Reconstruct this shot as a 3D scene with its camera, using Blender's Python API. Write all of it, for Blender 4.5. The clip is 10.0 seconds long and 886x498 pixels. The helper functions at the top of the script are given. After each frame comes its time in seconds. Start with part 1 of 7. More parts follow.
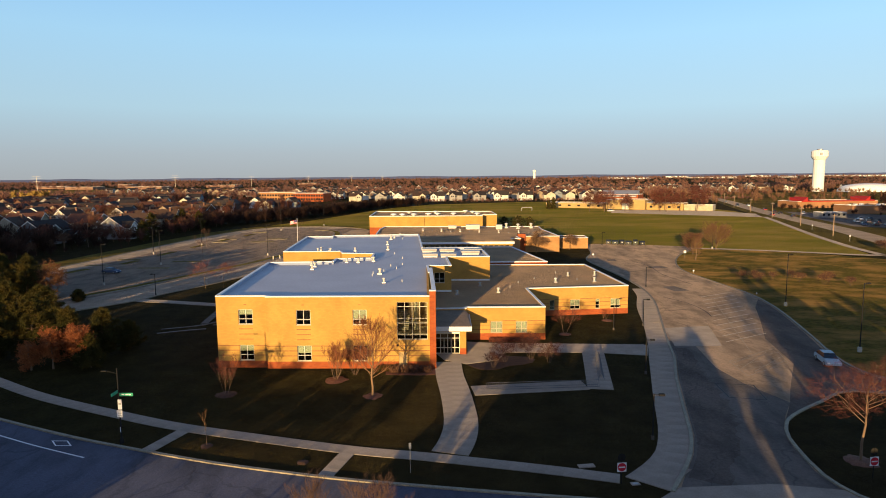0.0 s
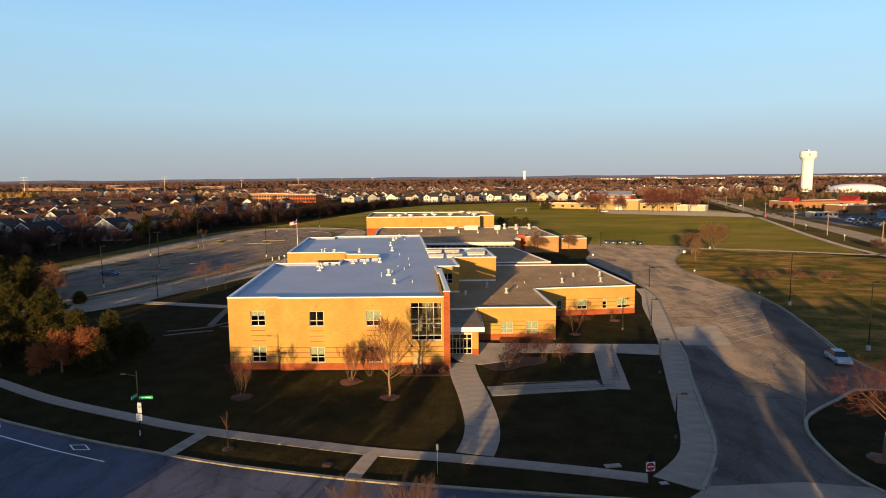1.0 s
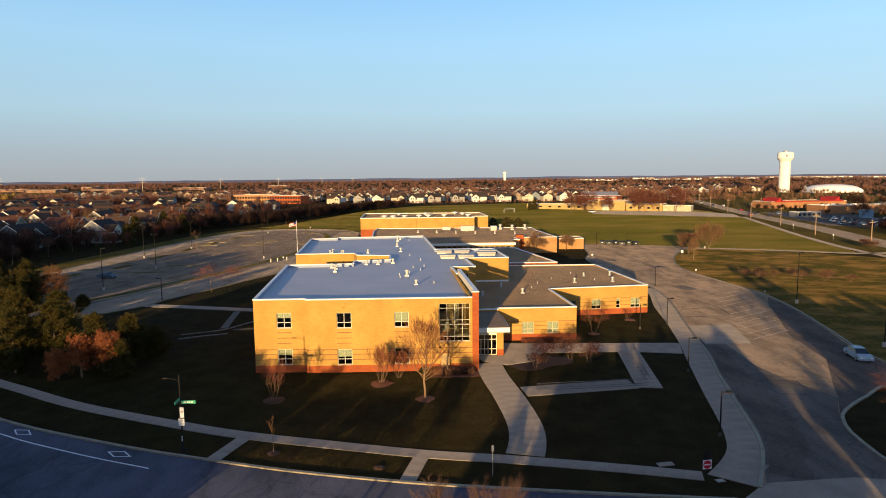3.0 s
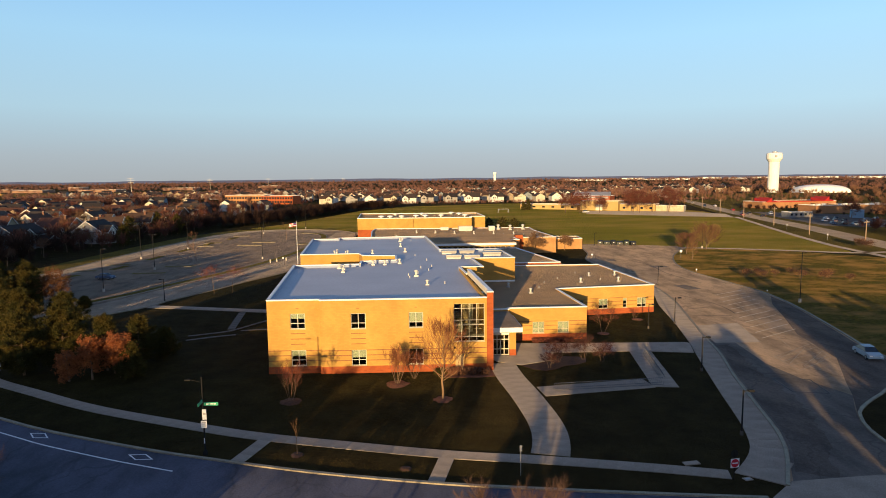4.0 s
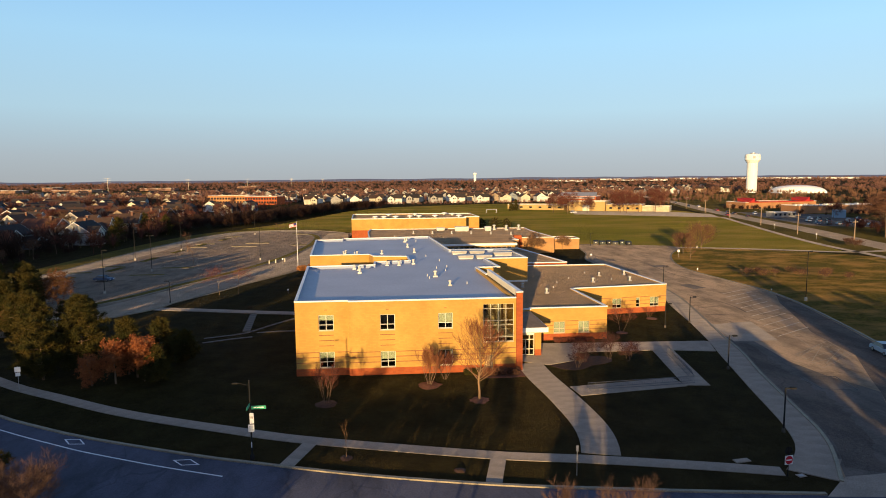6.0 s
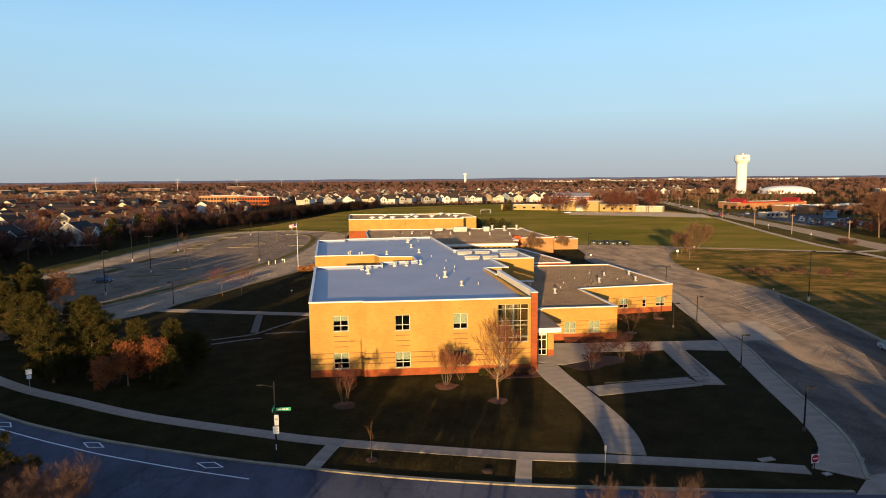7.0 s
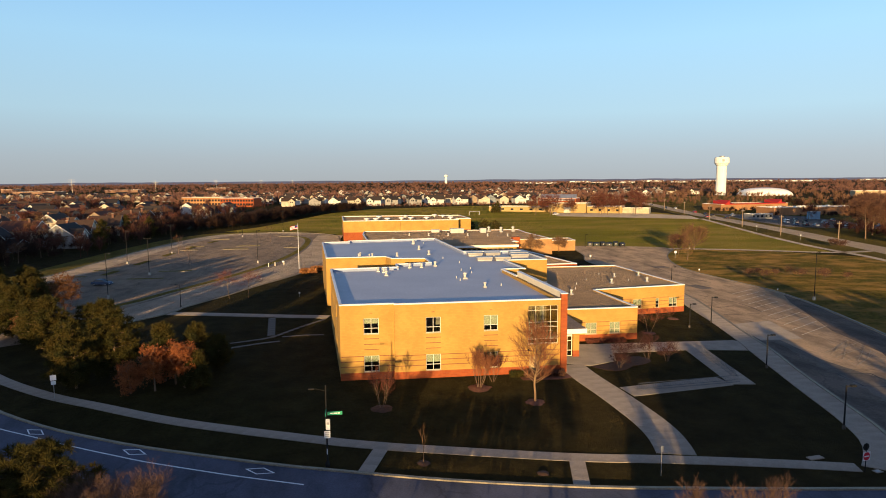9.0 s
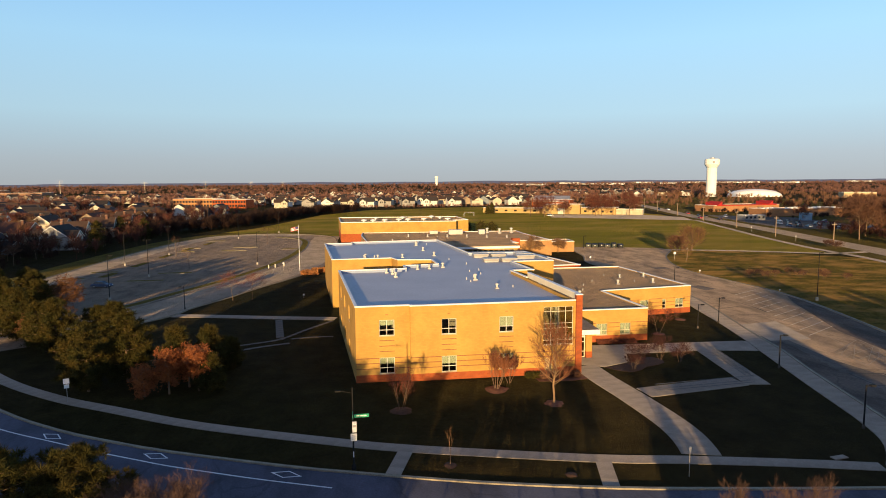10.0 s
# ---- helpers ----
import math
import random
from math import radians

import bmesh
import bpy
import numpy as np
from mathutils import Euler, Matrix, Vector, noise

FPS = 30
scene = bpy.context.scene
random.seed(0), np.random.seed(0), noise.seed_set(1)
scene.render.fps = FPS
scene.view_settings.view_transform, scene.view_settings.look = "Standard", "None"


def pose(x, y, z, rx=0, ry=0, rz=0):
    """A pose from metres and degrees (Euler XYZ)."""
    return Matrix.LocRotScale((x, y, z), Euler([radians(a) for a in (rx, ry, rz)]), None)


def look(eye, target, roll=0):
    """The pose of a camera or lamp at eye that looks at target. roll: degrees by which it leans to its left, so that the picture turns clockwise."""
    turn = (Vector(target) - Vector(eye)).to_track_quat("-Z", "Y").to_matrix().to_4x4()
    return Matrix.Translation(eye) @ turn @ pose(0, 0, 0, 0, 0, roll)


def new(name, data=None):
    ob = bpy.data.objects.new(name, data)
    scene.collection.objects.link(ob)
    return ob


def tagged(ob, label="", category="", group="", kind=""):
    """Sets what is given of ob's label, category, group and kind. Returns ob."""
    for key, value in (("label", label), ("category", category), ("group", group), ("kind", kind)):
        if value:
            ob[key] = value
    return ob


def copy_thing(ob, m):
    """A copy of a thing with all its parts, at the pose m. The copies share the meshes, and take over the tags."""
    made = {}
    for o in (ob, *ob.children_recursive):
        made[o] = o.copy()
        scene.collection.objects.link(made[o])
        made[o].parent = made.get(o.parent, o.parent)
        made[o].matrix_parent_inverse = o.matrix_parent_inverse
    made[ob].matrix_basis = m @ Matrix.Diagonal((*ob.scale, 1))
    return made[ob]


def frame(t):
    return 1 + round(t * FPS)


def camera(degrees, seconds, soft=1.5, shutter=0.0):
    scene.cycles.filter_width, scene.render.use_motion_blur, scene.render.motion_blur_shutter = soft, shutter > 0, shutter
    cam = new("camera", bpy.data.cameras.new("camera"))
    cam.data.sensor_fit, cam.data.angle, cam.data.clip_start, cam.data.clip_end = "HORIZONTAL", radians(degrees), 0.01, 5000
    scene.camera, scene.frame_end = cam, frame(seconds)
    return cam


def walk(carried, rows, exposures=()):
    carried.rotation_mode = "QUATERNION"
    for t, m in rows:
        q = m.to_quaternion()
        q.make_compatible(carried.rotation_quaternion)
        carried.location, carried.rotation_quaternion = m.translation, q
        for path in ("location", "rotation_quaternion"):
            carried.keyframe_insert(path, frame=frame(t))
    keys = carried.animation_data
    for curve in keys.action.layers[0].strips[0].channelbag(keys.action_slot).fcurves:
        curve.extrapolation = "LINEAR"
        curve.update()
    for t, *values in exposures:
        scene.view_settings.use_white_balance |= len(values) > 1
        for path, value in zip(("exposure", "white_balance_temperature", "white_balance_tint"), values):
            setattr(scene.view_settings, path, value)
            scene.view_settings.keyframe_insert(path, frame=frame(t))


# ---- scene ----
cam = camera(71.0, 10.0, soft=0.95)
# seconds, eye x, y, z, heading, pitch, roll
ROWS = [
    (0.0, 2.836, -77.371, 24.618, 1.346, -6.777, -0.502),
    (0.5, 1.318, -77.299, 24.587, 0.881, -6.733, -0.536),
    (1.0, -0.207, -77.220, 24.561, 0.412, -6.698, -0.562),
    (1.5, -1.740, -77.134, 24.540, -0.060, -6.670, -0.582),
    (2.0, -3.278, -77.039, 24.523, -0.535, -6.648, -0.595),
    (2.5, -4.823, -76.936, 24.511, -1.012, -6.632, -0.603),
    (3.0, -6.372, -76.823, 24.502, -1.490, -6.620, -0.606),
    (3.5, -7.925, -76.700, 24.496, -1.970, -6.611, -0.604),
    (4.0, -9.482, -76.566, 24.493, -2.451, -6.604, -0.598),
    (4.5, -11.041, -76.421, 24.492, -2.932, -6.598, -0.589),
    (5.0, -12.603, -76.263, 24.493, -3.414, -6.592, -0.576),
    (5.5, -14.166, -76.092, 24.495, -3.895, -6.585, -0.561),
    (6.0, -15.730, -75.908, 24.498, -4.376, -6.576, -0.543),
    (6.5, -17.294, -75.709, 24.501, -4.856, -6.563, -0.524),
    (7.0, -18.858, -75.495, 24.505, -5.334, -6.546, -0.503),
    (7.5, -20.420, -75.266, 24.507, -5.810, -6.524, -0.482),
    (8.0, -21.980, -75.020, 24.509, -6.284, -6.495, -0.461),
    (8.5, -23.538, -74.757, 24.509, -6.756, -6.459, -0.441),
    (9.0, -25.092, -74.477, 24.508, -7.224, -6.413, -0.421),
    (9.5, -26.642, -74.178, 24.503, -7.689, -6.359, -0.402),
    (10.0, -28.188, -73.859, 24.496, -8.150, -6.293, -0.386),
]


def aim(x, y, z, yaw, pitch, roll):
    a, b = radians(yaw), radians(pitch)
    d = (-math.sin(a) * math.cos(b), math.cos(a) * math.cos(b), math.sin(b))
    return look((x, y, z), (x + d[0], y + d[1], z + d[2]), roll)


walk(cam, [(r[0], aim(*r[1:])) for r in ROWS])
# ---- daylight: a low evening sun behind the camera ----
SUN_AZ, SUN_EL = 16.0, 5.9  # the way the light travels, from +y towards +x; its height
world = bpy.data.worlds.new("world")
scene.world = world
world.use_nodes = True
wn = world.node_tree.nodes
sky = wn.new("ShaderNodeTexSky")
sky.sky_type = "NISHITA"
sky.sun_disc = False
sky.sun_elevation = radians(SUN_EL)
sky.sun_rotation = radians(180 + SUN_AZ)
sky.altitude = 200
sky.air_density, sky.dust_density, sky.ozone_density = 1.0, 0.3, 3.0
# clear evening sky: deep blue overhead, paler and greyer towards a hazy horizon
wl = world.node_tree.links
geo = wn.new("ShaderNodeTexCoord")
sep = wn.new("ShaderNodeSeparateXYZ")
wl.new(geo.outputs["Generated"], sep.inputs[0])
ramp = wn.new("ShaderNodeValToRGB")
stops = [(0.0, (0.42, 0.46, 0.49)), (0.035, (0.45, 0.525, 0.58)), (0.10, (0.475, 0.69, 0.82)), (0.20, (0.42, 0.72, 0.97)), (0.30, (0.30, 0.61, 1.0)), (0.5, (0.105, 0.215, 0.43)), (1.0, (0.066, 0.13, 0.295))]
while len(ramp.color_ramp.elements) < len(stops):
    ramp.color_ramp.elements.new(0.5)
for el, (p, c) in zip(ramp.color_ramp.elements, stops):
    el.position, el.color = p, (*c, 1)
wl.new(sep.outputs[2], ramp.inputs[0])
dim = wn.new("ShaderNodeVectorMath")
dim.operation = "SCALE"
dim.inputs["Scale"].default_value = 0.004
wl.new(sky.outputs[0], dim.inputs[0])
both = wn.new("ShaderNodeVectorMath")
# a little brighter towards the east
slant = wn.new("ShaderNodeMath")
slant.operation = "MULTIPLY_ADD"
slant.inputs[1].default_value, slant.inputs[2].default_value = 0.13, 0.985
wl.new(sep.outputs[0], slant.inputs[0])
tilted = wn.new("ShaderNodeVectorMath")
tilted.operation = "SCALE"
wl.new(ramp.outputs[0], tilted.inputs[0])
wl.new(slant.outputs[0], tilted.inputs["Scale"])
wl.new(tilted.outputs[0], both.inputs[0])
wl.new(dim.outputs[0], both.inputs[1])
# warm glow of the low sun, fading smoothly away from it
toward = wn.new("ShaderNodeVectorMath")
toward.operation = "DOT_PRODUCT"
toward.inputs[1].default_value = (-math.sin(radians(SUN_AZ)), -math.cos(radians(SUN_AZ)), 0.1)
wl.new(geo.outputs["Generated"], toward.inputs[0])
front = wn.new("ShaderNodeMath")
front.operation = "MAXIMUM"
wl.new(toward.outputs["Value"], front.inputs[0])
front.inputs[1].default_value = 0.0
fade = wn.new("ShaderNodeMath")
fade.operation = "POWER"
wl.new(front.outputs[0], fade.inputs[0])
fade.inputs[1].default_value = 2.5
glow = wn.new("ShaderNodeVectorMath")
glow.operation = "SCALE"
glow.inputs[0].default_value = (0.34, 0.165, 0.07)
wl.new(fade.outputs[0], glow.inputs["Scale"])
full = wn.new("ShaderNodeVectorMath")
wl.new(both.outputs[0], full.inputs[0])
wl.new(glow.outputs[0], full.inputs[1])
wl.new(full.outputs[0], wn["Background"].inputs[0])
wn["Background"].inputs[1].default_value = 1.0
sun_data = bpy.data.lights.new("sun", "SUN")
sun_data.energy, sun_data.angle, sun_data.color = 9.0, radians(0.6), (1.0, 0.67, 0.31)
sun = new("sun", sun_data)
a, e = radians(SUN_AZ), radians(SUN_EL)
sun.matrix_world = look((0, -300, 60), (math.sin(a) * math.cos(e), -300 + math.cos(a) * math.cos(e), 60 - math.sin(e)))

# ---- materials ----
def mat(name, c1, c2=None, scale=0.6, rough=0.85, bump=0.15, fine=18.0, metal=0.0, spec=0.3, speck=0.25, vary=0.0, streak=(1, 1, 1), rugged=0.0, chip=40.0):
    """A surface of two tones mixed by broad stains, with fine grain in colour and relief."""
    m = bpy.data.materials.new(name)
    m.use_nodes = True
    n, l = m.node_tree.nodes, m.node_tree.links
    bsdf = n["Principled BSDF"]
    c2 = c2 or tuple(c * 0.75 for c in c1)
    tc = n.new("ShaderNodeTexCoord")
    mp = n.new("ShaderNodeMapping")
    mp.inputs["Scale"].default_value = streak
    l.new(tc.outputs["Object"], mp.inputs["Vector"])
    broad = n.new("ShaderNodeTexNoise")
    broad.inputs["Scale"].default_value, broad.inputs["Detail"].default_value = scale, 6
    l.new(mp.outputs[0], broad.inputs["Vector"])
    grain = n.new("ShaderNodeTexNoise")
    grain.inputs["Scale"].default_value, grain.inputs["Detail"].default_value = fine, 4
    l.new(tc.outputs["Object"], grain.inputs["Vector"])
    ramp = n.new("ShaderNodeMapRange")
    ramp.inputs["From Min"].default_value, ramp.inputs["From Max"].default_value = 0.35, 0.65
    l.new(broad.outputs["Fac"], ramp.inputs["Value"])
    mix = n.new("ShaderNodeMix")
    mix.data_type = "RGBA"
    mix.inputs[6].default_value, mix.inputs[7].default_value = (*c1, 1), (*c2, 1)
    l.new(ramp.outputs[0], mix.inputs[0])
    val = n.new("ShaderNodeMapRange")
    val.inputs["From Min"].default_value, val.inputs["From Max"].default_value = 0.3, 0.7
    val.inputs["To Min"].default_value, val.inputs["To Max"].default_value = 1 - speck, 1 + speck
    l.new(grain.outputs["Fac"], val.inputs["Value"])
    out = val.outputs[0]
    if vary:
        info = n.new("ShaderNodeObjectInfo")
        vr = n.new("ShaderNodeMapRange")
        vr.inputs["To Min"].default_value, vr.inputs["To Max"].default_value = 1 - vary, 1 + vary
        l.new(info.outputs["Random"], vr.inputs["Value"])
        mul = n.new("ShaderNodeMath")
        mul.operation = "MULTIPLY"
        l.new(out, mul.inputs[0])
        l.new(vr.outputs[0], mul.inputs[1])
        out = mul.outputs[0]
    sc = n.new("ShaderNodeVectorMath")
    sc.operation = "SCALE"
    l.new(mix.outputs[2], sc.inputs[0])
    l.new(out, sc.inputs["Scale"])
    l.new(sc.outputs[0], bsdf.inputs["Base Color"])
    bsdf.inputs["Roughness"].default_value = rough
    bsdf.inputs["Metallic"].default_value = metal
    bsdf.inputs["Specular IOR Level"].default_value = spec
    if rugged:
        bsdf.inputs["Diffuse Roughness"].default_value = 1.0
        # blades, stones or chippings stand up and face all ways
        gm = n.new("ShaderNodeNewGeometry")
        ch = n.new("ShaderNodeTexNoise")
        ch.inputs["Scale"].default_value, ch.inputs["Detail"].default_value = chip, 2
        l.new(tc.outputs["Object"], ch.inputs["Vector"])
        cen = n.new("ShaderNodeVectorMath")
        cen.operation = "SUBTRACT"
        cen.inputs[1].default_value = (0.5, 0.5, 0.5)
        l.new(ch.outputs["Color"], cen.inputs[0])
        amp = n.new("ShaderNodeVectorMath")
        amp.operation = "SCALE"
        amp.inputs["Scale"].default_value = rugged
        l.new(cen.outputs[0], amp.inputs[0])
        sm = n.new("ShaderNodeVectorMath")
        l.new(gm.outputs["Normal"], sm.inputs[0])
        l.new(amp.outputs[0], sm.inputs[1])
        nz = n.new("ShaderNodeVectorMath")
        nz.operation = "NORMALIZE"
        l.new(sm.outputs[0], nz.inputs[0])
        l.new(nz.outputs[0], bsdf.inputs["Normal"])
    elif bump:
        b = n.new("ShaderNodeBump")
        b.inputs["Strength"].default_value, b.inputs["Distance"].default_value = bump, 0.05
        l.new(grain.outputs["Fac"], b.inputs["Height"])
        l.new(b.outputs[0], bsdf.inputs["Normal"])
    return m


def worn(m, low=0.66):
    """Old paving: irregular dark stains and fine cracks over a mat() surface."""
    n, l = m.node_tree.nodes, m.node_tree.links
    bsdf = n["Principled BSDF"]
    src = bsdf.inputs["Base Color"].links[0].from_socket
    tc = n.new("ShaderNodeTexCoord")
    mp = n.new("ShaderNodeMapping")
    mp.inputs["Scale"].default_value = (1.0, 0.45, 1)
    mp.inputs["Rotation"].default_value = (0, 0, radians(17))
    l.new(tc.outputs["Object"], mp.inputs["Vector"])
    st = n.new("ShaderNodeTexNoise")
    st.inputs["Scale"].default_value, st.inputs["Detail"].default_value = 0.32, 9
    st.inputs["Roughness"].default_value = 0.65
    l.new(mp.outputs[0], st.inputs["Vector"])
    a = n.new("ShaderNodeMapRange")
    a.inputs["From Min"].default_value, a.inputs["From Max"].default_value = 0.38, 0.56
    a.inputs["To Min"].default_value, a.inputs["To Max"].default_value = low, 1.06
    l.new(st.outputs["Fac"], a.inputs["Value"])
    wob = n.new("ShaderNodeTexNoise")
    wob.inputs["Scale"].default_value, wob.inputs["Detail"].default_value = 0.5, 4
    l.new(tc.outputs["Object"], wob.inputs["Vector"])
    push = n.new("ShaderNodeVectorMath")
    push.operation = "MULTIPLY_ADD"
    push.inputs[1].default_value = (3.0, 3.0, 0)
    l.new(wob.outputs["Color"], push.inputs[0])
    l.new(tc.outputs["Object"], push.inputs[2])
    vo = n.new("ShaderNodeTexVoronoi")
    vo.feature = "DISTANCE_TO_EDGE"
    vo.inputs["Scale"].default_value = 0.09
    l.new(push.outputs[0], vo.inputs["Vector"])
    c = n.new("ShaderNodeMapRange")
    c.inputs["From Min"].default_value, c.inputs["From Max"].default_value = 0.002, 0.011
    c.inputs["To Min"].default_value, c.inputs["To Max"].default_value = 0.72, 1.0
    l.new(vo.outputs["Distance"], c.inputs["Value"])
    mul = n.new("ShaderNodeMath")
    mul.operation = "MULTIPLY"
    l.new(a.outputs[0], mul.inputs[0])
    l.new(c.outputs[0], mul.inputs[1])
    sc = n.new("ShaderNodeVectorMath")
    sc.operation = "SCALE"
    l.new(src, sc.inputs[0])
    l.new(mul.outputs[0], sc.inputs["Scale"])
    l.new(sc.outputs[0], bsdf.inputs["Base Color"])
    return m


def thin(m, share=0.5):
    """Leaves, needles and fine twigs: light also comes through them."""
    n, l = m.node_tree.nodes, m.node_tree.links
    bsdf = n["Principled BSDF"]
    src = bsdf.inputs["Base Color"].links[0].from_socket
    tl = n.new("ShaderNodeBsdfTranslucent")
    l.new(src, tl.inputs["Color"])
    mx = n.new("ShaderNodeMixShader")
    mx.inputs[0].default_value = share
    l.new(bsdf.outputs[0], mx.inputs[1])
    l.new(tl.outputs[0], mx.inputs[2])
    l.new(mx.outputs[0], n["Material Output"].inputs[0])
    return m


def patchy(m, tint, scale=0.05, stretch=(0.4, 1.2, 1), amount=0.8):
    """Dry streaks and patches of another tint over a mat() surface."""
    n, l = m.node_tree.nodes, m.node_tree.links
    bsdf = n["Principled BSDF"]
    src = bsdf.inputs["Base Color"].links[0].from_socket
    tc = n.new("ShaderNodeTexCoord")
    mp = n.new("ShaderNodeMapping")
    mp.inputs["Scale"].default_value = stretch
    l.new(tc.outputs["Object"], mp.inputs["Vector"])
    st = n.new("ShaderNodeTexNoise")
    st.inputs["Scale"].default_value, st.inputs["Detail"].default_value = scale, 8
    st.inputs["Roughness"].default_value = 0.62
    l.new(mp.outputs[0], st.inputs["Vector"])
    a = n.new("ShaderNodeMapRange")
    a.inputs["From Min"].default_value, a.inputs["From Max"].default_value = 0.44, 0.62
    a.inputs["To Min"].default_value, a.inputs["To Max"].default_value = 0.0, amount
    l.new(st.outputs["Fac"], a.inputs["Value"])
    mx = n.new("ShaderNodeMix")
    mx.data_type = "RGBA"
    mx.inputs[7].default_value = (*tint, 1)
    l.new(a.outputs[0], mx.inputs[0])
    l.new(src, mx.inputs[6])
    l.new(mx.outputs[2], bsdf.inputs["Base Color"])
    return m


def brick_mat(name, c1, c2, mortar):
    """Laid brick at its true size, with weathering on a larger scale."""
    m = bpy.data.materials.new(name)
    m.use_nodes = True
    n, l = m.node_tree.nodes, m.node_tree.links
    bsdf = n["Principled BSDF"]
    tc = n.new("ShaderNodeTexCoord")
    sep = n.new("ShaderNodeSeparateXYZ")
    l.new(tc.outputs["Object"], sep.inputs[0])
    add = n.new("ShaderNodeMath")
    l.new(sep.outputs[0], add.inputs[0])
    l.new(sep.outputs[1], add.inputs[1])
    com = n.new("ShaderNodeCombineXYZ")
    l.new(add.outputs[0], com.inputs[0])
    l.new(sep.outputs[2], com.inputs[1])
    br = n.new("ShaderNodeTexBrick")
    br.inputs["Scale"].default_value = 1.0
    br.inputs["Brick Width"].default_value, br.inputs["Row Height"].default_value = 0.4, 0.2
    br.inputs["Mortar Size"].default_value, br.inputs["Bias"].default_value = 0.008, -0.2
    for k, c in zip(("Color1", "Color2", "Mortar"), (c1, c2, mortar)):
        br.inputs[k].default_value = (*c, 1)
    l.new(com.outputs[0], br.inputs["Vector"])
    stain = n.new("ShaderNodeTexNoise")
    stain.inputs["Scale"].default_value, stain.inputs["Detail"].default_value = 0.35, 5
    l.new(tc.outputs["Object"], stain.inputs["Vector"])
    vr = n.new("ShaderNodeMapRange")
    vr.inputs["From Min"].default_value, vr.inputs["From Max"].default_value = 0.3, 0.7
    vr.inputs["To Min"].default_value, vr.inputs["To Max"].default_value = 0.86, 1.12
    l.new(stain.outputs["Fac"], vr.inputs["Value"])
    sc = n.new("ShaderNodeVectorMath")
    sc.operation = "SCALE"
    l.new(br.outputs["Color"], sc.inputs[0])
    l.new(vr.outputs[0], sc.inputs["Scale"])
    l.new(sc.outputs[0], bsdf.inputs["Base Color"])
    bsdf.inputs["Roughness"].default_value = 0.9
    bsdf.inputs["Specular IOR Level"].default_value = 0.2
    b = n.new("ShaderNodeBump")
    b.inputs["Strength"].default_value, b.inputs["Distance"].default_value = 0.4, 0.01
    l.new(br.outputs["Fac"], b.inputs["Height"])
    b.invert = True
    l.new(b.outputs[0], bsdf.inputs["Normal"])
    return m


def glass_mat(name, tint=(0.62, 0.66, 0.64)):
    m = bpy.data.materials.new(name)
    m.use_nodes = True
    n, l = m.node_tree.nodes, m.node_tree.links
    n.remove(n["Principled BSDF"])
    tr = n.new("ShaderNodeBsdfTransparent")
    tr.inputs[0].default_value = (*tint, 1)
    gl = n.new("ShaderNodeBsdfGlossy")
    gl.inputs["Roughness"].default_value = 0.03
    fr = n.new("ShaderNodeFresnel")
    fr.inputs[0].default_value = 1.52
    mx = n.new("ShaderNodeMixShader")
    l.new(fr.outputs[0], mx.inputs[0])
    l.new(tr.outputs[0], mx.inputs[1])
    l.new(gl.outputs[0], mx.inputs[2])
    l.new(mx.outputs[0], n["Material Output"].inputs[0])
    return m


M = {}
M["buff"] = brick_mat("buff_brick", (0.43, 0.25, 0.062), (0.385, 0.22, 0.053), (0.34, 0.205, 0.065))
M["red"] = brick_mat("red_brick", (0.31, 0.075, 0.022), (0.25, 0.055, 0.02), (0.25, 0.10, 0.045))
M["tanbrick"] = brick_mat("tan_rear_brick", (0.40, 0.215, 0.085), (0.34, 0.18, 0.07), (0.33, 0.20, 0.10))
M["band"] = mat("dark_band_brick", (0.24, 0.085, 0.04), (0.18, 0.07, 0.035), fine=6)
M["cream"] = mat("cream_paint", (0.72, 0.66, 0.50), (0.66, 0.6, 0.45), speck=0.06)
M["white"] = mat("white_coping", (0.78, 0.77, 0.74), (0.68, 0.67, 0.64), rough=0.5, speck=0.08)
M["membrane"] = mat("grey_roof_membrane", (0.45, 0.455, 0.49), (0.40, 0.405, 0.44), scale=0.12, rough=0.6, bump=0.05, fine=3, speck=0.07)
# Bluer than the roof: the parapet's shade is put into this tint.
M["lining"] = mat("shade_blue_parapet_membrane", (0.27, 0.32, 0.43), (0.22, 0.27, 0.38), scale=0.3, rough=0.6, bump=0.05, fine=3, speck=0.06)
M["gravel"] = mat("brown_gravel_roof", (0.62, 0.42, 0.23), (0.47, 0.325, 0.185), scale=0.16, fine=7, speck=0.2, rugged=20)
M["shingle"] = mat("brown_canopy_shingles", (0.22, 0.16, 0.11), (0.16, 0.12, 0.085), fine=5)
M["glass"] = glass_mat("window_glass")
M["dark"] = mat("dark_metal", (0.022, 0.021, 0.021), (0.015, 0.015, 0.015), rough=0.8, speck=0.1, spec=0.1)
M["steel"] = mat("galvanised_steel", (0.45, 0.44, 0.42), (0.36, 0.35, 0.34), rough=0.45, metal=0.6, speck=0.12)
M["blind"] = mat("pale_blind", (0.64, 0.66, 0.50), (0.57, 0.59, 0.45), scale=3, speck=0.05)
M["inside"] = mat("interior_plaster", (0.45, 0.40, 0.32), (0.38, 0.34, 0.27), speck=0.05)
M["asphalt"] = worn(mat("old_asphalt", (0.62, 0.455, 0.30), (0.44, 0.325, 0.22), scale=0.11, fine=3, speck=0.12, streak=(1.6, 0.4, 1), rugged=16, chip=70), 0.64)
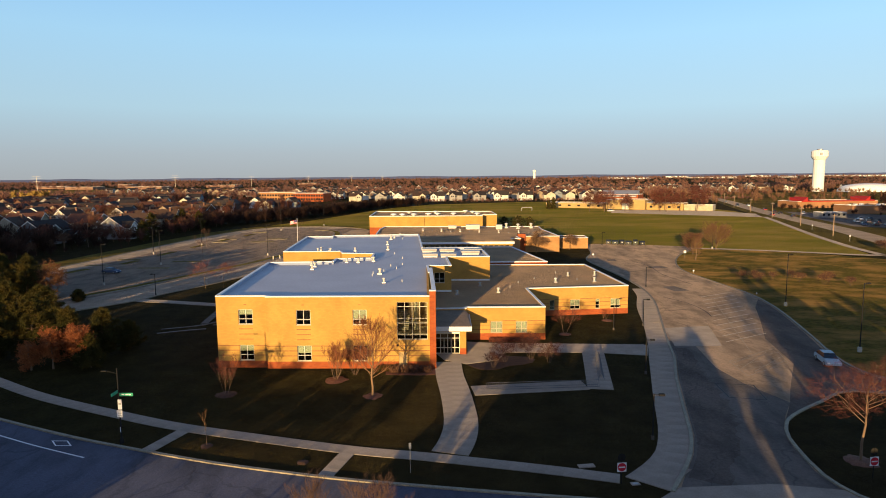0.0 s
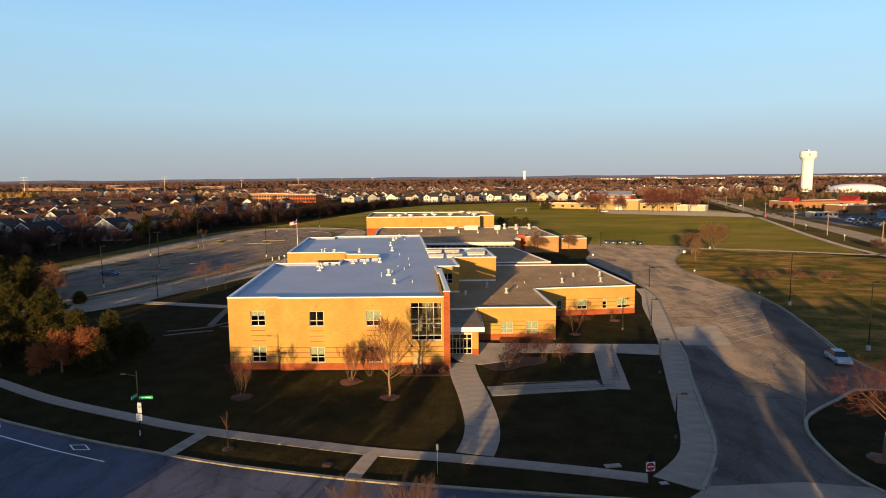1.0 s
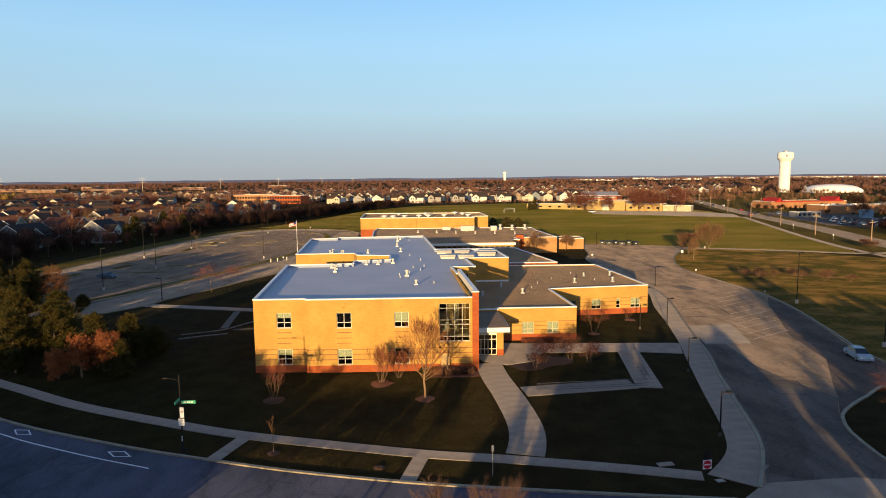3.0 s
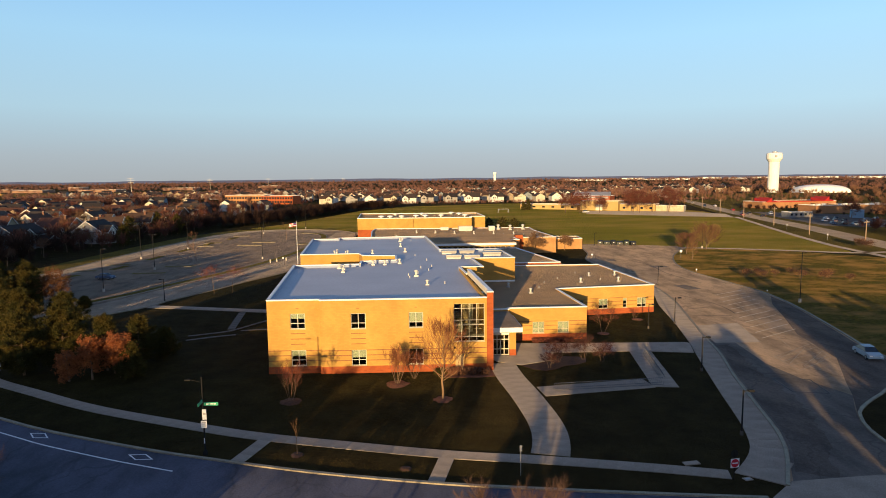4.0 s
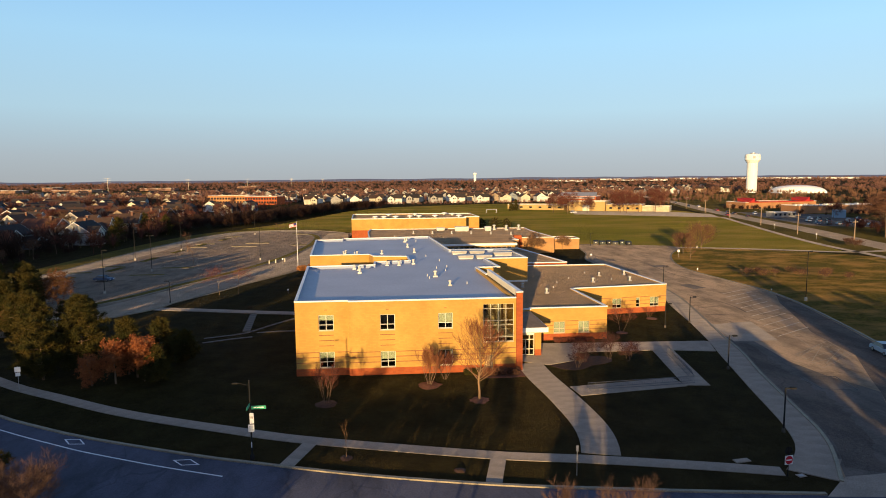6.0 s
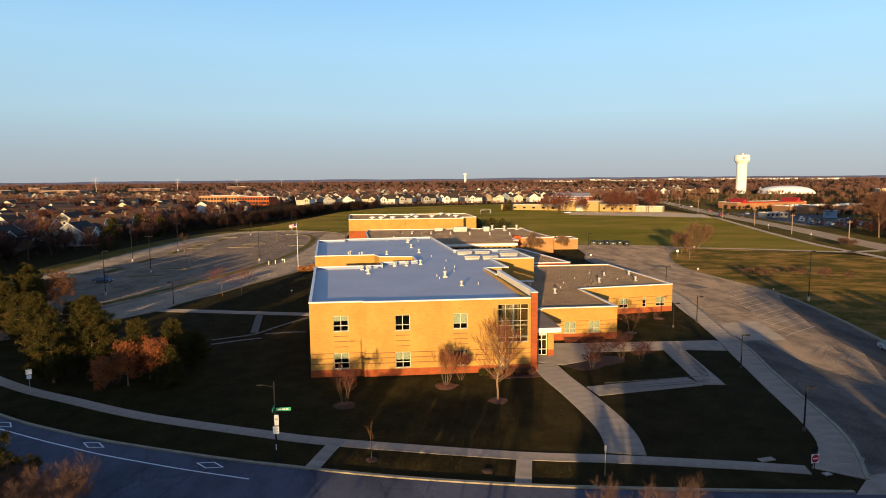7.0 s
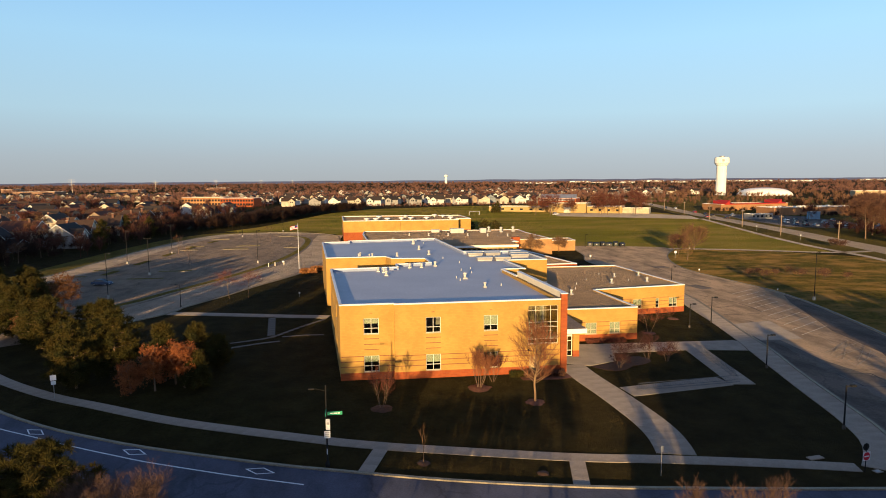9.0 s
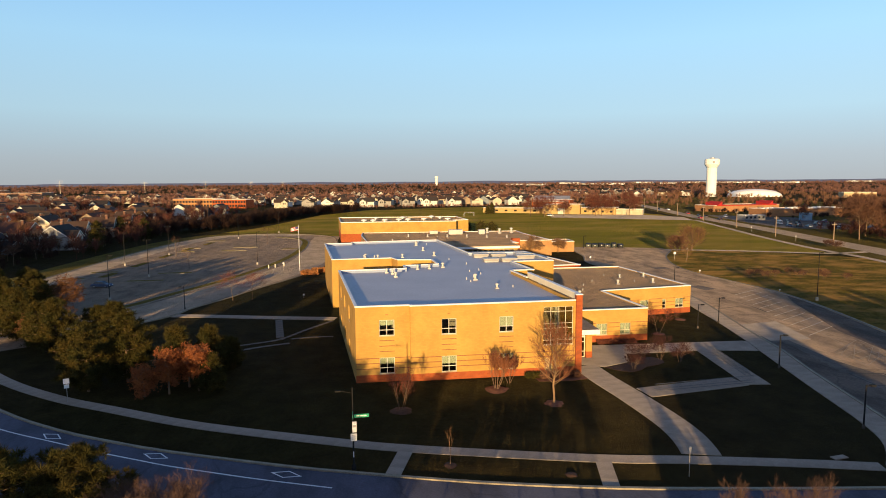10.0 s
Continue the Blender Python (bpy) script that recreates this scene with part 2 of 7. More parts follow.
# Dark asphalt for repairs, and for the shade painted into the drive's mouth.
M["darkphalt"] = worn(mat("dark_shade_reseal_asphalt", (0.27, 0.225, 0.195), (0.19, 0.165, 0.145), scale=0.1, fine=3, speck=0.12, streak=(1.6, 0.5, 1), rugged=16, chip=70))
# Reseal tone made darker still by the shadow bands put into it.
M["shadeseal"] = worn(mat("shade_dark_reseal", (0.23, 0.178, 0.145), (0.15, 0.116, 0.098), scale=0.1, fine=3, speck=0.2, streak=(1.6, 0.5, 1), rugged=16, chip=70), 0.6)
M["lotphalt"] = worn(mat("car_park_asphalt", (0.40, 0.295, 0.205), (0.29, 0.22, 0.16), scale=0.05, fine=3, speck=0.10, streak=(1.6, 0.5, 1), rugged=16, chip=70))
M["rackgrey"] = mat("grey_rack_metal", (0.13, 0.13, 0.14), (0.10, 0.10, 0.11), rough=0.5, speck=0.1)
M["tar"] = mat("black_tar_seal", (0.05, 0.045, 0.042), (0.035, 0.032, 0.03), rough=0.7, fine=6)
# Dark and blue because the street's skylit shade is put into the colour.
M["street"] = worn(mat("shade_blue_asphalt", (0.074, 0.081, 0.118), (0.055, 0.061, 0.091), scale=0.12, fine=6, speck=0.15, rugged=2, chip=70))
M["concrete"] = mat("weathered_concrete", (0.39, 0.325, 0.26), (0.30, 0.255, 0.205), scale=0.5, fine=9, speck=0.12, vary=0.04, rugged=6)
M["kerb"] = mat("kerb_concrete", (0.30, 0.26, 0.18), (0.22, 0.19, 0.14), scale=0.8, fine=9)
M["paint"] = mat("worn_white_line", (0.92, 0.86, 0.74), (0.66, 0.59, 0.48), scale=0.5, fine=5, speck=0.2, rugged=16)
M["hatchpaint"] = mat("faded_hatch_paint", (0.62, 0.53, 0.41), (0.44, 0.37, 0.28), scale=0.8, fine=5, speck=0.25, rugged=16)
M["oldpaint"] = mat("faded_bay_line", (0.30, 0.25, 0.19), (0.2, 0.16, 0.125), scale=0.9, fine=5, speck=0.3, rugged=16)
# Lawn copy for sunlit verges, its colour raised for the sun on them.
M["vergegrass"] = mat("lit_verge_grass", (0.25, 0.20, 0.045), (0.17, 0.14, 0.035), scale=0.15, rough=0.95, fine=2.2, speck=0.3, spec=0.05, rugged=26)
M["linepaint"] = mat("white_road_paint", (0.75, 0.75, 0.75), (0.6, 0.6, 0.62), scale=1.5, fine=10, speck=0.1)
M["ventmetal"] = mat("dull_white_vent_metal", (0.5, 0.49, 0.45), (0.42, 0.41, 0.38), rough=0.5, speck=0.08)
M["bronze"] = mat("beige_window_frame", (0.50, 0.43, 0.32), (0.44, 0.38, 0.28), speck=0.05)
M["tandoor"] = mat("tan_door_paint", (0.40, 0.29, 0.14), (0.36, 0.26, 0.125), speck=0.05)
M["bark"] = mat("grey_brown_bark", (0.20, 0.13, 0.08), (0.14, 0.092, 0.058), fine=25)
M["palebark"] = mat("pale_young_bark", (0.25, 0.155, 0.078), (0.18, 0.11, 0.06), fine=25)
M["twig"] = mat("reddish_twigs", (0.13, 0.062, 0.034), (0.09, 0.042, 0.024), fine=5)
M["frontbud"] = mat("warm_budding_twigs", (0.22, 0.08, 0.034), (0.15, 0.055, 0.025), fine=5)
M["greytwig"] = mat("grey_brown_twigs", (0.105, 0.058, 0.038), (0.075, 0.042, 0.028), fine=5)
M["redbud"] = mat("red_budding_twigs", (0.13, 0.04, 0.024), (0.09, 0.028, 0.018), fine=5)
M["palebud"] = mat("pale_budding_twigs", (0.16, 0.085, 0.04), (0.115, 0.062, 0.03), fine=5)
M["pine"] = thin(mat("pine_needles", (0.036, 0.038, 0.006), (0.076, 0.054, 0.008), scale=0.5, fine=6, speck=0.4), 0.35)
M["rust"] = thin(mat("rusty_oak_leaves", (0.42, 0.15, 0.05), (0.24, 0.075, 0.026), scale=0.6, fine=5, speck=0.4), 0.4)
M["mulch"] = mat("red_bark_mulch", (0.06, 0.03, 0.018), (0.04, 0.021, 0.013), scale=2, fine=14, speck=0.4)
# Darkened concrete copy: the shade on the garden paths is in its colour.
M["shadedpath"] = mat("shade_dark_concrete_path", (0.15, 0.125, 0.10), (0.06, 0.05, 0.04), scale=0.8)
# Lighter copy of the mulch, its colour raised for the sun on it.
M["ringmulch"] = mat("sunlit_red_mulch", (0.17, 0.072, 0.04), (0.12, 0.05, 0.03), scale=2, fine=14, speck=0.4)
M["straw"] = mat("dry_ornamental_grass", (0.46, 0.20, 0.065), (0.34, 0.145, 0.05), scale=2, fine=14)


# ---- geometry ----
class Geo:
    """Gathers vertices and faces of one mesh."""

    def __init__(self):
        self.v, self.f = [], []

    def add(self, vs, fs):
        k = len(self.v)
        self.v += [tuple(p) for p in vs]
        self.f += [tuple(i + k for i in f) for f in fs]
        return self

    def box(self, x0, x1, y0, y1, z0, z1):
        p = [(x, y, z) for z in (z0, z1) for y in (y0, y1) for x in (x0, x1)]
        return self.add(p, [(0, 2, 3, 1), (4, 5, 7, 6), (0, 1, 5, 4), (2, 6, 7, 3), (0, 4, 6, 2), (1, 3, 7, 5)])

    def prism(self, pts, z0, z1):
        """An upright slab over a plan outline given anticlockwise; z1 may be a list of heights."""
        n = len(pts)
        tops = z1 if isinstance(z1, (list, tuple)) else [z1] * n
        vs = [(x, y, z0) for x, y in pts] + [(x, y, t) for (x, y), t in zip(pts, tops)]
        fs = [tuple(range(n - 1, -1, -1)), tuple(range(n, 2 * n))]
        fs += [(i, (i + 1) % n, n + (i + 1) % n, n + i) for i in range(n)]
        return self.add(vs, fs)

    def tube(self, a, b, r0, r1=None, n=8, cap=True):
        a, b = Vector(a), Vector(b)
        r1 = r0 if r1 is None else r1
        d = (b - a).normalized()
        s = d.cross(Vector((0, 0, 1)) if abs(d.z) < 0.95 else Vector((1, 0, 0))).normalized()
        t = d.cross(s)
        vs = []
        for c, r in ((a, r0), (b, r1)):
            vs += [c + (s * math.cos(2 * math.pi * i / n) + t * math.sin(2 * math.pi * i / n)) * r for i in range(n)]
        fs = [(i, (i + 1) % n, n + (i + 1) % n, n + i) for i in range(n)]
        if cap:
            fs += [tuple(range(n - 1, -1, -1)), tuple(range(n, 2 * n))]
        return self.add(vs, fs)

    def lathe(self, profile, n=16, x=0, y=0):
        """Rings of (radius, height) turned about an upright axis."""
        vs = [(x + r * math.cos(2 * math.pi * i / n), y + r * math.sin(2 * math.pi * i / n), z) for r, z in profile for i in range(n)]
        fs = [(k * n + i, k * n + (i + 1) % n, (k + 1) * n + (i + 1) % n, (k + 1) * n + i) for k in range(len(profile) - 1) for i in range(n)]
        fs += [tuple(range(n - 1, -1, -1)), tuple(range((len(profile) - 1) * n, len(profile) * n))]
        return self.add(vs, fs)

    def wall(self, a, b, z0, z1, thick, holes=()):
        """A wall from a to b in plan; its outer face is on the right of a to b. holes: (s0, s1, z0, z1) along it, cut right through."""
        a, b = Vector((*a, 0)), Vector((*b, 0))
        d = (b - a).normalized()
        a, b = a + d * 0.004, b - d * 0.004
        length = (b - a).length
        inn = Vector((-d.y, d.x, 0)) * thick
        ss = sorted({0.0, length, *[h[0] for h in holes], *[h[1] for h in holes]})
        zs = sorted({z0, z1, *[h[2] for h in holes], *[h[3] for h in holes]})
        ns, nz = len(ss), len(zs)
        k = len(self.v)
        for off in (Vector((0, 0, 0)), inn):
            for z in zs:
                for s in ss:
                    p = a + d * s + off
                    self.v.append((p.x, p.y, z))

        def vid(i, j, side):
            return k + side * ns * nz + j * ns + i

        def solid(i, j):
            if not (0 <= i < ns - 1 and 0 <= j < nz - 1):
                return False
            s, z = (ss[i] + ss[i + 1]) / 2, (zs[j] + zs[j + 1]) / 2
            return not any(h[0] < s < h[1] and h[2] < z < h[3] for h in holes)

        for i in range(ns - 1):
            for j in range(nz - 1):
                if not solid(i, j):
                    continue
                self.f.append((vid(i, j, 0), vid(i + 1, j, 0), vid(i + 1, j + 1, 0), vid(i, j + 1, 0)))
                self.f.append((vid(i, j, 1), vid(i, j + 1, 1), vid(i + 1, j + 1, 1), vid(i + 1, j, 1)))
                for di, dj, p, q in ((-1, 0, (i, j), (i, j + 1)), (1, 0, (i + 1, j + 1), (i + 1, j)), (0, -1, (i + 1, j), (i, j)), (0, 1, (i, j + 1), (i + 1, j + 1))):
                    if not solid(i + di, j + dj):
                        self.f.append((vid(*p, 0), vid(*q, 0), vid(*q, 1), vid(*p, 1)))
        return self

    def mesh(self, name, material, smooth=False):
        me = bpy.data.meshes.new(name)
        me.from_pydata(self.v, [], self.f)
        me.materials.append(material)
        if smooth:
            me.polygons.foreach_set("use_smooth", [True] * len(me.polygons))
        me.update()
        return me


def part(name, geo, material, parent=None, label="", at=None, smooth=False):
    """One mesh object, under a thing or a part."""
    ob = new(name, geo.mesh(name, material, smooth) if isinstance(geo, Geo) else geo)
    ob.parent = parent
    if at:
        ob.location = at
    if label:
        ob["label"] = label
    return ob


def thing(name, label, category, at=(0, 0, 0), turn=0, group="", kind=""):
    ob = new(name)
    ob.empty_display_size = 0.2
    ob.matrix_basis = pose(*at, 0, 0, turn)
    return tagged(ob, label, category, group, kind)


def curve(pts, step=1.5):
    """A smooth line through the points, sampled about every step metres."""
    p = [Vector((*q, 0)) for q in pts]
    p = [p[0] * 2 - p[1], *p, p[-1] * 2 - p[-2]]
    out = []
    for i in range(1, len(p) - 2):
        n = max(1, round((p[i + 1] - p[i]).length / step))
        for j in range(n):
            t = j / n
            q = 0.5 * (2 * p[i] + (p[i + 1] - p[i - 1]) * t + (2 * p[i - 1] - 5 * p[i] + 4 * p[i + 1] - p[i + 2]) * t * t + (3 * p[i] - p[i - 1] - 3 * p[i + 1] + p[i + 2]) * t ** 3)
            out.append((q.x, q.y))
    return out + [tuple(p[-2])[:2]]


def offset(line, d):
    """The line moved by d to its left."""
    out = []
    for i, q in enumerate(line):
        a, b = Vector(line[max(i - 1, 0)]), Vector(line[min(i + 1, len(line) - 1)])
        t = (b - a).normalized()
        out.append((q[0] - t.y * d, q[1] + t.x * d))
    return out


def ribbon(g, left, right, z0, z1):
    """A long slab between two lines with as many points each; right lies on the right of the way."""
    n = len(left)
    vs = [(*p, z0) for p in left] + [(*p, z0) for p in right] + [(*p, z1) for p in left] + [(*p, z1) for p in right]
    fs = []
    for i in range(n - 1):
        fs += [(2 * n + i, 3 * n + i, 3 * n + i + 1, 2 * n + i + 1), (i, i + 1, 2 * n + i + 1, 2 * n + i), (n + i, 3 * n + i, 3 * n + i + 1, n + i + 1)]
    fs += [(0, 2 * n, 3 * n, n), (n - 1, 2 * n - 1, 4 * n - 1, 3 * n - 1)]
    return g.add(vs, fs)


def slabs(g_name, line, width, z0, z1, material, parent, length=1.5, gap=0.015, limit=300):
    """Pavement slabs laid one behind the other along a line, each an object of its own."""
    pts = [Vector((*q, 0)) for q in line]
    run = [0.0]
    for i in range(1, len(pts)):
        run.append(run[-1] + (pts[i] - pts[i - 1]).length)
    count = max(1, round(run[-1] / length))

    def place(s):
        for i in range(1, len(pts)):
            if s <= run[i] or i == len(pts) - 1:
                d = (pts[i] - pts[i - 1]).normalized()
                return pts[i - 1] + d * (s - run[i - 1]), d

    for k in range(min(count, limit)):
        s0, s1 = run[-1] * k / count + gap / 2, run[-1] * (k + 1) / count - gap / 2
        (p, d), (q, e) = place(s0), place(s1)
        a, b = Vector((-d.y, d.x, 0)) * width / 2, Vector((-e.y, e.x, 0)) * width / 2
        c = (p + q) / 2
        g = Geo().prism([tuple((w - c))[:2] for w in (p - a, q - b, q + b, p + a)], 0, z1 - z0 + 0.004 * ((k * 7) % 5) / 5)
        part(g_name, g, material, parent, at=(c.x, c.y, z0))


def B(u, v):
    """Plan place in the school's own axes: its side walls run a little askew."""
    return (u - 0.085 * v, v)


def inset(pts, d):
    """An anticlockwise outline drawn in by d."""
    n, out = len(pts), []
    for i in range(n):
        p, q, r = Vector(pts[i - 1]), Vector(pts[i]), Vector(pts[(i + 1) % n])
        e, f = (q - p).normalized(), (r - q).normalized()
        ne, nf = Vector((-e.y, e.x)), Vector((-f.y, f.x))
        b = ne + nf
        k = d / max(b.length_squared / 2, 0.3)
        out.append((q.x + b.x * k, q.y + b.y * k))
    return out

# ---- ground, roads and pavements ----
def ground_mat():
    # Base colour kept dark for the shade lying on the near lawns.
    m = mat("shade_dark_lawn", (0.036, 0.035, 0.010), (0.052, 0.041, 0.014), scale=0.035, rough=0.95, bump=0.3, fine=2.2, speck=0.3, spec=0.05, rugged=26)
    n, l = m.node_tree.nodes, m.node_tree.links
    bsdf = n["Principled BSDF"]
    src = bsdf.inputs["Base Color"].links[0].from_socket
    tc = n.new("ShaderNodeTexCoord")
    big = n.new("ShaderNodeTexNoise")
    big.inputs["Scale"].default_value, big.inputs["Detail"].default_value = 0.006, 5
    l.new(tc.outputs["Object"], big.inputs["Vector"])
    blades = n.new("ShaderNodeTexNoise")
    blades.inputs["Scale"].default_value, blades.inputs["Detail"].default_value = 0.35, 8
    l.new(tc.outputs["Object"], blades.inputs["Vector"])
    rng = n.new("ShaderNodeMapRange")
    rng.inputs["From Min"].default_value, rng.inputs["From Max"].default_value = 0.4, 0.62
    l.new(big.outputs["Fac"], rng.inputs["Value"])
    tan = n.new("ShaderNodeMix")
    tan.data_type = "RGBA"
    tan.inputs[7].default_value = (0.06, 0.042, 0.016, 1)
    half = n.new("ShaderNodeMath")
    half.operation = "MULTIPLY"
    half.inputs[1].default_value = 0.55
    l.new(rng.outputs[0], half.inputs[0])
    l.new(half.outputs[0], tan.inputs[0])
    l.new(src, tan.inputs[6])
    vr = n.new("ShaderNodeMapRange")
    vr.inputs["From Min"].default_value, vr.inputs["From Max"].default_value = 0.3, 0.7
    vr.inputs["To Min"].default_value, vr.inputs["To Max"].default_value = 0.7, 1.3
    l.new(blades.outputs["Fac"], vr.inputs["Value"])
    sc = n.new("ShaderNodeVectorMath")
    sc.operation = "SCALE"
    l.new(tan.outputs[2], sc.inputs[0])
    l.new(vr.outputs[0], sc.inputs["Scale"])
    l.new(sc.outputs[0], bsdf.inputs["Base Color"])
    return m


M["lawn"] = ground_mat()
g = Geo()
edge = [-9000, -4000, -1500, -600, -300, -150, 0, 150, 300, 600, 1500, 4000, 9000]
nn = len(edge)
g.add([(x, y, 0) for y in edge for x in edge], [(j * nn + i, j * nn + i + 1, (j + 1) * nn + i + 1, (j + 1) * nn + i) for j in range(nn - 1) for i in range(nn - 1)])
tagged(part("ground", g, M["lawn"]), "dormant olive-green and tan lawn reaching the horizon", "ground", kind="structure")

# Field and roadside: the same grass in lighter, sunlit colours.
FIELD = [(47, 143.5), (57, 142.6), (66, 139.6), (80, 130.5), (96, 124.5), (112, 116), (124, 106), (127, 112), (140, 163), (151, 200), (172, 270), (176, 290), (182, 330), (170, 420), (160, 492), (60, 484), (-20, 448), (-52, 385), (-66, 320), (-80, 262), (-92, 236), (-66, 228), (-46, 219), (-34, 205), (-20, 214), (38, 212), (44, 160)]
tagged(part("playing_field", Geo().prism(FIELD, -0.05, 0.006), patchy(mat("sunlit_field_grass", (0.325, 0.285, 0.034), (0.23, 0.22, 0.026), scale=0.022, rough=0.95, fine=2.2, speck=0.2, spec=0.05, rugged=26, streak=(0.5, 1.4, 1)), (0.50, 0.35, 0.085), 0.035, (0.6, 1.1, 1), 0.7)), "wide olive-green playing field with worn patches", "playing field", kind="structure")
VERGE = [(126, 98), (129, 112), (136, 140), (150, 190), (168, 258), (190, 340), (240, 520), (300, 700), (520, 700), (420, 420), (330, 200), (260, 60), (160, -40), (104, -36), (122, 20), (136, 76)]
tagged(part("roadside_grass", Geo().prism(VERGE, -0.05, 0.004), mat("roadside_grass", (0.21, 0.165, 0.04), (0.13, 0.105, 0.028), scale=0.03, rough=0.95, fine=2.2, speck=0.3, spec=0.05, rugged=26)), "tan and green grass along the wide road", "verge", kind="structure")

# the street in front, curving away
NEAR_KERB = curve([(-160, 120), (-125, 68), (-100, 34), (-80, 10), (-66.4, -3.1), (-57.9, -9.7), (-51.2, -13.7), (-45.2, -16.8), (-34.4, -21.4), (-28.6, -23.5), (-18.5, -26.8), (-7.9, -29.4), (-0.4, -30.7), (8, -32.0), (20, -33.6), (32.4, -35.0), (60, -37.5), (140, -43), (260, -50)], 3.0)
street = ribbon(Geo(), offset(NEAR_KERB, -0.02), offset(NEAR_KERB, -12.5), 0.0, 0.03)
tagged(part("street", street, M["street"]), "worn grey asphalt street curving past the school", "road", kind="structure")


def stretch(line, x0, x1):
    return [p for p in line if x0 <= p[0] <= x1]


def kerb(name, line, width=0.32, height=0.15, side=1):
    tagged(part(name, ribbon(Geo(), offset(line, width * side if side > 0 else 0), offset(line, 0 if side > 0 else width * side), 0, height), M["kerb"]), "pale yellow-brown concrete kerb", "kerb", kind="structure")


kerb("kerb_north", stretch(NEAR_KERB, -160, 16.9))
kerb("kerb_south", offset(NEAR_KERB, -12.5), side=-1)
kerb("kerb_east", stretch(NEAR_KERB, 36, 260))

# lane line and diamonds
lane = curve([(-101, 28), (-84, 9), (-73, -1.3), (-63.7, -8.3), (-57.2, -12.3), (-52.0, -15.4), (-47.3, -18.0), (-44.5, -19.5), (-39.3, -21.9), (-35.9, -23.4), (-30.4, -25.6)], 1.5)
tagged(part("lane_line", ribbon(Geo(), offset(lane, 0.075), offset(lane, -0.075), 0.03, 0.036), M["linepaint"]), "thin white painted lane line", "road marking", kind="structure")


def diamond(x, y, turn):
    g = Geo()
    pts = [(1.45, 0), (0, 0.62), (-1.45, 0), (0, -0.62)]
    for i in range(4):
        a, b = Vector(pts[i]), Vector(pts[(i + 1) % 4])
        g.prism([tuple(a), tuple(b), tuple(b * 0.8), tuple(a * 0.8)][::-1], 0, 0.006)
    ob = tagged(part("diamond_marking", g, M["linepaint"]), "white painted lane diamond outline on the street", "road marking", group="lane diamonds", kind="structure")
    ob.matrix_basis = pose(x, y, 0.03, 0, 0, turn)


for x, y, turn in ((-34.3, -22.65, -23), (-46.3, -17.2, -28), (-57.7, -11.0, -34), (-66.5, -3.9 - 1.9, -42)):
    diamond(x, y, turn)

# school drive
DRIVE_W = curve([(19.6, -31.4), (21.2, -28.8), (23.3, -25), (24.9, -20.8), (26.4, -15), (29.2, -4.5), (32.0, 4.5), (34.2, 14), (38.0, 29), (41.0, 41.8), (42.6, 55), (42.4, 70), (41.2, 84), (40.2, 101), (44.4, 115), (46.5, 128), (49.5, 142)], 2.5)
DRIVE_E = curve([(80, 126), (70.2, 111), (64.0, 97), (60.9, 86), (59.9, 77), (60.4, 69), (61.4, 58), (62.2, 48.5), (61.3, 38.5), (59.4, 29), (55.9, 15), (53.6, 6.5), (52.6, 0), (53.8, -4.5), (60, -9.8), (72, -15)], 2.5)
ISLAND = curve([(70, -19), (58, -13.4), (47.7, -8.6), (41.8, -11.9), (36.7, -15.8), (34.8, -18.2), (33.4, -21.4), (32.6, -26), (32.4, -28.6), (33.2, -32), (36, -35.2)], 2.0)
EASTLAWN = [(82, 125.5), (96, 120.5), (111, 112), (122, 101), (129, 90), (136, 78), (118, 12), (100, -30), (80, -16)] + DRIVE_E[::-1]
# This lawn, too, carries its sunlight in a lighter grass colour.
tagged(part("east_lawn", Geo().prism(EASTLAWN, -0.05, 0.005), patchy(mat("sunlit_patchy_grass", (0.23, 0.17, 0.03), (0.145, 0.135, 0.024), scale=0.05, rough=0.95, fine=1.4, speck=0.38, spec=0.05, rugged=26), (0.56, 0.33, 0.09), 0.15, (0.7, 1.1, 1), 0.95)), "patchy tan and green lawn east of the drive", "lawn", kind="structure")
outline = DRIVE_W + [(56.4, 142), (65.5, 139), (80, 133)] + DRIVE_E + ISLAND
outline = outline[::-1]
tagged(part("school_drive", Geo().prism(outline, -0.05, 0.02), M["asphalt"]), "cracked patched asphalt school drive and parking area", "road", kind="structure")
apron = [(16.8, -33.4), (36.2, -35.4), (33.0, -31.0), (28, -30.0), (20.2, -30.6)]
tagged(part("drive_apron", Geo().prism(apron, 0, 0.036), M["concrete"]), "pale concrete apron where the drive meets the street", "road", kind="structure")
patch = [(33.9, 10.2), (40.6, 10.0), (43.4, 22.0), (35.8, 20.6)]
tagged(part("concrete_patch", Geo().prism(patch, 0, 0.026), M["concrete"]), "pale concrete paving panel across the drive", "road", kind="structure")
kerb("kerb_drive_west", DRIVE_W)
kerb("kerb_drive_east", DRIVE_E)
kerb("kerb_island", ISLAND)
# drive mouth with its shade in darker asphalt; tar seams and trench repairs
mouth = [(34.0, 13.0), (37.0, 11.5), (35.6, 0.0), (36.4, -6.0), (38.5, -12.2), (36.0, -16.0), (34.3, -19.0), (33.0, -23.2), (32.3, -28.0), (32.8, -31.0), (28.0, -30.1), (20.3, -30.7), (21.4, -28.6), (23.5, -24.8), (25.1, -20.7), (26.6, -14.9), (29.4, -4.4), (32.2, 4.6)][::-1]
tagged(part("drive_mouth", Geo().prism(mouth, 0, 0.0242), M["darkphalt"]), "asphalt at the mouth of the drive, darkened for its shade", "road", kind="structure")

# Outer reseal: its dark colour also holds the shadow along this edge.
dark_edge = DRIVE_E[next(i for i, p in enumerate(DRIVE_E) if p[1] < 44):]
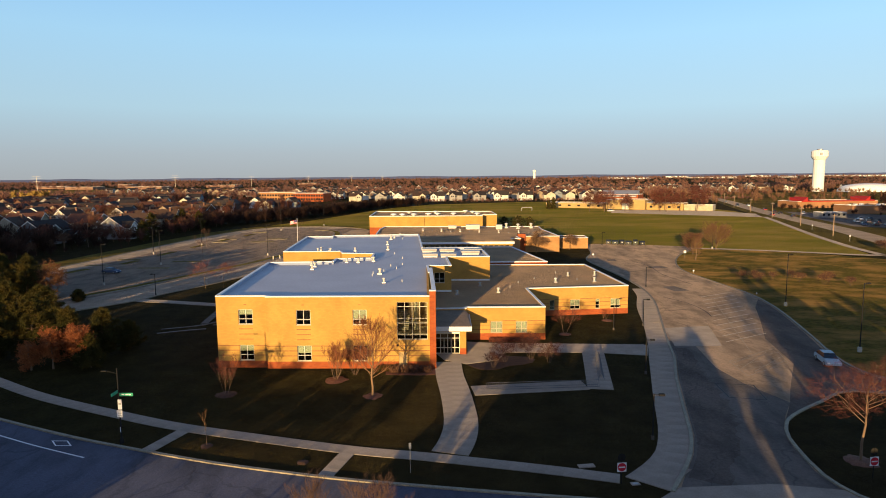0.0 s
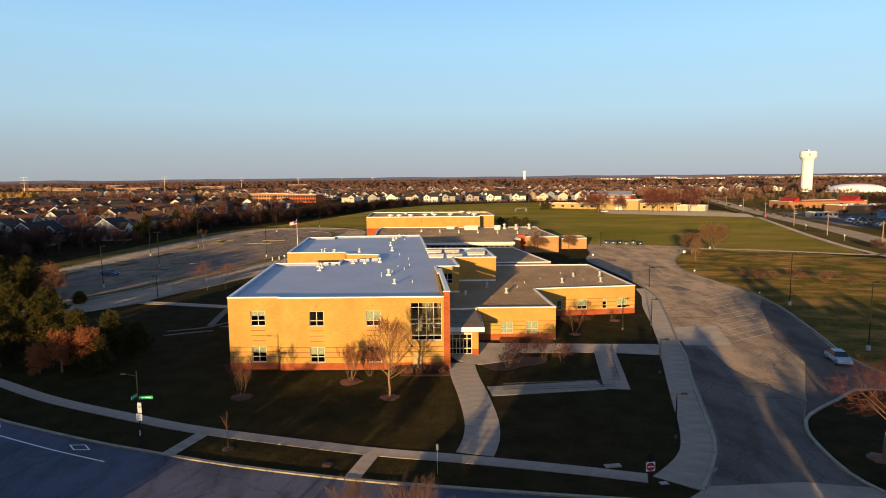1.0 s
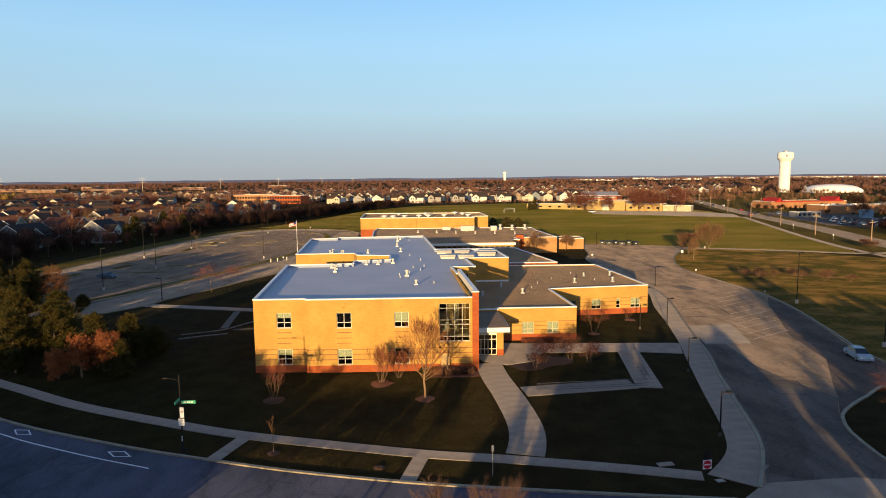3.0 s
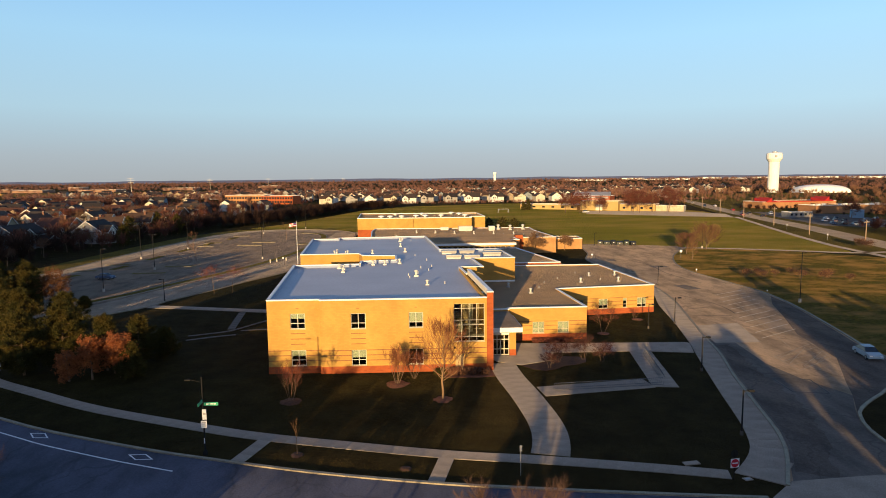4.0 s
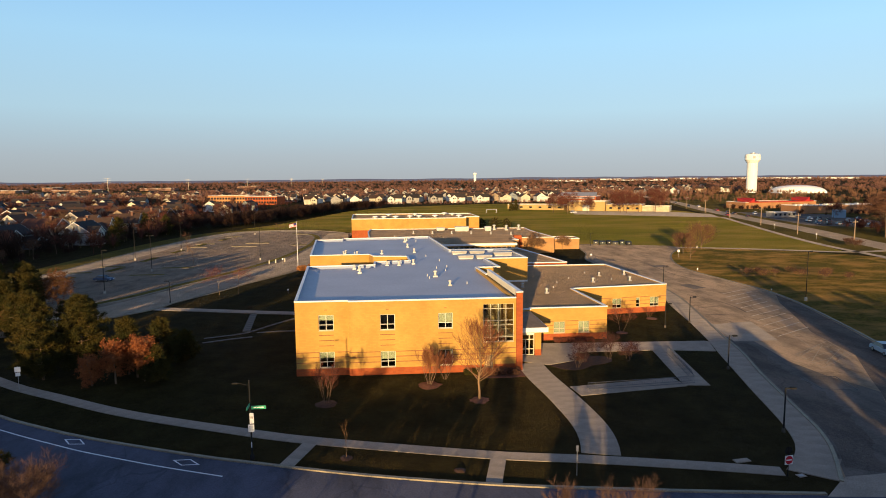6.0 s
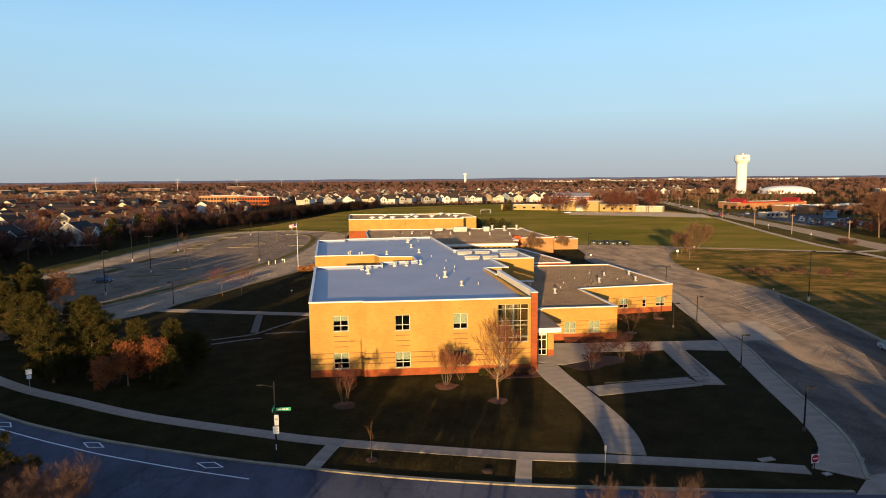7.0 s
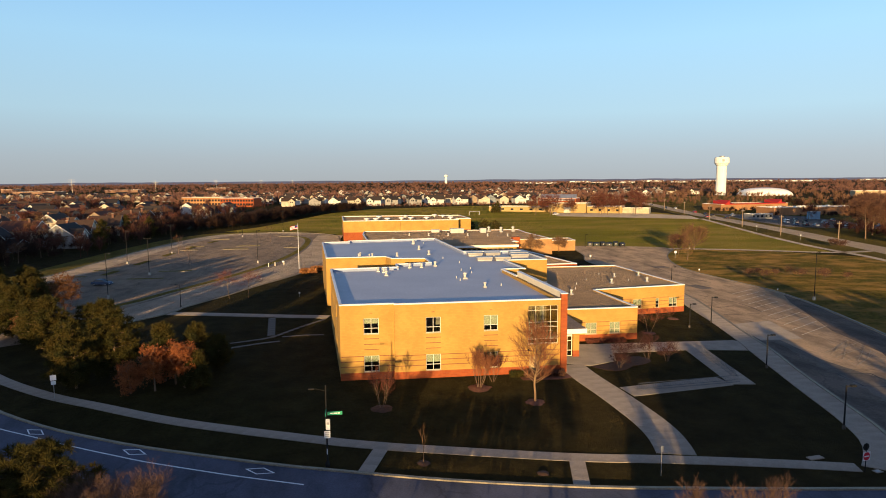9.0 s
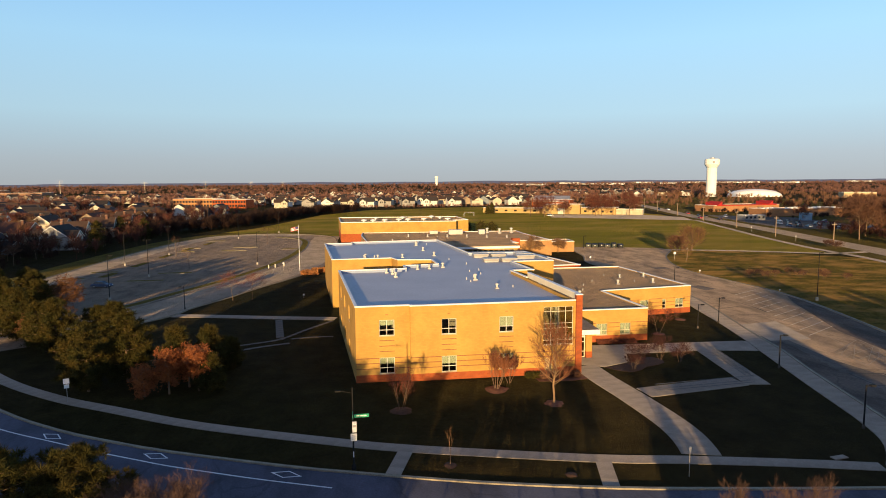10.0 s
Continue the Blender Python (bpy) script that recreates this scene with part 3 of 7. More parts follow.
dark_edge = [(p[0] - 0.35, p[1]) for p in dark_edge if p[0] < 60 or p[1] > 0] + [(60, -10.6), (58, -13.2)] + [p for p in ISLAND if 35.5 < p[0] < 57 and p[1] > -18] + [(38.6, -12.0), (40.6, -8.2), (46.2, 1.6), (48.6, 14), (53.6, 26), (57.5, 36)]
tagged(part("resealed_drive_edge", Geo().prism(dark_edge[::-1], 0, 0.0235), M["shadeseal"]), "resealed asphalt along the drive's outer edge, darkened for its shade", "road", kind="structure")

# Strip by the kerb, reseal and shade both in its dark colour.
strip = [p for p in offset(DRIVE_W, -0.35) if -30 < p[1] < 9.6][::-1] + [(24.3, -30.4), (26.2, -26.9), (29.3, -20.6), (31.6, -13.6), (32.6, -8), (33.2, -3), (35.6, 9.5)]
ragged = random.Random(12)
strip = [p for p in strip[:-7]] + [(x + ragged.uniform(-0.5, 0.5), y) for x, y in curve(strip[-7:], 0.9)]
tagged(part("resealed_drive_west", Geo().prism(strip, 0, 0.0258), M["shadeseal"]), "resealed strip of asphalt beside the drive kerb, darkened for its shade", "road", kind="structure")


def seam(pts, width=0.16):
    line = curve(pts, 1.2)
    ob = part("tar_seam", ribbon(Geo(), offset(line, width / 2), offset(line, -width / 2), 0.018, 0.0275), M["tar"])
    tagged(ob, "black tar seam sealing a crack in asphalt", "road marking", group="tar seams", kind="structure")


for pts in (((33.0, -6.0), (37.2, -6.6)), ((32.7, -10.6), (36.4, -11.4)), ((33.0, -6.0), (32.7, -10.6)), ((37.2, -6.6), (36.4, -11.4)), ((44.0, 46), (46.5, 40), (47.2, 34), (46.6, 28.6)), ((38.5, 27.6), (45.2, 27.4)), ((39.3, 33.0), (44.8, 34.5)), ((46.5, 66), (52, 63), (58, 64)), ((45, 78), (52, 80.5), (60, 79)), ((47, 92), (55, 95), (62, 93.5)), ((50, 110), (58, 108), (66, 109)), ((52, 100), (54, 88), (53, 74), (55, 60))):
    seam(pts)
for x, y, w, d, turn in ((49.5, 55, 3.4, 5.5, 12), (55.5, 86, 4.5, 3.2, 5), (47.0, 100, 2.6, 4.2, -8)):
    ob = part("asphalt_patch", Geo().prism([(-w / 2, -d / 2), (w / 2, -d / 2 + 0.2), (w / 2 - 0.2, d / 2), (-w / 2 + 0.1, d / 2)], 0, 0.005), M["darkphalt"])
    tagged(ob, "dark repaired patch in the asphalt drive", "road patch", group="asphalt patches", kind="structure")
    ob.matrix_basis = pose(x, y, 0.0195, 0, 0, turn)
# stall lines, worn
for k in range(11):
    x, y = 42.0 + 0.93 * k, 12.2 + 3.35 * k
    g = Geo().prism([(0, -0.075), (9.6, -0.075), (9.6, 0.075), (0, 0.075)], 0, 0.005)
    ob = tagged(part("stall_line", g, M["paint"]), "faded white angled parking stall line", "road marking", group="stall lines", kind="structure")
    ob.matrix_basis = pose(x, y, 0.025, 0, 0, 31)
for k, (a, b) in enumerate((((43.1, 6.6), (52.6, 42.5)), ((38.4, 2.7), (47.4, 8.8)), ((47.4, 8.8), (45.7, 1.9)), ((45.7, 1.9), (38.1, -3.3)), ((38.1, -3.3), (38.4, 2.7)), ((39.7, -1.6), (46.6, 5.0)), ((38.6, -0.4), (45.2, 6.8)), ((38.4, 1.6), (44.4, 6.8)), ((42.0, -0.7), (46.1, 3.4)), ((38.3, -1.2), (45.9, 2.6)), ((38.3, 0.6), (46.4, 4.6)), ((38.4, 2.2), (47.0, 6.8)))):
    d = Vector(b) - Vector(a)
    g = Geo().prism([(0, -0.04), (d.length, -0.04), (d.length, 0.04), (0, 0.04)], 0, 0.005)
    ob = tagged(part("hatch_line", g, M["hatchpaint"]), "faded painted hatching line on asphalt", "road marking", group="stall lines", kind="structure")
    ob.matrix_basis = pose(*a, 0.031 + 0.003 * k, 0, 0, math.degrees(math.atan2(d.y, d.x)))

# sports field path and the wide road east
fp = curve([(79, 128.5), (95.6, 122.5), (111.4, 115), (121, 109.5), (129, 107.5), (141, 109)], 4)
tagged(part("field_path", ribbon(Geo(), offset(fp, 1.4), offset(fp, -1.4), 0, 0.03), M["concrete"]), "pale concrete path across the playing field", "path", kind="structure")
EAST = curve([(98, -60), (119, 10), (137.5, 80), (147, 114), (153.4, 140), (161, 167), (168.4, 196), (175, 227), (184.5, 270), (197, 322), (210, 372), (236, 465), (290, 680), (380, 980), (480, 1300)], 12)
tagged(part("east_road", ribbon(Geo(), offset(EAST, 5.2), offset(EAST, -5.2), 0, 0.03), mat("pale_road", (0.52, 0.42, 0.32), (0.43, 0.35, 0.27), scale=0.1, rugged=16)), "wide pale asphalt road with traffic beside the field", "road", kind="structure")
ep = curve([(174, 272), (152, 200), (141, 163), (132.5, 130), (129.5, 112), (128, 98), (123, 78), (114, 45), (104, 5)], 6)
tagged(part("roadside_path", ribbon(Geo(), offset(ep, -1.3), offset(ep, 1.3), 0, 0.03), M["concrete"]), "pale path along the edge of the field", "path", kind="structure")
lot = [(100, 318), (172, 270), (182, 300), (168, 335), (108, 352)]
tagged(part("far_lot", Geo().prism(lot, 0, 0.025), M["concrete"]), "pale paved lot before the low yellow building", "road", kind="structure")

# car park west of the school, with its loop road
LOOP = curve([(-88, 18), (-104, 45), (-109, 75), (-107, 102), (-105.8, 126), (-102.9, 166), (-96.8, 202), (-86.6, 220), (-66, 225), (-48, 217), (-38, 204), (-35.5, 185), (-34.2, 155), (-35.5, 120), (-39.5, 99), (-45.2, 84), (-50.4, 72.8), (-54.6, 62), (-58.2, 54.6), (-60.4, 49.6), (-61.2, 45.6), (-63.2, 42.2), (-66.8, 37.5), (-75, 27)], 3)
tagged(part("car_park", Geo().prism(LOOP[::-1], -0.05, 0.02), M["lotphalt"]), "wide weathered asphalt car park with a loop road", "car park", kind="structure")
kerb("kerb_car_park", LOOP)
M["paleroad"] = worn(mat("pale_worn_road", (0.60, 0.48, 0.35), (0.49, 0.39, 0.285), scale=0.12, fine=5, speck=0.1, rugged=16, chip=70), 0.8)
ring = LOOP[:LOOP.index(min(LOOP, key=lambda p: (p[0] + 48) ** 2 + (p[1] - 217) ** 2))]
tagged(part("loop_road", ribbon(Geo(), offset(ring, -0.3), offset(ring, -8.0), 0, 0.028), M["paleroad"]), "pale worn loop road round the car park", "road", kind="structure")
outer = [p for p in ring if p[1] > 60]
tagged(part("loop_verge", ribbon(Geo(), offset(outer, 9.5), offset(outer, 0.4), -0.05, 0.012), M["vergegrass"]), "olive grass bank outside the loop road", "verge", kind="structure")
acc = curve([(-40, 206), (-40.5, 185), (-40.2, 155), (-42.2, 122), (-45.6, 104), (-50.6, 89), (-57.2, 72.5), (-63.6, 57.5), (-67.2, 47.5), (-76, 33)], 4)
tagged(part("access_road", ribbon(Geo(), offset(acc, 5.5), offset(acc, -5.5), 0, 0.028), M["paleroad"]), "pale concrete access road beside the school", "road", kind="structure")
verge = curve([(-76.5, 49), (-72, 57), (-68.4, 66.6), (-64.3, 76.4), (-60.0, 87.6), (-55.4, 102), (-50.8, 122), (-47.9, 146), (-47.2, 165), (-48.4, 186), (-53, 200), (-62, 206)], 4)
g = ribbon(Geo(), offset(verge, 1.1), offset(verge, -1.1), 0, 0.14)
tagged(part("verge_strip", g, M["vergegrass"]), "narrow grass verge between car park and access road", "verge", kind="structure")
kerb("kerb_verge_west", offset(verge, 1.1))
kerb("kerb_verge_east", offset(verge, -1.1), side=-1)
inner = curve([(-101, 62), (-99, 84), (-93.5, 97), (-91.5, 126), (-88.5, 163), (-84.5, 192)], 4)
g = Geo()
for i in range(0, len(inner) - 3, 5):
    seg = inner[i:i + 3]
    ribbon(g, offset(seg, 0.9), offset(seg, -0.9), 0, 0.15)
tagged(part("loop_islands", g, M["vergegrass"]), "short grassed traffic islands beside the loop road", "traffic island", kind="structure")
for x, y, w in ((-96, 106, 7), (-99.5, 94.6, 6), (-76.4, 101, 9), (-80, 88.5, 9), (-87, 155, 6), (-88, 166.5, 7), (-84.7, 194.6, 7), (-71, 155.4, 9), (-68.5, 166, 9), (-51.5, 157, 6)):
    isl = tagged(part("parking_island", Geo().box(-w / 2, w / 2, -0.8, 0.8, 0, 0.15), M["kerb"], at=(x, y, 0)), "low parking island with yellowed kerb and worn grass", "traffic island", group="parking islands", kind="structure")
    part("turf", Geo().box(-w / 2 + 0.2, w / 2 - 0.2, -0.6, 0.6, 0.15, 0.19), M["vergegrass"], isl)
for row in range(5):
    for k in range(14):
        x, y = -94 + row * 9.5 + 0.4 * k, 74 + 7 * row * 0.3 + k * 8.3
        if x > -58 or y > 192 or (y < 84 and x > -70):
            continue
        ob = tagged(part("parking_line", Geo().box(-2.6, 2.6, -0.06, 0.06, 0, 0.005), M["oldpaint"], at=(x, y, 0.021)), "faded white parking bay line on asphalt", "road marking", group="parking bay lines", kind="structure")


# ---- pavements, slab by slab ----
def pavement(name, line, width, label, length=1.5, m="concrete"):
    top = thing(name, label, "pavement", kind="structure")
    bed = Geo()
    ribbon(bed, offset(line, width / 2 - 0.02), offset(line, -width / 2 + 0.02), 0, 0.03)
    part("bed", bed, M["kerb"], top, "dirt-filled joints")
    slabs("slab", line, width, 0.0, 0.055, M[m], top, length)


WALK = curve([(-100, 44), (-85, 23.5), (-72.6, 9.2), (-62.7, 0.8), (-54.3, -4.5), (-44.1, -10.5), (-30.5, -16.6), (-24.9, -18.8), (-19.1, -20.6), (-8.8, -23.5), (-3.9, -24.6), (0.5, -25.4), (10, -27.6), (15.9, -29.2)], 1.5)
PAVE = [
    ("pavement_street", WALK, 1.55, "pale concrete pavement curving along the street", 1.5),
    ("pavement_link_west", [(-25.5, -24.35), (-24.05, -19.85)], 1.35, "short concrete path from pavement to kerb", 1.5),
    ("pavement_link_east", [(-8.25, -29.05), (-7.15, -24.7)], 1.35, "short concrete path from pavement to kerb", 1.5),
    ("pavement_entrance", curve([(1.5, 2.6), (1.8, -3), (2.6, -10), (3.1, -17.5), (2.75, -21.8), (2.05, -24.6)], 1.5), 3.45, "broad concrete walk to the school entrance", 1.6),
    ("pavement_rack_south", [(4.5, -8.45), (17.72, -6.55)], 3.1, "concrete path under the bicycle racks", 1.5),
    ("pavement_rack_east", [(19.2, -8.0), (21.5, 6.7)], 2.95, "concrete path under the bicycle racks", 1.5),
    ("pavement_school_west", curve([(-61.4, 44.6), (-55.5, 43.2), (-50.7, 41.9), (-40.1, 39.0), (-31.8, 37.0)], 1.5), 2.4, "concrete path from car park to school", 1.6),
]
walk_w = curve([(16.4, -28.9), (18.6, -26.6), (20.4, -24), (21.9, -20), (22.9, -16.4), (24.8, -9), (28.7, 5.3), (30.2, 10.5), (33.2, 23), (36, 36.5), (39, 47), (40.3, 55)], 1.7)
walk_e = []
edge_e = DRIVE_W
for p in walk_w:
    q = min(edge_e, key=lambda e: (e[0] - p[0]) ** 2 + (e[1] - p[1]) ** 2)
    walk_e.append(q)
PLAZA = [(-0.1, 6.3), (1.0, 3.4), (3.95, 1.7), (8.2, 3.4), (9.4, 7.0), (19.6, 6.9), (22.9, 6.6), (28.6, 5.4), (30.2, 10.4), (29.6, 10.9), (15.1, 11.6), (7.5, 12.0), (4.2, 12.6), (4.1, 6.3)]

shop_lot = [(182, 206), (222, 180), (246, 282), (208, 318), (193, 258)]
tagged(part("shop_lot", Geo().prism(shop_lot, -0.05, 0.02), M["darkphalt"]), "dark asphalt car park before the shops", "car park", kind="structure")

tagged(part("far_meadow", Geo().prism([(-960, 950), (-320, 950), (-400, 1230), (-1100, 1230)], -0.05, 0.02), M["vergegrass"]), "olive meadow strip beyond the estate", "meadow", kind="structure")

# ---- the school ----
school = thing("school_building", "two-storey buff brick school with red base and flat grey roofs", "school")


M["frame"] = mat("off_white_window_frame", (0.62, 0.60, 0.52), (0.55, 0.53, 0.46), speck=0.05)


def window(a, b, s0, s1, z0, z1, cols=2, rows=(0.36, 0.64), blind=0.0, frame_m="frame", recess=0.14):
    """A framed window in the wall line a-b (outer face on the right): frame, panes, sill and a blind."""
    a, b = Vector((*a, 0)), Vector((*b, 0))
    d = (b - a).normalized()
    n = Vector((-d.y, d.x, 0))
    turn = math.degrees(math.atan2(d.y, d.x))
    o = a + d * s0 + n * recess
    w, h = s1 - s0, z1 - z0
    win = part("window", Geo().box(-0.03, w + 0.03, -recess - 0.03, 0.05, -0.06, -0.002), M["bronze"], school)
    win.matrix_basis = pose(o.x, o.y, z0, 0, 0, turn)
    f = Geo()
    t = 0.05 if cols == 4 else 0.07
    f.box(0, t, 0, 0.1, 0, h).box(w - t, w, 0, 0.1, 0, h).box(t, w - t, 0, 0.1, 0, t).box(t, w - t, 0, 0.1, h - t, h)
    zs, acc = [], 0
    for r in rows:
        acc += r
        zs.append(h * acc)
    for i in range(1, cols):
        f.box(w * i / cols - t / 2, w * i / cols + t / 2, 0.003, 0.097, t, h - t)
    for z in zs[:-1]:
        f.box(t, w - t, 0.006, 0.094, z - t / 2, z + t / 2)
    part("frame", f, M[frame_m], win)
    lo = 0
    for z in zs:
        for i in range(cols):
            p = part("pane", Geo().box(w * i / cols + 0.03, w * (i + 1) / cols - 0.03, 0.045, 0.055, lo + 0.03, z - 0.03), M["glass"], win)
            p.visible_shadow = False
        lo = z
    if blind:
        part("blind", Geo().box(0.1, w - 0.1, 0.075, 0.09, h * (1 - blind), h - 0.06), M["blind"], win)
    return win


def run(a, b, z0, z1, thick=0.3, holes=(), m="buff", name="wall"):
    return part(name, Geo().wall(a, b, z0, z1, thick, holes), M[m], school)


def coping(pts, z, closed=False, w=0.36, h=0.16, out=0.05):
    """A white capping along wall tops; outer faces lie on the right of the way."""
    n = len(pts)
    for i in range(n if closed else n - 1):
        a, b = Vector(pts[i]), Vector(pts[(i + 1) % n])
        d = (b - a).normalized()
        r = Vector((d.y, -d.x))
        a2, b2 = a - d * 0.0, b + d * 0.0
        q = [a2 + r * out, b2 + r * out, b2 - r * (w - out), a2 - r * (w - out)]
        part("coping", Geo().prism([tuple(p) for p in q], z, z + h - 0.003 * (i % 3)), M["white"], school)


ROOF_Z = 8.95    # roof membrane of the main block
H = 9.35          # top of the walls of the main block, under the coping
FL, FJ, FR = (-28.3, 0.45), (-21.7, 0.0), (-0.75, 0.0)
# main block outline, anticlockwise from the front left corner
J0, J1 = (-21.7, 0.45), (-21.7, 0.0)
R0 = (-0.75, 0.0)
BL = B(-28.3, 31.8)
N1, N2, N3, N4 = B(-16.9, 32.5), B(-16.6, 36.2), B(-10.2, 37.2), B(-10.0, 43.4)
N5, N6, N7 = B(-16.3, 44.4), B(-17.0, 47.6), B(-28.6, 47.2)
RL, RB1, RB2, RR = B(-28.7, 78.6), B(-22.3, 79.0), B(-22.2, 81.0), B(-0.1, 83.2)

# front: windows by bay
BAYS = [(-25.45, -23.6), (-17.85, -16.0), (-10.6, -8.8)]
UP, LOW = (5.72, 7.68), (0.98, 3.0)
left_holes = [(BAYS[0][0] + 28.3, BAYS[0][1] + 28.3, *UP), (BAYS[0][0] + 28.3, BAYS[0][1] + 28.3, *LOW)]
right_holes = [(x0 + 21.7, x1 + 21.7, *z) for x0, x1 in BAYS[1:] for z in (UP, LOW)]
CW = (-4.93 + 21.7, -1.05 + 21.7, 3.8, 8.66)
DOOR = (-4.75 + 21.7, -3.7 + 21.7, 0.0, 2.15)
run(FL, J0, 0, H, holes=left_holes)
run((-21.7, 0.45), (-21.7, 0.305), 0, H)
run(J1, R0, 0, H, holes=right_holes + [CW, DOOR])
for k, (x0, x1) in enumerate(BAYS):
    a = FL if k == 0 else J1
    b = J0 if k == 0 else R0
    for z0, z1 in (UP, LOW):
        bl = {(0, UP): 0.35, (1, UP): 0.0, (2, UP): 0.62, (0, LOW): 0.4, (1, LOW): 0.5, (2, LOW): 0.0}[(k, (z0, z1))]
        window(a, b, x0 - a[0], x1 - a[0], z0, z1, blind=bl)
window(J1, R0, *CW, cols=4, rows=(0.116, 0.318, 0.126, 0.313, 0.127), frame_m="cream")
side_door = part("door", Geo().box(-0.47, 0.47, 0, 0.06, 0.02, 2.05), M["tandoor"], school, "tan painted steel door", at=(-4.225, 0.1, 0))
part("handle", Geo().box(0.33, 0.38, -0.06, 0.0, 0.95, 1.1), M["steel"], side_door)
part("door_frame", Geo().box(-0.52, -0.472, -0.05, 0.1, 0, 2.14).box(0.472, 0.52, -0.05, 0.1, 0, 2.14).box(-0.52, 0.52, -0.05, 0.1, 2.06, 2.14), M["tandoor"], side_door)
part("wall_lamp", Geo().box(-5.0, -4.75, -0.22, -0.01, 2.95, 3.15), M["dark"], school)

# the remaining walls of the main block
W_HOLES = [(s, s + 1.8, *z) for s in (5, 13, 21) for z in (UP, LOW)]
run(BL, FL, 0, H, holes=W_HOLES)
for h in W_HOLES:
    window(BL, FL, *h, blind=0.4)
for p, q in ((N1, BL), (N2, N1), (N3, N2), (N4, N3), (N5, N4), (N6, N5), (N7, N6), (RL, N7), (RB1, RL), (RB2, RB1), (RR, RB2)):
    run(p, q, 0, H)
E_TOP = B(0.0, 52.5)
run(E_TOP, RR, 0, H)
run(R0, B(0.1, 26.8), 0, H, 0.3)
# corner fin, higher than the roof
part("fin", Geo().prism([(-0.75, -0.25), (0.05, -0.25), (0.05 - 0.015, 0.3), (-0.75, 0.3)], 0, 10.1), M["red"], school, "tall red brick corner pier")
part("fin_wall", Geo().prism([(-0.42, 0.302), (0.03, 0.302), B(0.42, 19.0), B(0.0, 19.0)], H, 10.1), M["cream"], school, "pale parapet wall above the roof")
part("fin_cap", Geo().prism([(-0.8, -0.3), (0.1, -0.3), B(0.47, 19.05), B(-0.06, 19.05), (-0.47, 0.36), (-0.8, 0.36)], 10.1, 10.22), M["white"], school)

# red brick base and bands of the front
def course(x0, x1, y, z, h, m, proud, name, gaps=()):
    xs = [x0] + [v for gp in gaps for v in gp] + [x1]
    for i in range(0, len(xs), 2):
        if xs[i + 1] - xs[i] > 0.05:
            part(name, Geo().box(xs[i], xs[i + 1], y - proud, y + 0.01, z, z + h), M[m], school)


low_gaps = [(x0 - 0.02, x1 + 0.02) for x0, x1 in BAYS]
course(-28.33, -21.73, 0.45, 0, 1.0 - 0.09, "red", 0.03, "brick_base")
course(-21.73, -0.76, 0.0, 0, 1.0 - 0.09, "red", 0.03, "brick_base", [(-4.78, -3.67)])
for z in (1.62, 2.28, 2.92):
    course(-28.31, -21.72, 0.45, z, 0.09, "band", 0.012, "brick_band", [low_gaps[0]])
    course(-21.71, -0.76, 0.0, z, 0.09, "band", 0.012, "brick_band", low_gaps[1:] + ([(-4.78, -3.67)] if z < 2.2 else []))
for k, (x0, x1) in enumerate(BAYS):
    for z in (3.75, 4.42, 5.1):
        course(x0, x1, 0.45 if k == 0 else 0.0, z, 0.08, "band", 0.012, "brick_band")
    course(x0 + 0.75, x1 - 0.75, 0.45 if k == 0 else 0.0, 8.3, 0.07, "band", 0.012, "brick_band")

# upper blocks on the east side
B1a, B1b, B2a, B2b, B2c = B(0.1, 26.8), B(4.05, 26.8), B(4.05, 38.0), B(12.1, 38.0), B(12.1, 52.5)
win_b1 = (1.05, 2.8, 6.45, 8.2)
run(B1a, B1b, 4.6, H, holes=[win_b1])
window(B1a, B1b, *win_b1)
run(B1b, B2a, 4.6, H)
run(B2a, B2b, 4.6, H)
run(B2b, B2c, 4.6, H)
run(B2c, E_TOP, 4.6, H)
part("flashing", Geo().box(B1a[0], B1b[0], 26.72, 26.79, 4.9, 5.2), M["white"], school)
part("flashing", Geo().box(B2a[0], B2b[0], 37.92, 37.99, 4.9, 5.2), M["white"], school)

roof_outline = [FL, J0, J1, R0, B1a, B1b, B2a, B2b, B2c, E_TOP, RR, RB2, RB1, RL, N7, N6, N5, N4, N3, N2, N1, BL]
part("roof", Geo().prism(inset(roof_outline, 0.06), 8.75, ROOF_Z), M["membrane"], school, "light grey flat roof membrane")
coping([FL, J0, J1, R0], H)
parapet = [FL, J0, J1, R0, B(0.1, 19.05), B1a, B1b, B2a, B2b, B2c, E_TOP, RR, RB2, RB1, RL, N7, N6, N5, N4, N3, N2, N1, BL]
lined = inset(parapet, 0.312)
for i in range(len(lined)):
    a, b = Vector(lined[i - 1]), Vector(lined[i])
    d = (b - a).normalized()
    r = Vector((d.y, -d.x)) * 0.008
    part("parapet_lining", Geo().prism([tuple(a + r), tuple(b + r), tuple(b - r), tuple(a - r)], ROOF_Z, H - 0.01), M["lining"], school, "roof membrane turned up the parapet, tinted blue for its shade")
coping([B(0.1, 19.05), B1a, B1b, B2a, B2b, B2c, E_TOP, RR, RB2, RB1, RL, N7, N6, N5, N4, N3, N2, N1, BL, FL], H)
part("floor", Geo().prism(inset(roof_outline, 0.2), 4.35, 4.6), M["inside"], school)
part("partition", Geo().box(-27.5, -6.4, 7.0, 7.2, 0, 8.8), M["inside"], school)
part("partition", Geo().box(-6.4, -6.2, 0.4, 7.2, 0, 8.8), M["inside"], school)
st = Geo()
for i in range(12):
    st.box(-5.8, -3.6, 1.5 + 0.3 * i, 1.8 + 0.3 * i, 4.6 + 0.19 * i - 0.2, 4.6 + 0.19 * (i + 1) - 0.2)
part("stair", st, M["cream"], school)
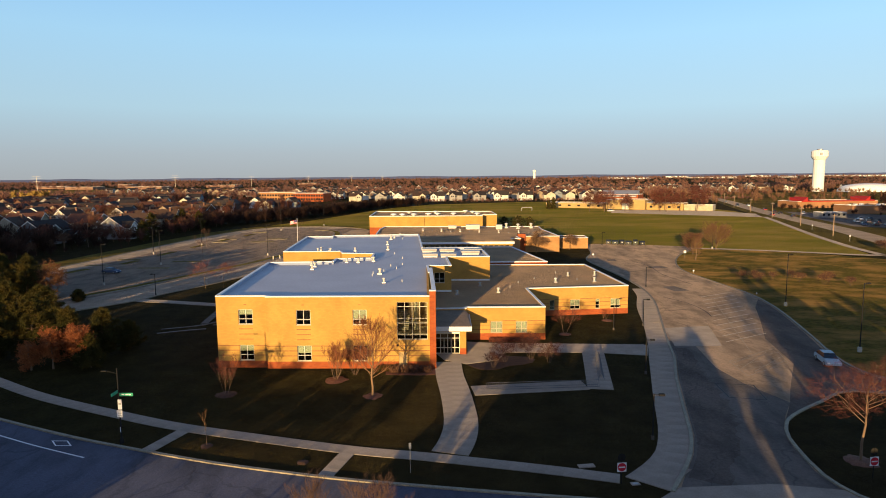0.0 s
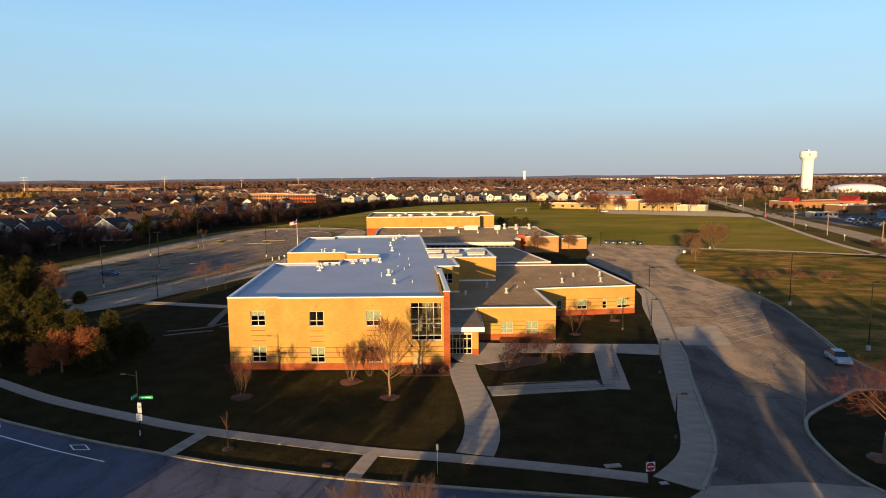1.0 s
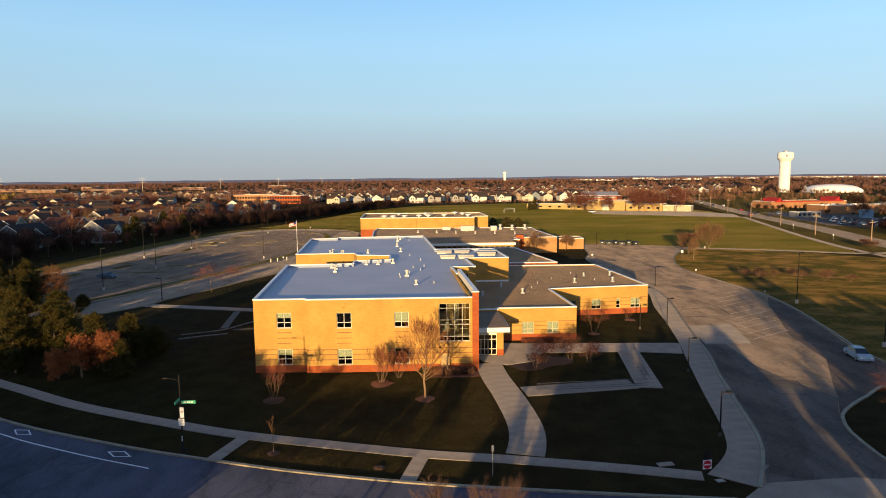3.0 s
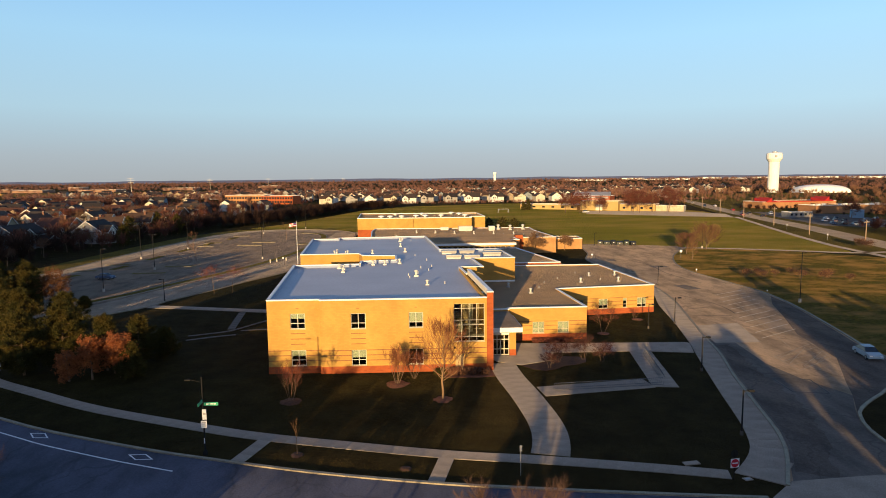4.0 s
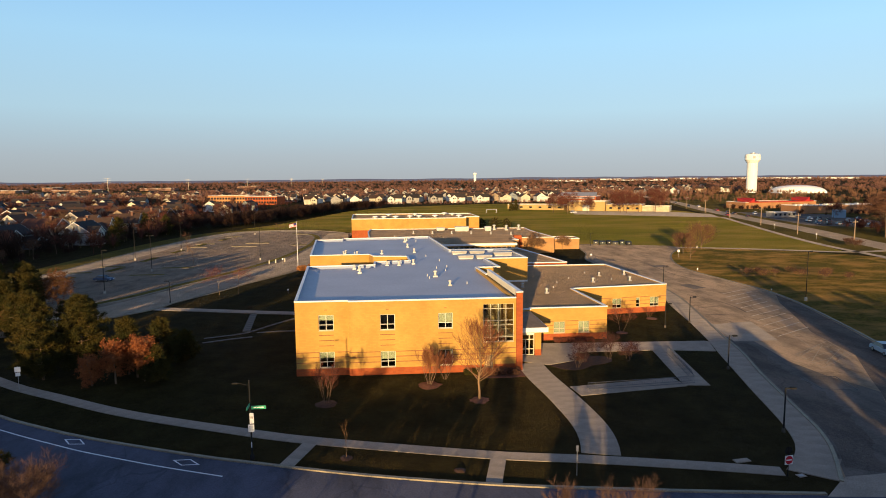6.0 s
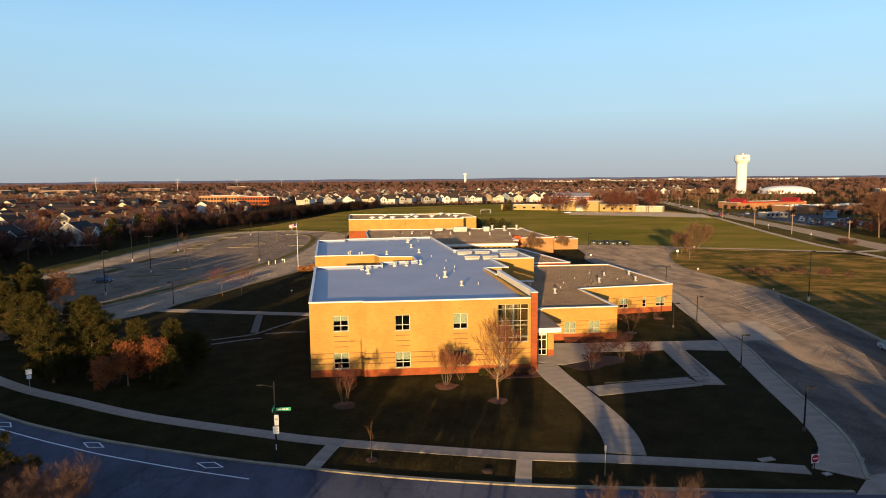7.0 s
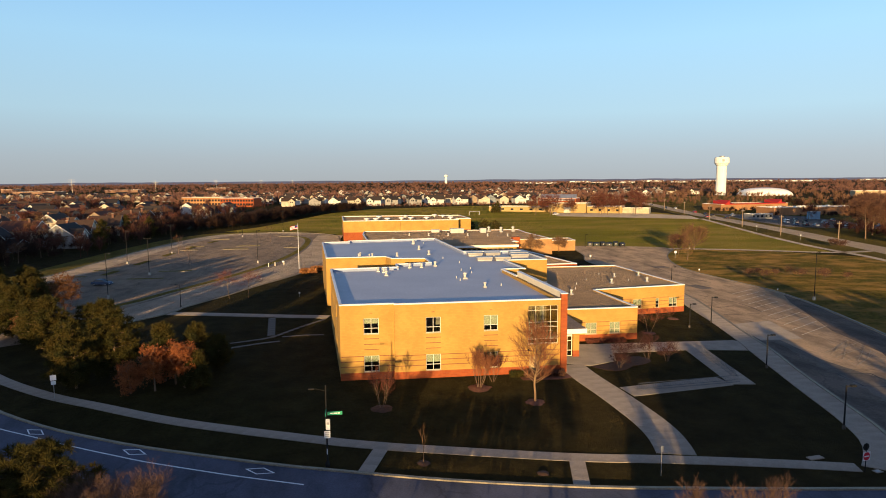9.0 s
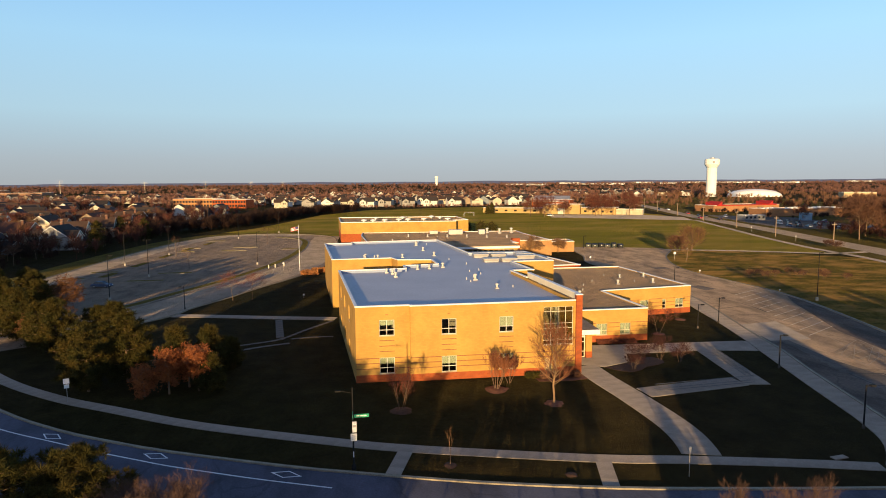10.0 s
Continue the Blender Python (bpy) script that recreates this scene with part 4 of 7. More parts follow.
M["hallwall"] = mat("warm_stair_hall_paint", (0.62, 0.47, 0.26), (0.55, 0.42, 0.23), speck=0.05)
part("partition", Geo().box(-3.9, -0.9, 4.4, 4.6, 4.6, 8.8), M["hallwall"], school, "warm painted stair hall wall")
part("partition", Geo().box(-6.1, -3.95, 6.0, 6.2, 4.6, 8.8), M["band"], school)
part("column", Geo().lathe([(0.28, 4.6), (0.28, 8.8)], 14, -2.6, 2.0), M["cream"], school)
part("rail", Geo().box(-3.5, -1.0, 1.6, 1.68, 5.6, 5.72).box(-3.5, -1.0, 1.6, 1.68, 5.0, 5.06), M["cream"], school)

# ---- one-storey wings to the east ----
HW = 4.9
A0, A1 = (B(1.3, 12.9)[0], 12.9), B(5.2, 13.2)
A2 = (B(5.2, 13.9)[0], 13.9)
A3, A4, A5, A6 = B(17.1, 13.95), B(17.35, 29.2), B(35.65, 31.5), B(35.6, 58.0)
A7 = B(14.5, 58.2)
w1 = [(7.71, 9.49), (11.51, 13.21)]
holes1 = [(x0 - A2[0], x1 - A2[0], 1.07, 2.8) for x0, x1 in w1]
w2 = [(18.9, 19.75), (22.55, 24.3), (27.1, 27.85), (29.8, 31.55)]
k2 = math.hypot(A5[0] - A4[0], A5[1] - A4[1]) / (A5[0] - A4[0])
holes2 = [((x0 - A4[0]) * k2, (x1 - A4[0]) * k2, 1.05, 2.75) for x0, x1 in w2]
run(A2, A3, 0, HW, holes=holes1)
for h in holes1:
    window(A2, A3, *h, blind=0.97, frame_m="bronze")
run(A3, A4, 0, HW)
run(A4, A5, 0, HW, holes=holes2)
for i, h in enumerate(holes2):
    window(A4, A5, *h, cols=1 if i in (0, 2) else 2, blind=(0.95, 0.6, 0.3, 0.75)[i], frame_m="bronze")
run(A5, A6, 0, HW)
run(A6, A7, 0, HW)
run((B(0.3, 12.9)[0], 12.9), A1, 0, HW)
run(A1, A2, 0, HW)
wing_outline = [(B(0.4, 12.9)[0], 12.9), A1, A2, A3, A4, A5, A6, A7, B(12.1, 52.5), B2b, B2a, B1b, B1a]
part("roof", Geo().prism(inset(wing_outline, 0.06), 4.4, 4.78), M["gravel"], school, "brown gravel flat roof")
coping([(B(0.4, 12.9)[0], 12.9), A1, A2, A3, A4, A5, A6, A7], HW, h=0.16)


def courses_on(a, b, zs, h, m, name, proud, gaps=()):
    a, b = Vector(a), Vector(b)
    d = (b - a).normalized()
    r = Vector((d.y, -d.x))
    length = (b - a).length
    xs = [0.0] + [v for gp in gaps for v in gp] + [length]
    for z in zs:
        for i in range(0, len(xs), 2):
            p, q = a + d * xs[i], a + d * xs[i + 1]
            if xs[i + 1] - xs[i] > 0.05:
                part(name, Geo().prism([tuple(p + r * proud), tuple(q + r * proud), tuple(q - r * 0.01), tuple(p - r * 0.01)], z, z + h), M[m], school)


for a, b, hs in ((A2, A3, holes1), (A4, A5, holes2)):
    gaps = [(h[0] - 0.02, h[1] + 0.02) for h in hs]
    courses_on(a, b, [0.0], 0.98, "red", "brick_base", 0.03)
    courses_on(a, b, [1.55, 2.2, 2.85], 0.08, "band", "brick_band", 0.012, gaps)
courses_on(A3, A4, [0.0], 0.98, "red", "brick_base", 0.03)
courses_on(A5, A6, [0.0], 0.98, "red", "brick_base", 0.03)

# entrance: glazed doors, brick post and sloping canopy
ent_a, ent_b = (-0.3, 6.6), (3.1, 6.6)
ent = part("entrance", Geo().box(0, 3.4, -0.02, 0.14, 2.92, 3.06), M["white"], school, "white framed glass entrance doors", at=(-0.3, 6.6, 0))
f = Geo()
for x in (0, 0.68, 1.66, 2.64, 3.3):
    f.box(x, x + 0.09, 0, 0.12, 0, 2.92)
for z in (0.0, 0.8, 2.15, 2.8):
    f.box(0.09, 3.3, 0.004, 0.116, z, z + 0.1)
f.box(1.16, 1.24, 0.004, 0.116, 0.1, 2.15).box(2.14, 2.22, 0.004, 0.116, 0.1, 2.15)
part("door_frame", f, M["cream"], ent)
for x0, x1 in ((0.09, 0.68), (0.77, 1.66), (1.75, 2.64), (2.73, 3.3)):
    for z0, z1 in ((0.1, 0.8), (0.9, 2.15), (2.25, 2.8)):
        pp = part("pane", Geo().box(x0, x1, 0.05, 0.06, z0, z1), M["glass"], ent)
        pp.visible_shadow = False
for x in (1.08, 1.3, 2.06, 2.28):
    part("handle", Geo().tube((x, -0.06, 0.95), (x, -0.06, 1.25), 0.018), M["steel"], ent)
part("post", Geo().box(3.1, 3.95, 6.1, 6.95, 0.9, 3.5), M["buff"], school, "buff brick entrance post")
part("post_base", Geo().box(3.08, 3.97, 6.08, 6.97, 0, 0.9), M["red"], school)
run((3.95, 6.96), (4.1, 12.6), 0, 3.5, 0.25)
part("fascia", Geo().prism([(-0.28, 5.2), (4.72, 5.2), (4.55, 12.8), (-0.6, 12.8)], 3.5, 4.15), M["white"], school, "deep white canopy fascia")
can = Geo()
can.add([(-0.24, 5.28, 4.154), (4.66, 5.28, 4.154), (4.5, 12.85, 4.154), (-0.6, 12.85, 4.154), (-0.6, 12.85, 4.75), (3.9, 12.85, 4.75), (3.1, 10.6, 4.62), (-0.4, 10.6, 4.62)],
        [(0, 1, 6, 7), (1, 2, 5, 6), (7, 6, 5, 4), (2, 3, 4, 5), (0, 7, 4, 3), (3, 2, 1, 0)])
part("canopy", can, M["shingle"], school, "sloping brown shingle canopy roof")

# ---- rear wings ----
C0, C1, C2, C3 = B(4.5, 61.0), B(28.3, 61.6), B(25.4, 91.0), B(2.0, 91.0)
for p, q in ((C0, C1), (C1, C2), (C2, C3)):
    run(p, q, 0, 5.0, m="red")
run(C3, C0, 0, 5.0, m="red")
part("roof", Geo().prism(inset([C0, C1, C2, C3], 0.06), 4.6, 4.95), M["gravel"], school, "brown gravel flat roof")
coping([C0, C1, C2, C3], 5.0, closed=True, h=0.2)
# link with a ribbon of windows under a white fascia
L0, L1, L2, L3 = B(-0.5, 101), B(27.4, 101), B(28.2, 113), B(0.0, 113)
ribbon_holes = [(0.8 + 1.55 * i, 2.1 + 1.55 * i, 3.3, 4.5) for i in range(17)]
run(L0, L1, 0, 4.9, holes=ribbon_holes)
for h in ribbon_holes:
    window(L0, L1, *h, cols=1, rows=(1.0,))
run(L1, L2, 0, 4.9)
run(L3, L0, 0, 4.9)
part("fascia", Geo().prism([B(-0.8, 100), B(27.7, 100), B(28.4, 113), B(0, 113)], 4.9, 5.55), M["white"], school)
part("roof", Geo().prism([B(-0.7, 100.1), B(27.6, 100.1), B(28.3, 113), B(0, 113)], 5.554, 5.7), M["gravel"], school)
# middle wing
D0, D1, D2, D3 = B(-14, 113.2), B(32, 113.2), B(32, 120), B(45.5, 120)
D4, D5, D6, D7, D8 = B(45.6, 146), B(47, 158), B(-11.5, 161), B(-13.0, 150), B(-13.5, 130)
mid = [D0, D1, D2, D3, D4, D5, D6, D7, D8]
for i in range(len(mid)):
    run(mid[i], mid[(i + 1) % len(mid)], 0, 5.0, m="red" if i in (1,) else "tanbrick")
part("roof", Geo().prism(inset(mid, 0.06), 4.6, 4.9), M["gravel"], school, "brown gravel flat roof")
coping(mid, 5.0, closed=True, h=0.18)
part("chimney", Geo().box(22.0, 24.4, 119.0, 121.4, 0, 5.9), M["red"], school, "broad red brick pier")
# gymnasium
G0, G1, G2, G3, G4, G5 = B(-18.3, 178), B(28.2, 176.5), B(28.4, 183), B(35.0, 183), B(36, 208), B(-17.0, 212)
gym = [G0, G1, G2, G3, G4, G5]
for i in range(6):
    p, q = gym[i], gym[(i + 1) % 6]
    run(p, q, 3.4, 7.9)
    run(p, q, 0, 3.4, m="red")
part("roof", Geo().prism(inset(gym, 0.06), 7.4, 7.75), M["gravel"], school, "brown gravel gymnasium roof")
coping(gym, 7.9, closed=True, h=0.25)
gym_mid = B(4, 177.1)
part("pilaster", Geo().box(gym_mid[0] - 0.4, gym_mid[0] + 0.4, gym_mid[1] - 0.3, gym_mid[1] + 0.1, 3.4, 7.6), M["buff"], school)
# low service block
S0, S1, S2, S3 = (36.6, 129.2), (46.2, 128.9), (46.6, 137), (36.2, 138)
for p, q in ((S0, S1), (S1, S2), (S2, S3), (S3, S0)):
    run(p, q, 0, 3.5, m="tanbrick")
part("roof", Geo().prism(inset([S0, S1, S2, S3], 0.06), 3.2, 3.42), M["gravel"], school)
coping([S0, S1, S2, S3], 3.5, closed=True, h=0.15)


# ---- on the roofs ----
def roof_vent(x, y, z, s=1.0, kind=0):
    v = thing("roof_vent", "small white metal roof vent with a cap" if kind == 0 else "short white plumbing pipe on the roof", "roof vent", (x, y, z), group="roof vents")
    if kind == 0:
        part("base", Geo().prism([(-0.32 * s, -0.32 * s), (0.32 * s, -0.32 * s), (0.32 * s, 0.32 * s), (-0.32 * s, 0.32 * s)], 0, 0.22 * s), M["steel"], v)
        part("riser", Geo().lathe([(0.2 * s, 0.2 * s), (0.17 * s, 0.72 * s)], 12), M["ventmetal"], v, smooth=True)
        part("cap", Geo().lathe([(0.3 * s, 0.72 * s), (0.32 * s, 0.8 * s), (0.24 * s, 0.92 * s), (0.08 * s, 0.98 * s)], 12), M["ventmetal"], v, smooth=True)
    else:
        part("pipe", Geo().lathe([(0.12, 0), (0.07, 0.06), (0.07, 0.34 * s), (0.055, 0.36 * s)], 8), M["ventmetal"], v, smooth=True)
    return v


VENTS = [(-26.3, 50.8, 1.2), (-26.0, 52.8, 1.2), (-23.6, 50.7, 1.2), (-24.2, 52.2, 0.8), (-18.6, 51.4, 1.2), (-13.1, 63.0, 1.3), (-13.5, 74.6, 1.5), (-11.9, 53.1, 1.3), (-13.0, 78, 1.1),
         (-9.6, 20.6, 1.5), (-8.0, 12.5, 1.15), (-22.9, 30.6, 1.2), (-22.0, 29.2, 1.2), (-21.7, 25.9, 1.3), (-17.3, 34.1, 1.25), (-15.2, 34.2, 1.25), (-12.6, 35.5, 1.35)]
for x, y, s in VENTS:
    roof_vent(x, y, ROOF_Z, 0.72 * s)
for x, y in ((-9.8, 46.2), (-10.8, 75.8), (-7.6, 39.2), (-5.4, 13.4), (-9.3, 23.5), (-10.8, 21.5), (-7.5, 26.5), (-6.9, 31), (-8.8, 29.5), (-10.6, 19), (-12.2, 66)):
    roof_vent(x, y, ROOF_Z, 1.0, 1)
for x, y, s in ((9.7, 26.4, 1.2), (2.7, 26.0 - 1.5, 1.1), (6.8, 32.5, 1.1), (20.9, 36.2, 1.2), (24.4, 43.3, 1.0), (29.7, 43.8, 1.2), (28.1, 36.6, 1.2)):
    roof_vent(x, y, 4.78, 0.8 * s)
for x, y in ((12.1, 31.2), (25.3, 38.6), (22.6, 46.9), (17.5, 40.5), (14, 36)):
    roof_vent(x, y, 4.78, 1.0, 1)
for i in range(14):
    roof_vent(-16 + 3.3 * i, 126 + (i * 37 % 19), 4.9, 1.0, i % 2)


M["monitor"] = mat("dull_grey_monitor_side", (0.30, 0.29, 0.27), (0.25, 0.24, 0.225), rough=0.5, speck=0.08)


def roof_unit(x, y, z, sx, sy, h, label, name="rooftop_unit", side="ventmetal"):
    v = thing(name, label, "rooftop unit", (x, y, z), group="rooftop units")
    part("curb", Geo().box(-sx / 2 + 0.1, sx / 2 - 0.1, -sy / 2 + 0.1, sy / 2 - 0.1, 0, 0.25), M["steel"], v)
    part("housing", Geo().prism([(-sx / 2, -sy / 2), (sx / 2, -sy / 2), (sx / 2, sy / 2), (-sx / 2, sy / 2)], 0.25, h), M[side], v)
    part("lid", Geo().box(-sx / 2 - 0.06, sx / 2 + 0.06, -sy / 2 - 0.06, sy / 2 + 0.06, h + 0.002, h + 0.08), M["ventmetal"], v)
    return v


for x, y, sx in ((-2.9, 49.3, 3.0), (0.7, 49.2, 3.0), (6.0, 49.0, 3.5), (-2.4, 42.0, 2.9), (1.1, 41.8, 3.0), (5.4, 45.8, 3.6)):
    roof_unit(x, y, ROOF_Z, sx, 2.2, 0.62, "long low grey skylight housing with a white lid", "skylight_housing", "monitor")
for x, y in ((-24.0, 184), (-20.3, 183.5), (-15.5, 184), (-18.6, 200), (-9.5, 187), (-5.6, 187), (-6.9, 201), (1.2, 188), (9.6, 199), (11.3, 187), (6.5, 205)):
    v = thing("gym_ventilator", "squat round white ventilator on the gymnasium roof", "roof vent", (x, y, 7.75), group="gymnasium ventilators")
    part("drum", Geo().lathe([(0.7, 0), (0.7, 0.5)], 12), M["steel"], v)
    part("hood", Geo().lathe([(1.2, 0.5), (1.35, 0.7), (0.9, 0.98), (0.2, 1.08)], 14), M["white"], v, smooth=True)
roof_unit(8.5, 150, 4.9, 5, 2.4, 1.6, "grey rooftop air handler on the gravel roof")
roof_unit(1, 154, 4.9, 3, 1.6, 1.0, "small white rooftop unit on the gravel roof")
roof_unit(18, 149, 4.9, 2.2, 2.2, 1.6, "boxy white rooftop unit on the gravel roof")
for x, y in ((25, 150), (30, 152), (21, 153)):
    roof_vent(x, y, 4.9, 2.0)

# ---- trees ----
def limb(g, tw, p, d, length, r, depth, rng, spread, lift, kids, thin):
    """One tapered branch and, further out, its own branches; the last ones are fine twigs."""
    steps = 3 if depth > 1 else 2
    pts = [Vector(p)]
    dd = Vector(d).normalized()
    for i in range(steps):
        dd = (dd + Vector((rng.uniform(-0.16, 0.16), rng.uniform(-0.16, 0.16), rng.uniform(-0.05, 0.12) + lift * 0.06))).normalized()
        pts.append(pts[-1] + dd * length / steps)
    into = g if depth > 1 else tw
    for i in range(steps):
        r0, r1 = r * (1 - 0.6 * i / steps), r * (1 - 0.6 * (i + 1) / steps)
        into.tube(pts[i], pts[i + 1], r0, r1, 6 if depth > 3 else (4 if depth > 1 else 3), cap=False)
    if depth == 0:
        return
    for k in range(kids[depth]):
        f = 0.3 + 0.7 * (k + rng.random()) / kids[depth]
        j = min(int(f * steps), steps - 1)
        q = pts[j].lerp(pts[j + 1], f * steps - j)
        ax = Vector((rng.gauss(0, 1), rng.gauss(0, 1), rng.gauss(0, 0.6)))
        side = (ax - dd * ax.dot(dd)).normalized()
        nd = (dd * (1 - spread * 0.5) + side * spread + Vector((0, 0, lift * 0.25))).normalized()
        limb(g, tw, q, nd, length * rng.uniform(0.45, 0.7) * (1.15 - 0.35 * f), max(r * 0.5 * (1 - 0.4 * f), thin), depth - 1, rng, spread, lift, kids, thin)


def bare_tree(x, y, h, seed, label, twigs="twig", spread=0.75, lift=0.6, stems=1, trunk=0.28, r=0.16, kids=(0, 6, 6, 6, 9), thin=0.013, name="bare_tree", group="bare trees", lean=0.33):
    rng = random.Random(seed)
    t = thing(name, label, "tree", (x, y, 0), group=group)
    g, tw = Geo(), Geo()
    for s in range(stems):
        way = Vector((rng.uniform(-0.04, 0.04), rng.uniform(-0.04, 0.04), 1)) if stems == 1 else Vector((math.cos(s * 2.4) * lean, math.sin(s * 2.4) * lean, 1))
        base = Vector((0, 0, -0.1)) if stems == 1 else Vector((math.cos(s * 2.4) * 0.15, math.sin(s * 2.4) * 0.15, -0.1))
        top = base + way.normalized() * h * trunk
        rr = r * (1 if stems == 1 else 0.5)
        g.tube(base, base + (top - base) * 0.12, rr * 1.35, rr, 8, cap=False)
        g.tube(base + (top - base) * 0.12, top, rr, rr * 0.85, 8, cap=False)
        limb(g, tw, top, way, h * (0.96 - trunk) * rng.uniform(0.9, 1.0), rr * 0.85, len(kids) - 1, rng, spread, lift, kids, thin)
    k = h / max(v[2] for v in tw.v)
    for geo_ in (g, tw):
        geo_.v = [(a * k ** 0.5, b * k ** 0.5, c * k) for a, b, c in geo_.v]
    part("trunk", g, M["palebark" if twigs == "palebud" else "bark"], t, smooth=True)
    part("crown", tw, M[twigs], t)
    return t


def needles(g, c, size, count, rng, up=0.3, wide=0.24):
    """A tuft of thin pointed blades round a point."""
    for _ in range(count):
        d = Vector((rng.gauss(0, 1), rng.gauss(0, 1), rng.gauss(0, 1) + up)).normalized()
        s = d.cross(Vector((rng.gauss(0, 1), rng.gauss(0, 1), rng.gauss(0, 1)))).normalized() * size * wide
        a = Vector(c) + d * size * 0.1
        g.add([a - s, a + s, a + d * size], [(0, 1, 2)])


def pine(x, y, h, seed, label="bushy dark green pine on the school lawn", rad=0.4, m="pine", group="pines", name="pine_tree", blades=54, tuft=0.5, wide=0.075, dome=1.9, step=0.48):
    """Whorls of boughs that carry separate pads of needles, with gaps between them."""
    rng = random.Random(seed)
    t = thing(name, label, "tree", (x, y, 0), group=group)
    tr, cr = Geo(), Geo()
    tr.tube((0, 0, -0.1), (0, 0, h * 0.93), h * 0.02, 0.03, 7, cap=False)
    levels = max(6, int(h * 0.92 / step))
    bulge = [rng.uniform(0.6, 1.25) for _ in range(7)]
    for i in range(levels):
        f = i / levels
        z = h * (0.06 + 0.9 * f)
        reach = h * rad * (1 - f ** dome) ** 0.75 * (0.8 + 0.2 * min(1, f * 5)) + 0.25
        reach *= rng.uniform(0.72, 1.12)
        n = 5 + int(3 * (1 - f))
        ph = rng.uniform(0, 6.28)
        for k in range(n):
            a = ph + 6.283 * k / n + rng.uniform(-0.3, 0.3)
            lobe = bulge[int(a / 0.9) % 7]
            L = reach * lobe * rng.uniform(0.75, 1.15)
            tip = Vector((math.cos(a) * L, math.sin(a) * L, z + L * rng.uniform(0.0, 0.42)))
            tr.tube((0, 0, z), tip, 0.035, 0.012, 3, cap=False)
            side = Vector((-math.sin(a), math.cos(a), 0))
            pads = max(3, int(L / 0.46))
            for j in range(pads):
                q = 1.0 - 0.75 * j / pads
                c = Vector((0, 0, z)).lerp(tip, q) + side * rng.gauss(0, 0.12 + 0.2 * (1 - q)) + Vector((0, 0, rng.uniform(0, 0.2)))
                s = rng.uniform(0.75, 1.25)
                for _ in range(3):
                    needles(cr, c + Vector((rng.gauss(0, 0.15), rng.gauss(0, 0.15), rng.gauss(0, 0.08))) * s, tuft * s, blades // 3, rng, 0.5, wide)
    for _ in range(6):
        needles(cr, (rng.gauss(0, 0.12), rng.gauss(0, 0.12), h * rng.uniform(0.9, 0.98)), tuft, blades, rng, 1.2, wide)
    part("trunk", tr, M["bark"], t)
    part("crown", cr, M[m], t)
    return t


def oval_tree(x, y, h, seed, label, twigs="palebud", bark="palebark", width=0.3, clear=0.2, boughs=30, r=0.15, rise=1.1, thin=0.012, name="bare_tree", group="bare trees", kids=(0, 6, 6)):
    """A young street tree: one leader and many rising boughs that fill an egg-shaped crown."""
    rng = random.Random(seed)
    t = thing(name, label, "tree", (x, y, 0), group=group)
    g, tw = Geo(), Geo()
    lead = [Vector((0, 0, -0.1))]
    for i in range(8):
        lead.append(Vector((rng.gauss(0, 0.012) * h, rng.gauss(0, 0.012) * h, h * (i + 1) / 8)))
    g.tube(lead[0], lead[0].lerp(lead[1], 0.3), r * 1.5, r, 8, cap=False)
    for i in range(8):
        g.tube(lead[i], lead[i + 1], r * (1 - i / 8.3), r * (1 - (i + 1) / 8.3), 7, cap=False)
    for k in range(boughs):
        f = clear + (0.93 - clear) * (k + rng.random()) / boughs
        i = min(7, int(f * 8))
        p = lead[i].lerp(lead[i + 1], f * 8 - i)
        u = (f - clear) / (1 - clear)
        size = h * width * (0.55 + 1.5 * u - 2.0 * u * u + 0.35 * (1 - u)) * rng.uniform(0.85, 1.12)
        a = k * 2.4 + rng.uniform(-0.4, 0.4)
        up = rise * (0.55 + 0.8 * u)
        d = Vector((math.cos(a), math.sin(a), up))
        L = max(0.35, size * math.sqrt(1 + up * up) * 0.85)
        limb(g, tw, p, d, L, max(0.02, r * 0.34 * (1 - 0.7 * u)), len(kids) - 1, rng, 0.5, 0.9, kids, thin)
    part("trunk", g, M[bark], t, smooth=True)
    part("crown", tw, M[twigs], t)
    return t


def leaf_tree(x, y, h, seed, label, m="rust", wide=0.5, low=0.06):
    """A small tree that keeps its dry leaves."""
    rng = random.Random(seed)
    t = thing("leafy_tree", label, "tree", (x, y, 0), group="dry-leaved trees")
    g, tw, cr = Geo(), Geo(), Geo()
    g.tube((0, 0, -0.1), (0, 0, h * 0.2), 0.14, 0.1, 7, cap=False)
    limb(g, tw, (0, 0, h * 0.2), (0, 0, 1), h * 0.4, 0.1, 3, rng, 0.8, 0.4, (0, 4, 5, 7), 0.015)
    for _ in range(int(26 * h)):
        a, u, w = rng.uniform(0, 6.283), rng.uniform(-0.9, 1), rng.uniform(0.45, 1.0)
        s = math.sqrt(1 - u * u)
        lump = 0.7 + 0.45 * noise.noise(Vector((math.cos(a) * 1.7 * s, math.sin(a) * 1.7 * s, u * 2 + seed)))
        c = Vector((math.cos(a) * s * w * h * wide * lump, math.sin(a) * s * w * h * wide * lump, h * (0.53 - low) + u * w * h * (0.45 + low) * lump))
        for _ in range(9):
            needles(cr, c + Vector((rng.gauss(0, 0.22), rng.gauss(0, 0.22), rng.gauss(0, 0.2))), 0.22, 6, rng, 0, 0.16)
    g.add(tw.v, tw.f)
    part("trunk", g, M["bark"], t)
    part("crown", cr, M[m], t)
    return t

M["brownleaf"] = thin(mat("brown_oak_leaves", (0.24, 0.105, 0.04), (0.13, 0.06, 0.024), scale=0.6, fine=5, speck=0.4), 0.4)


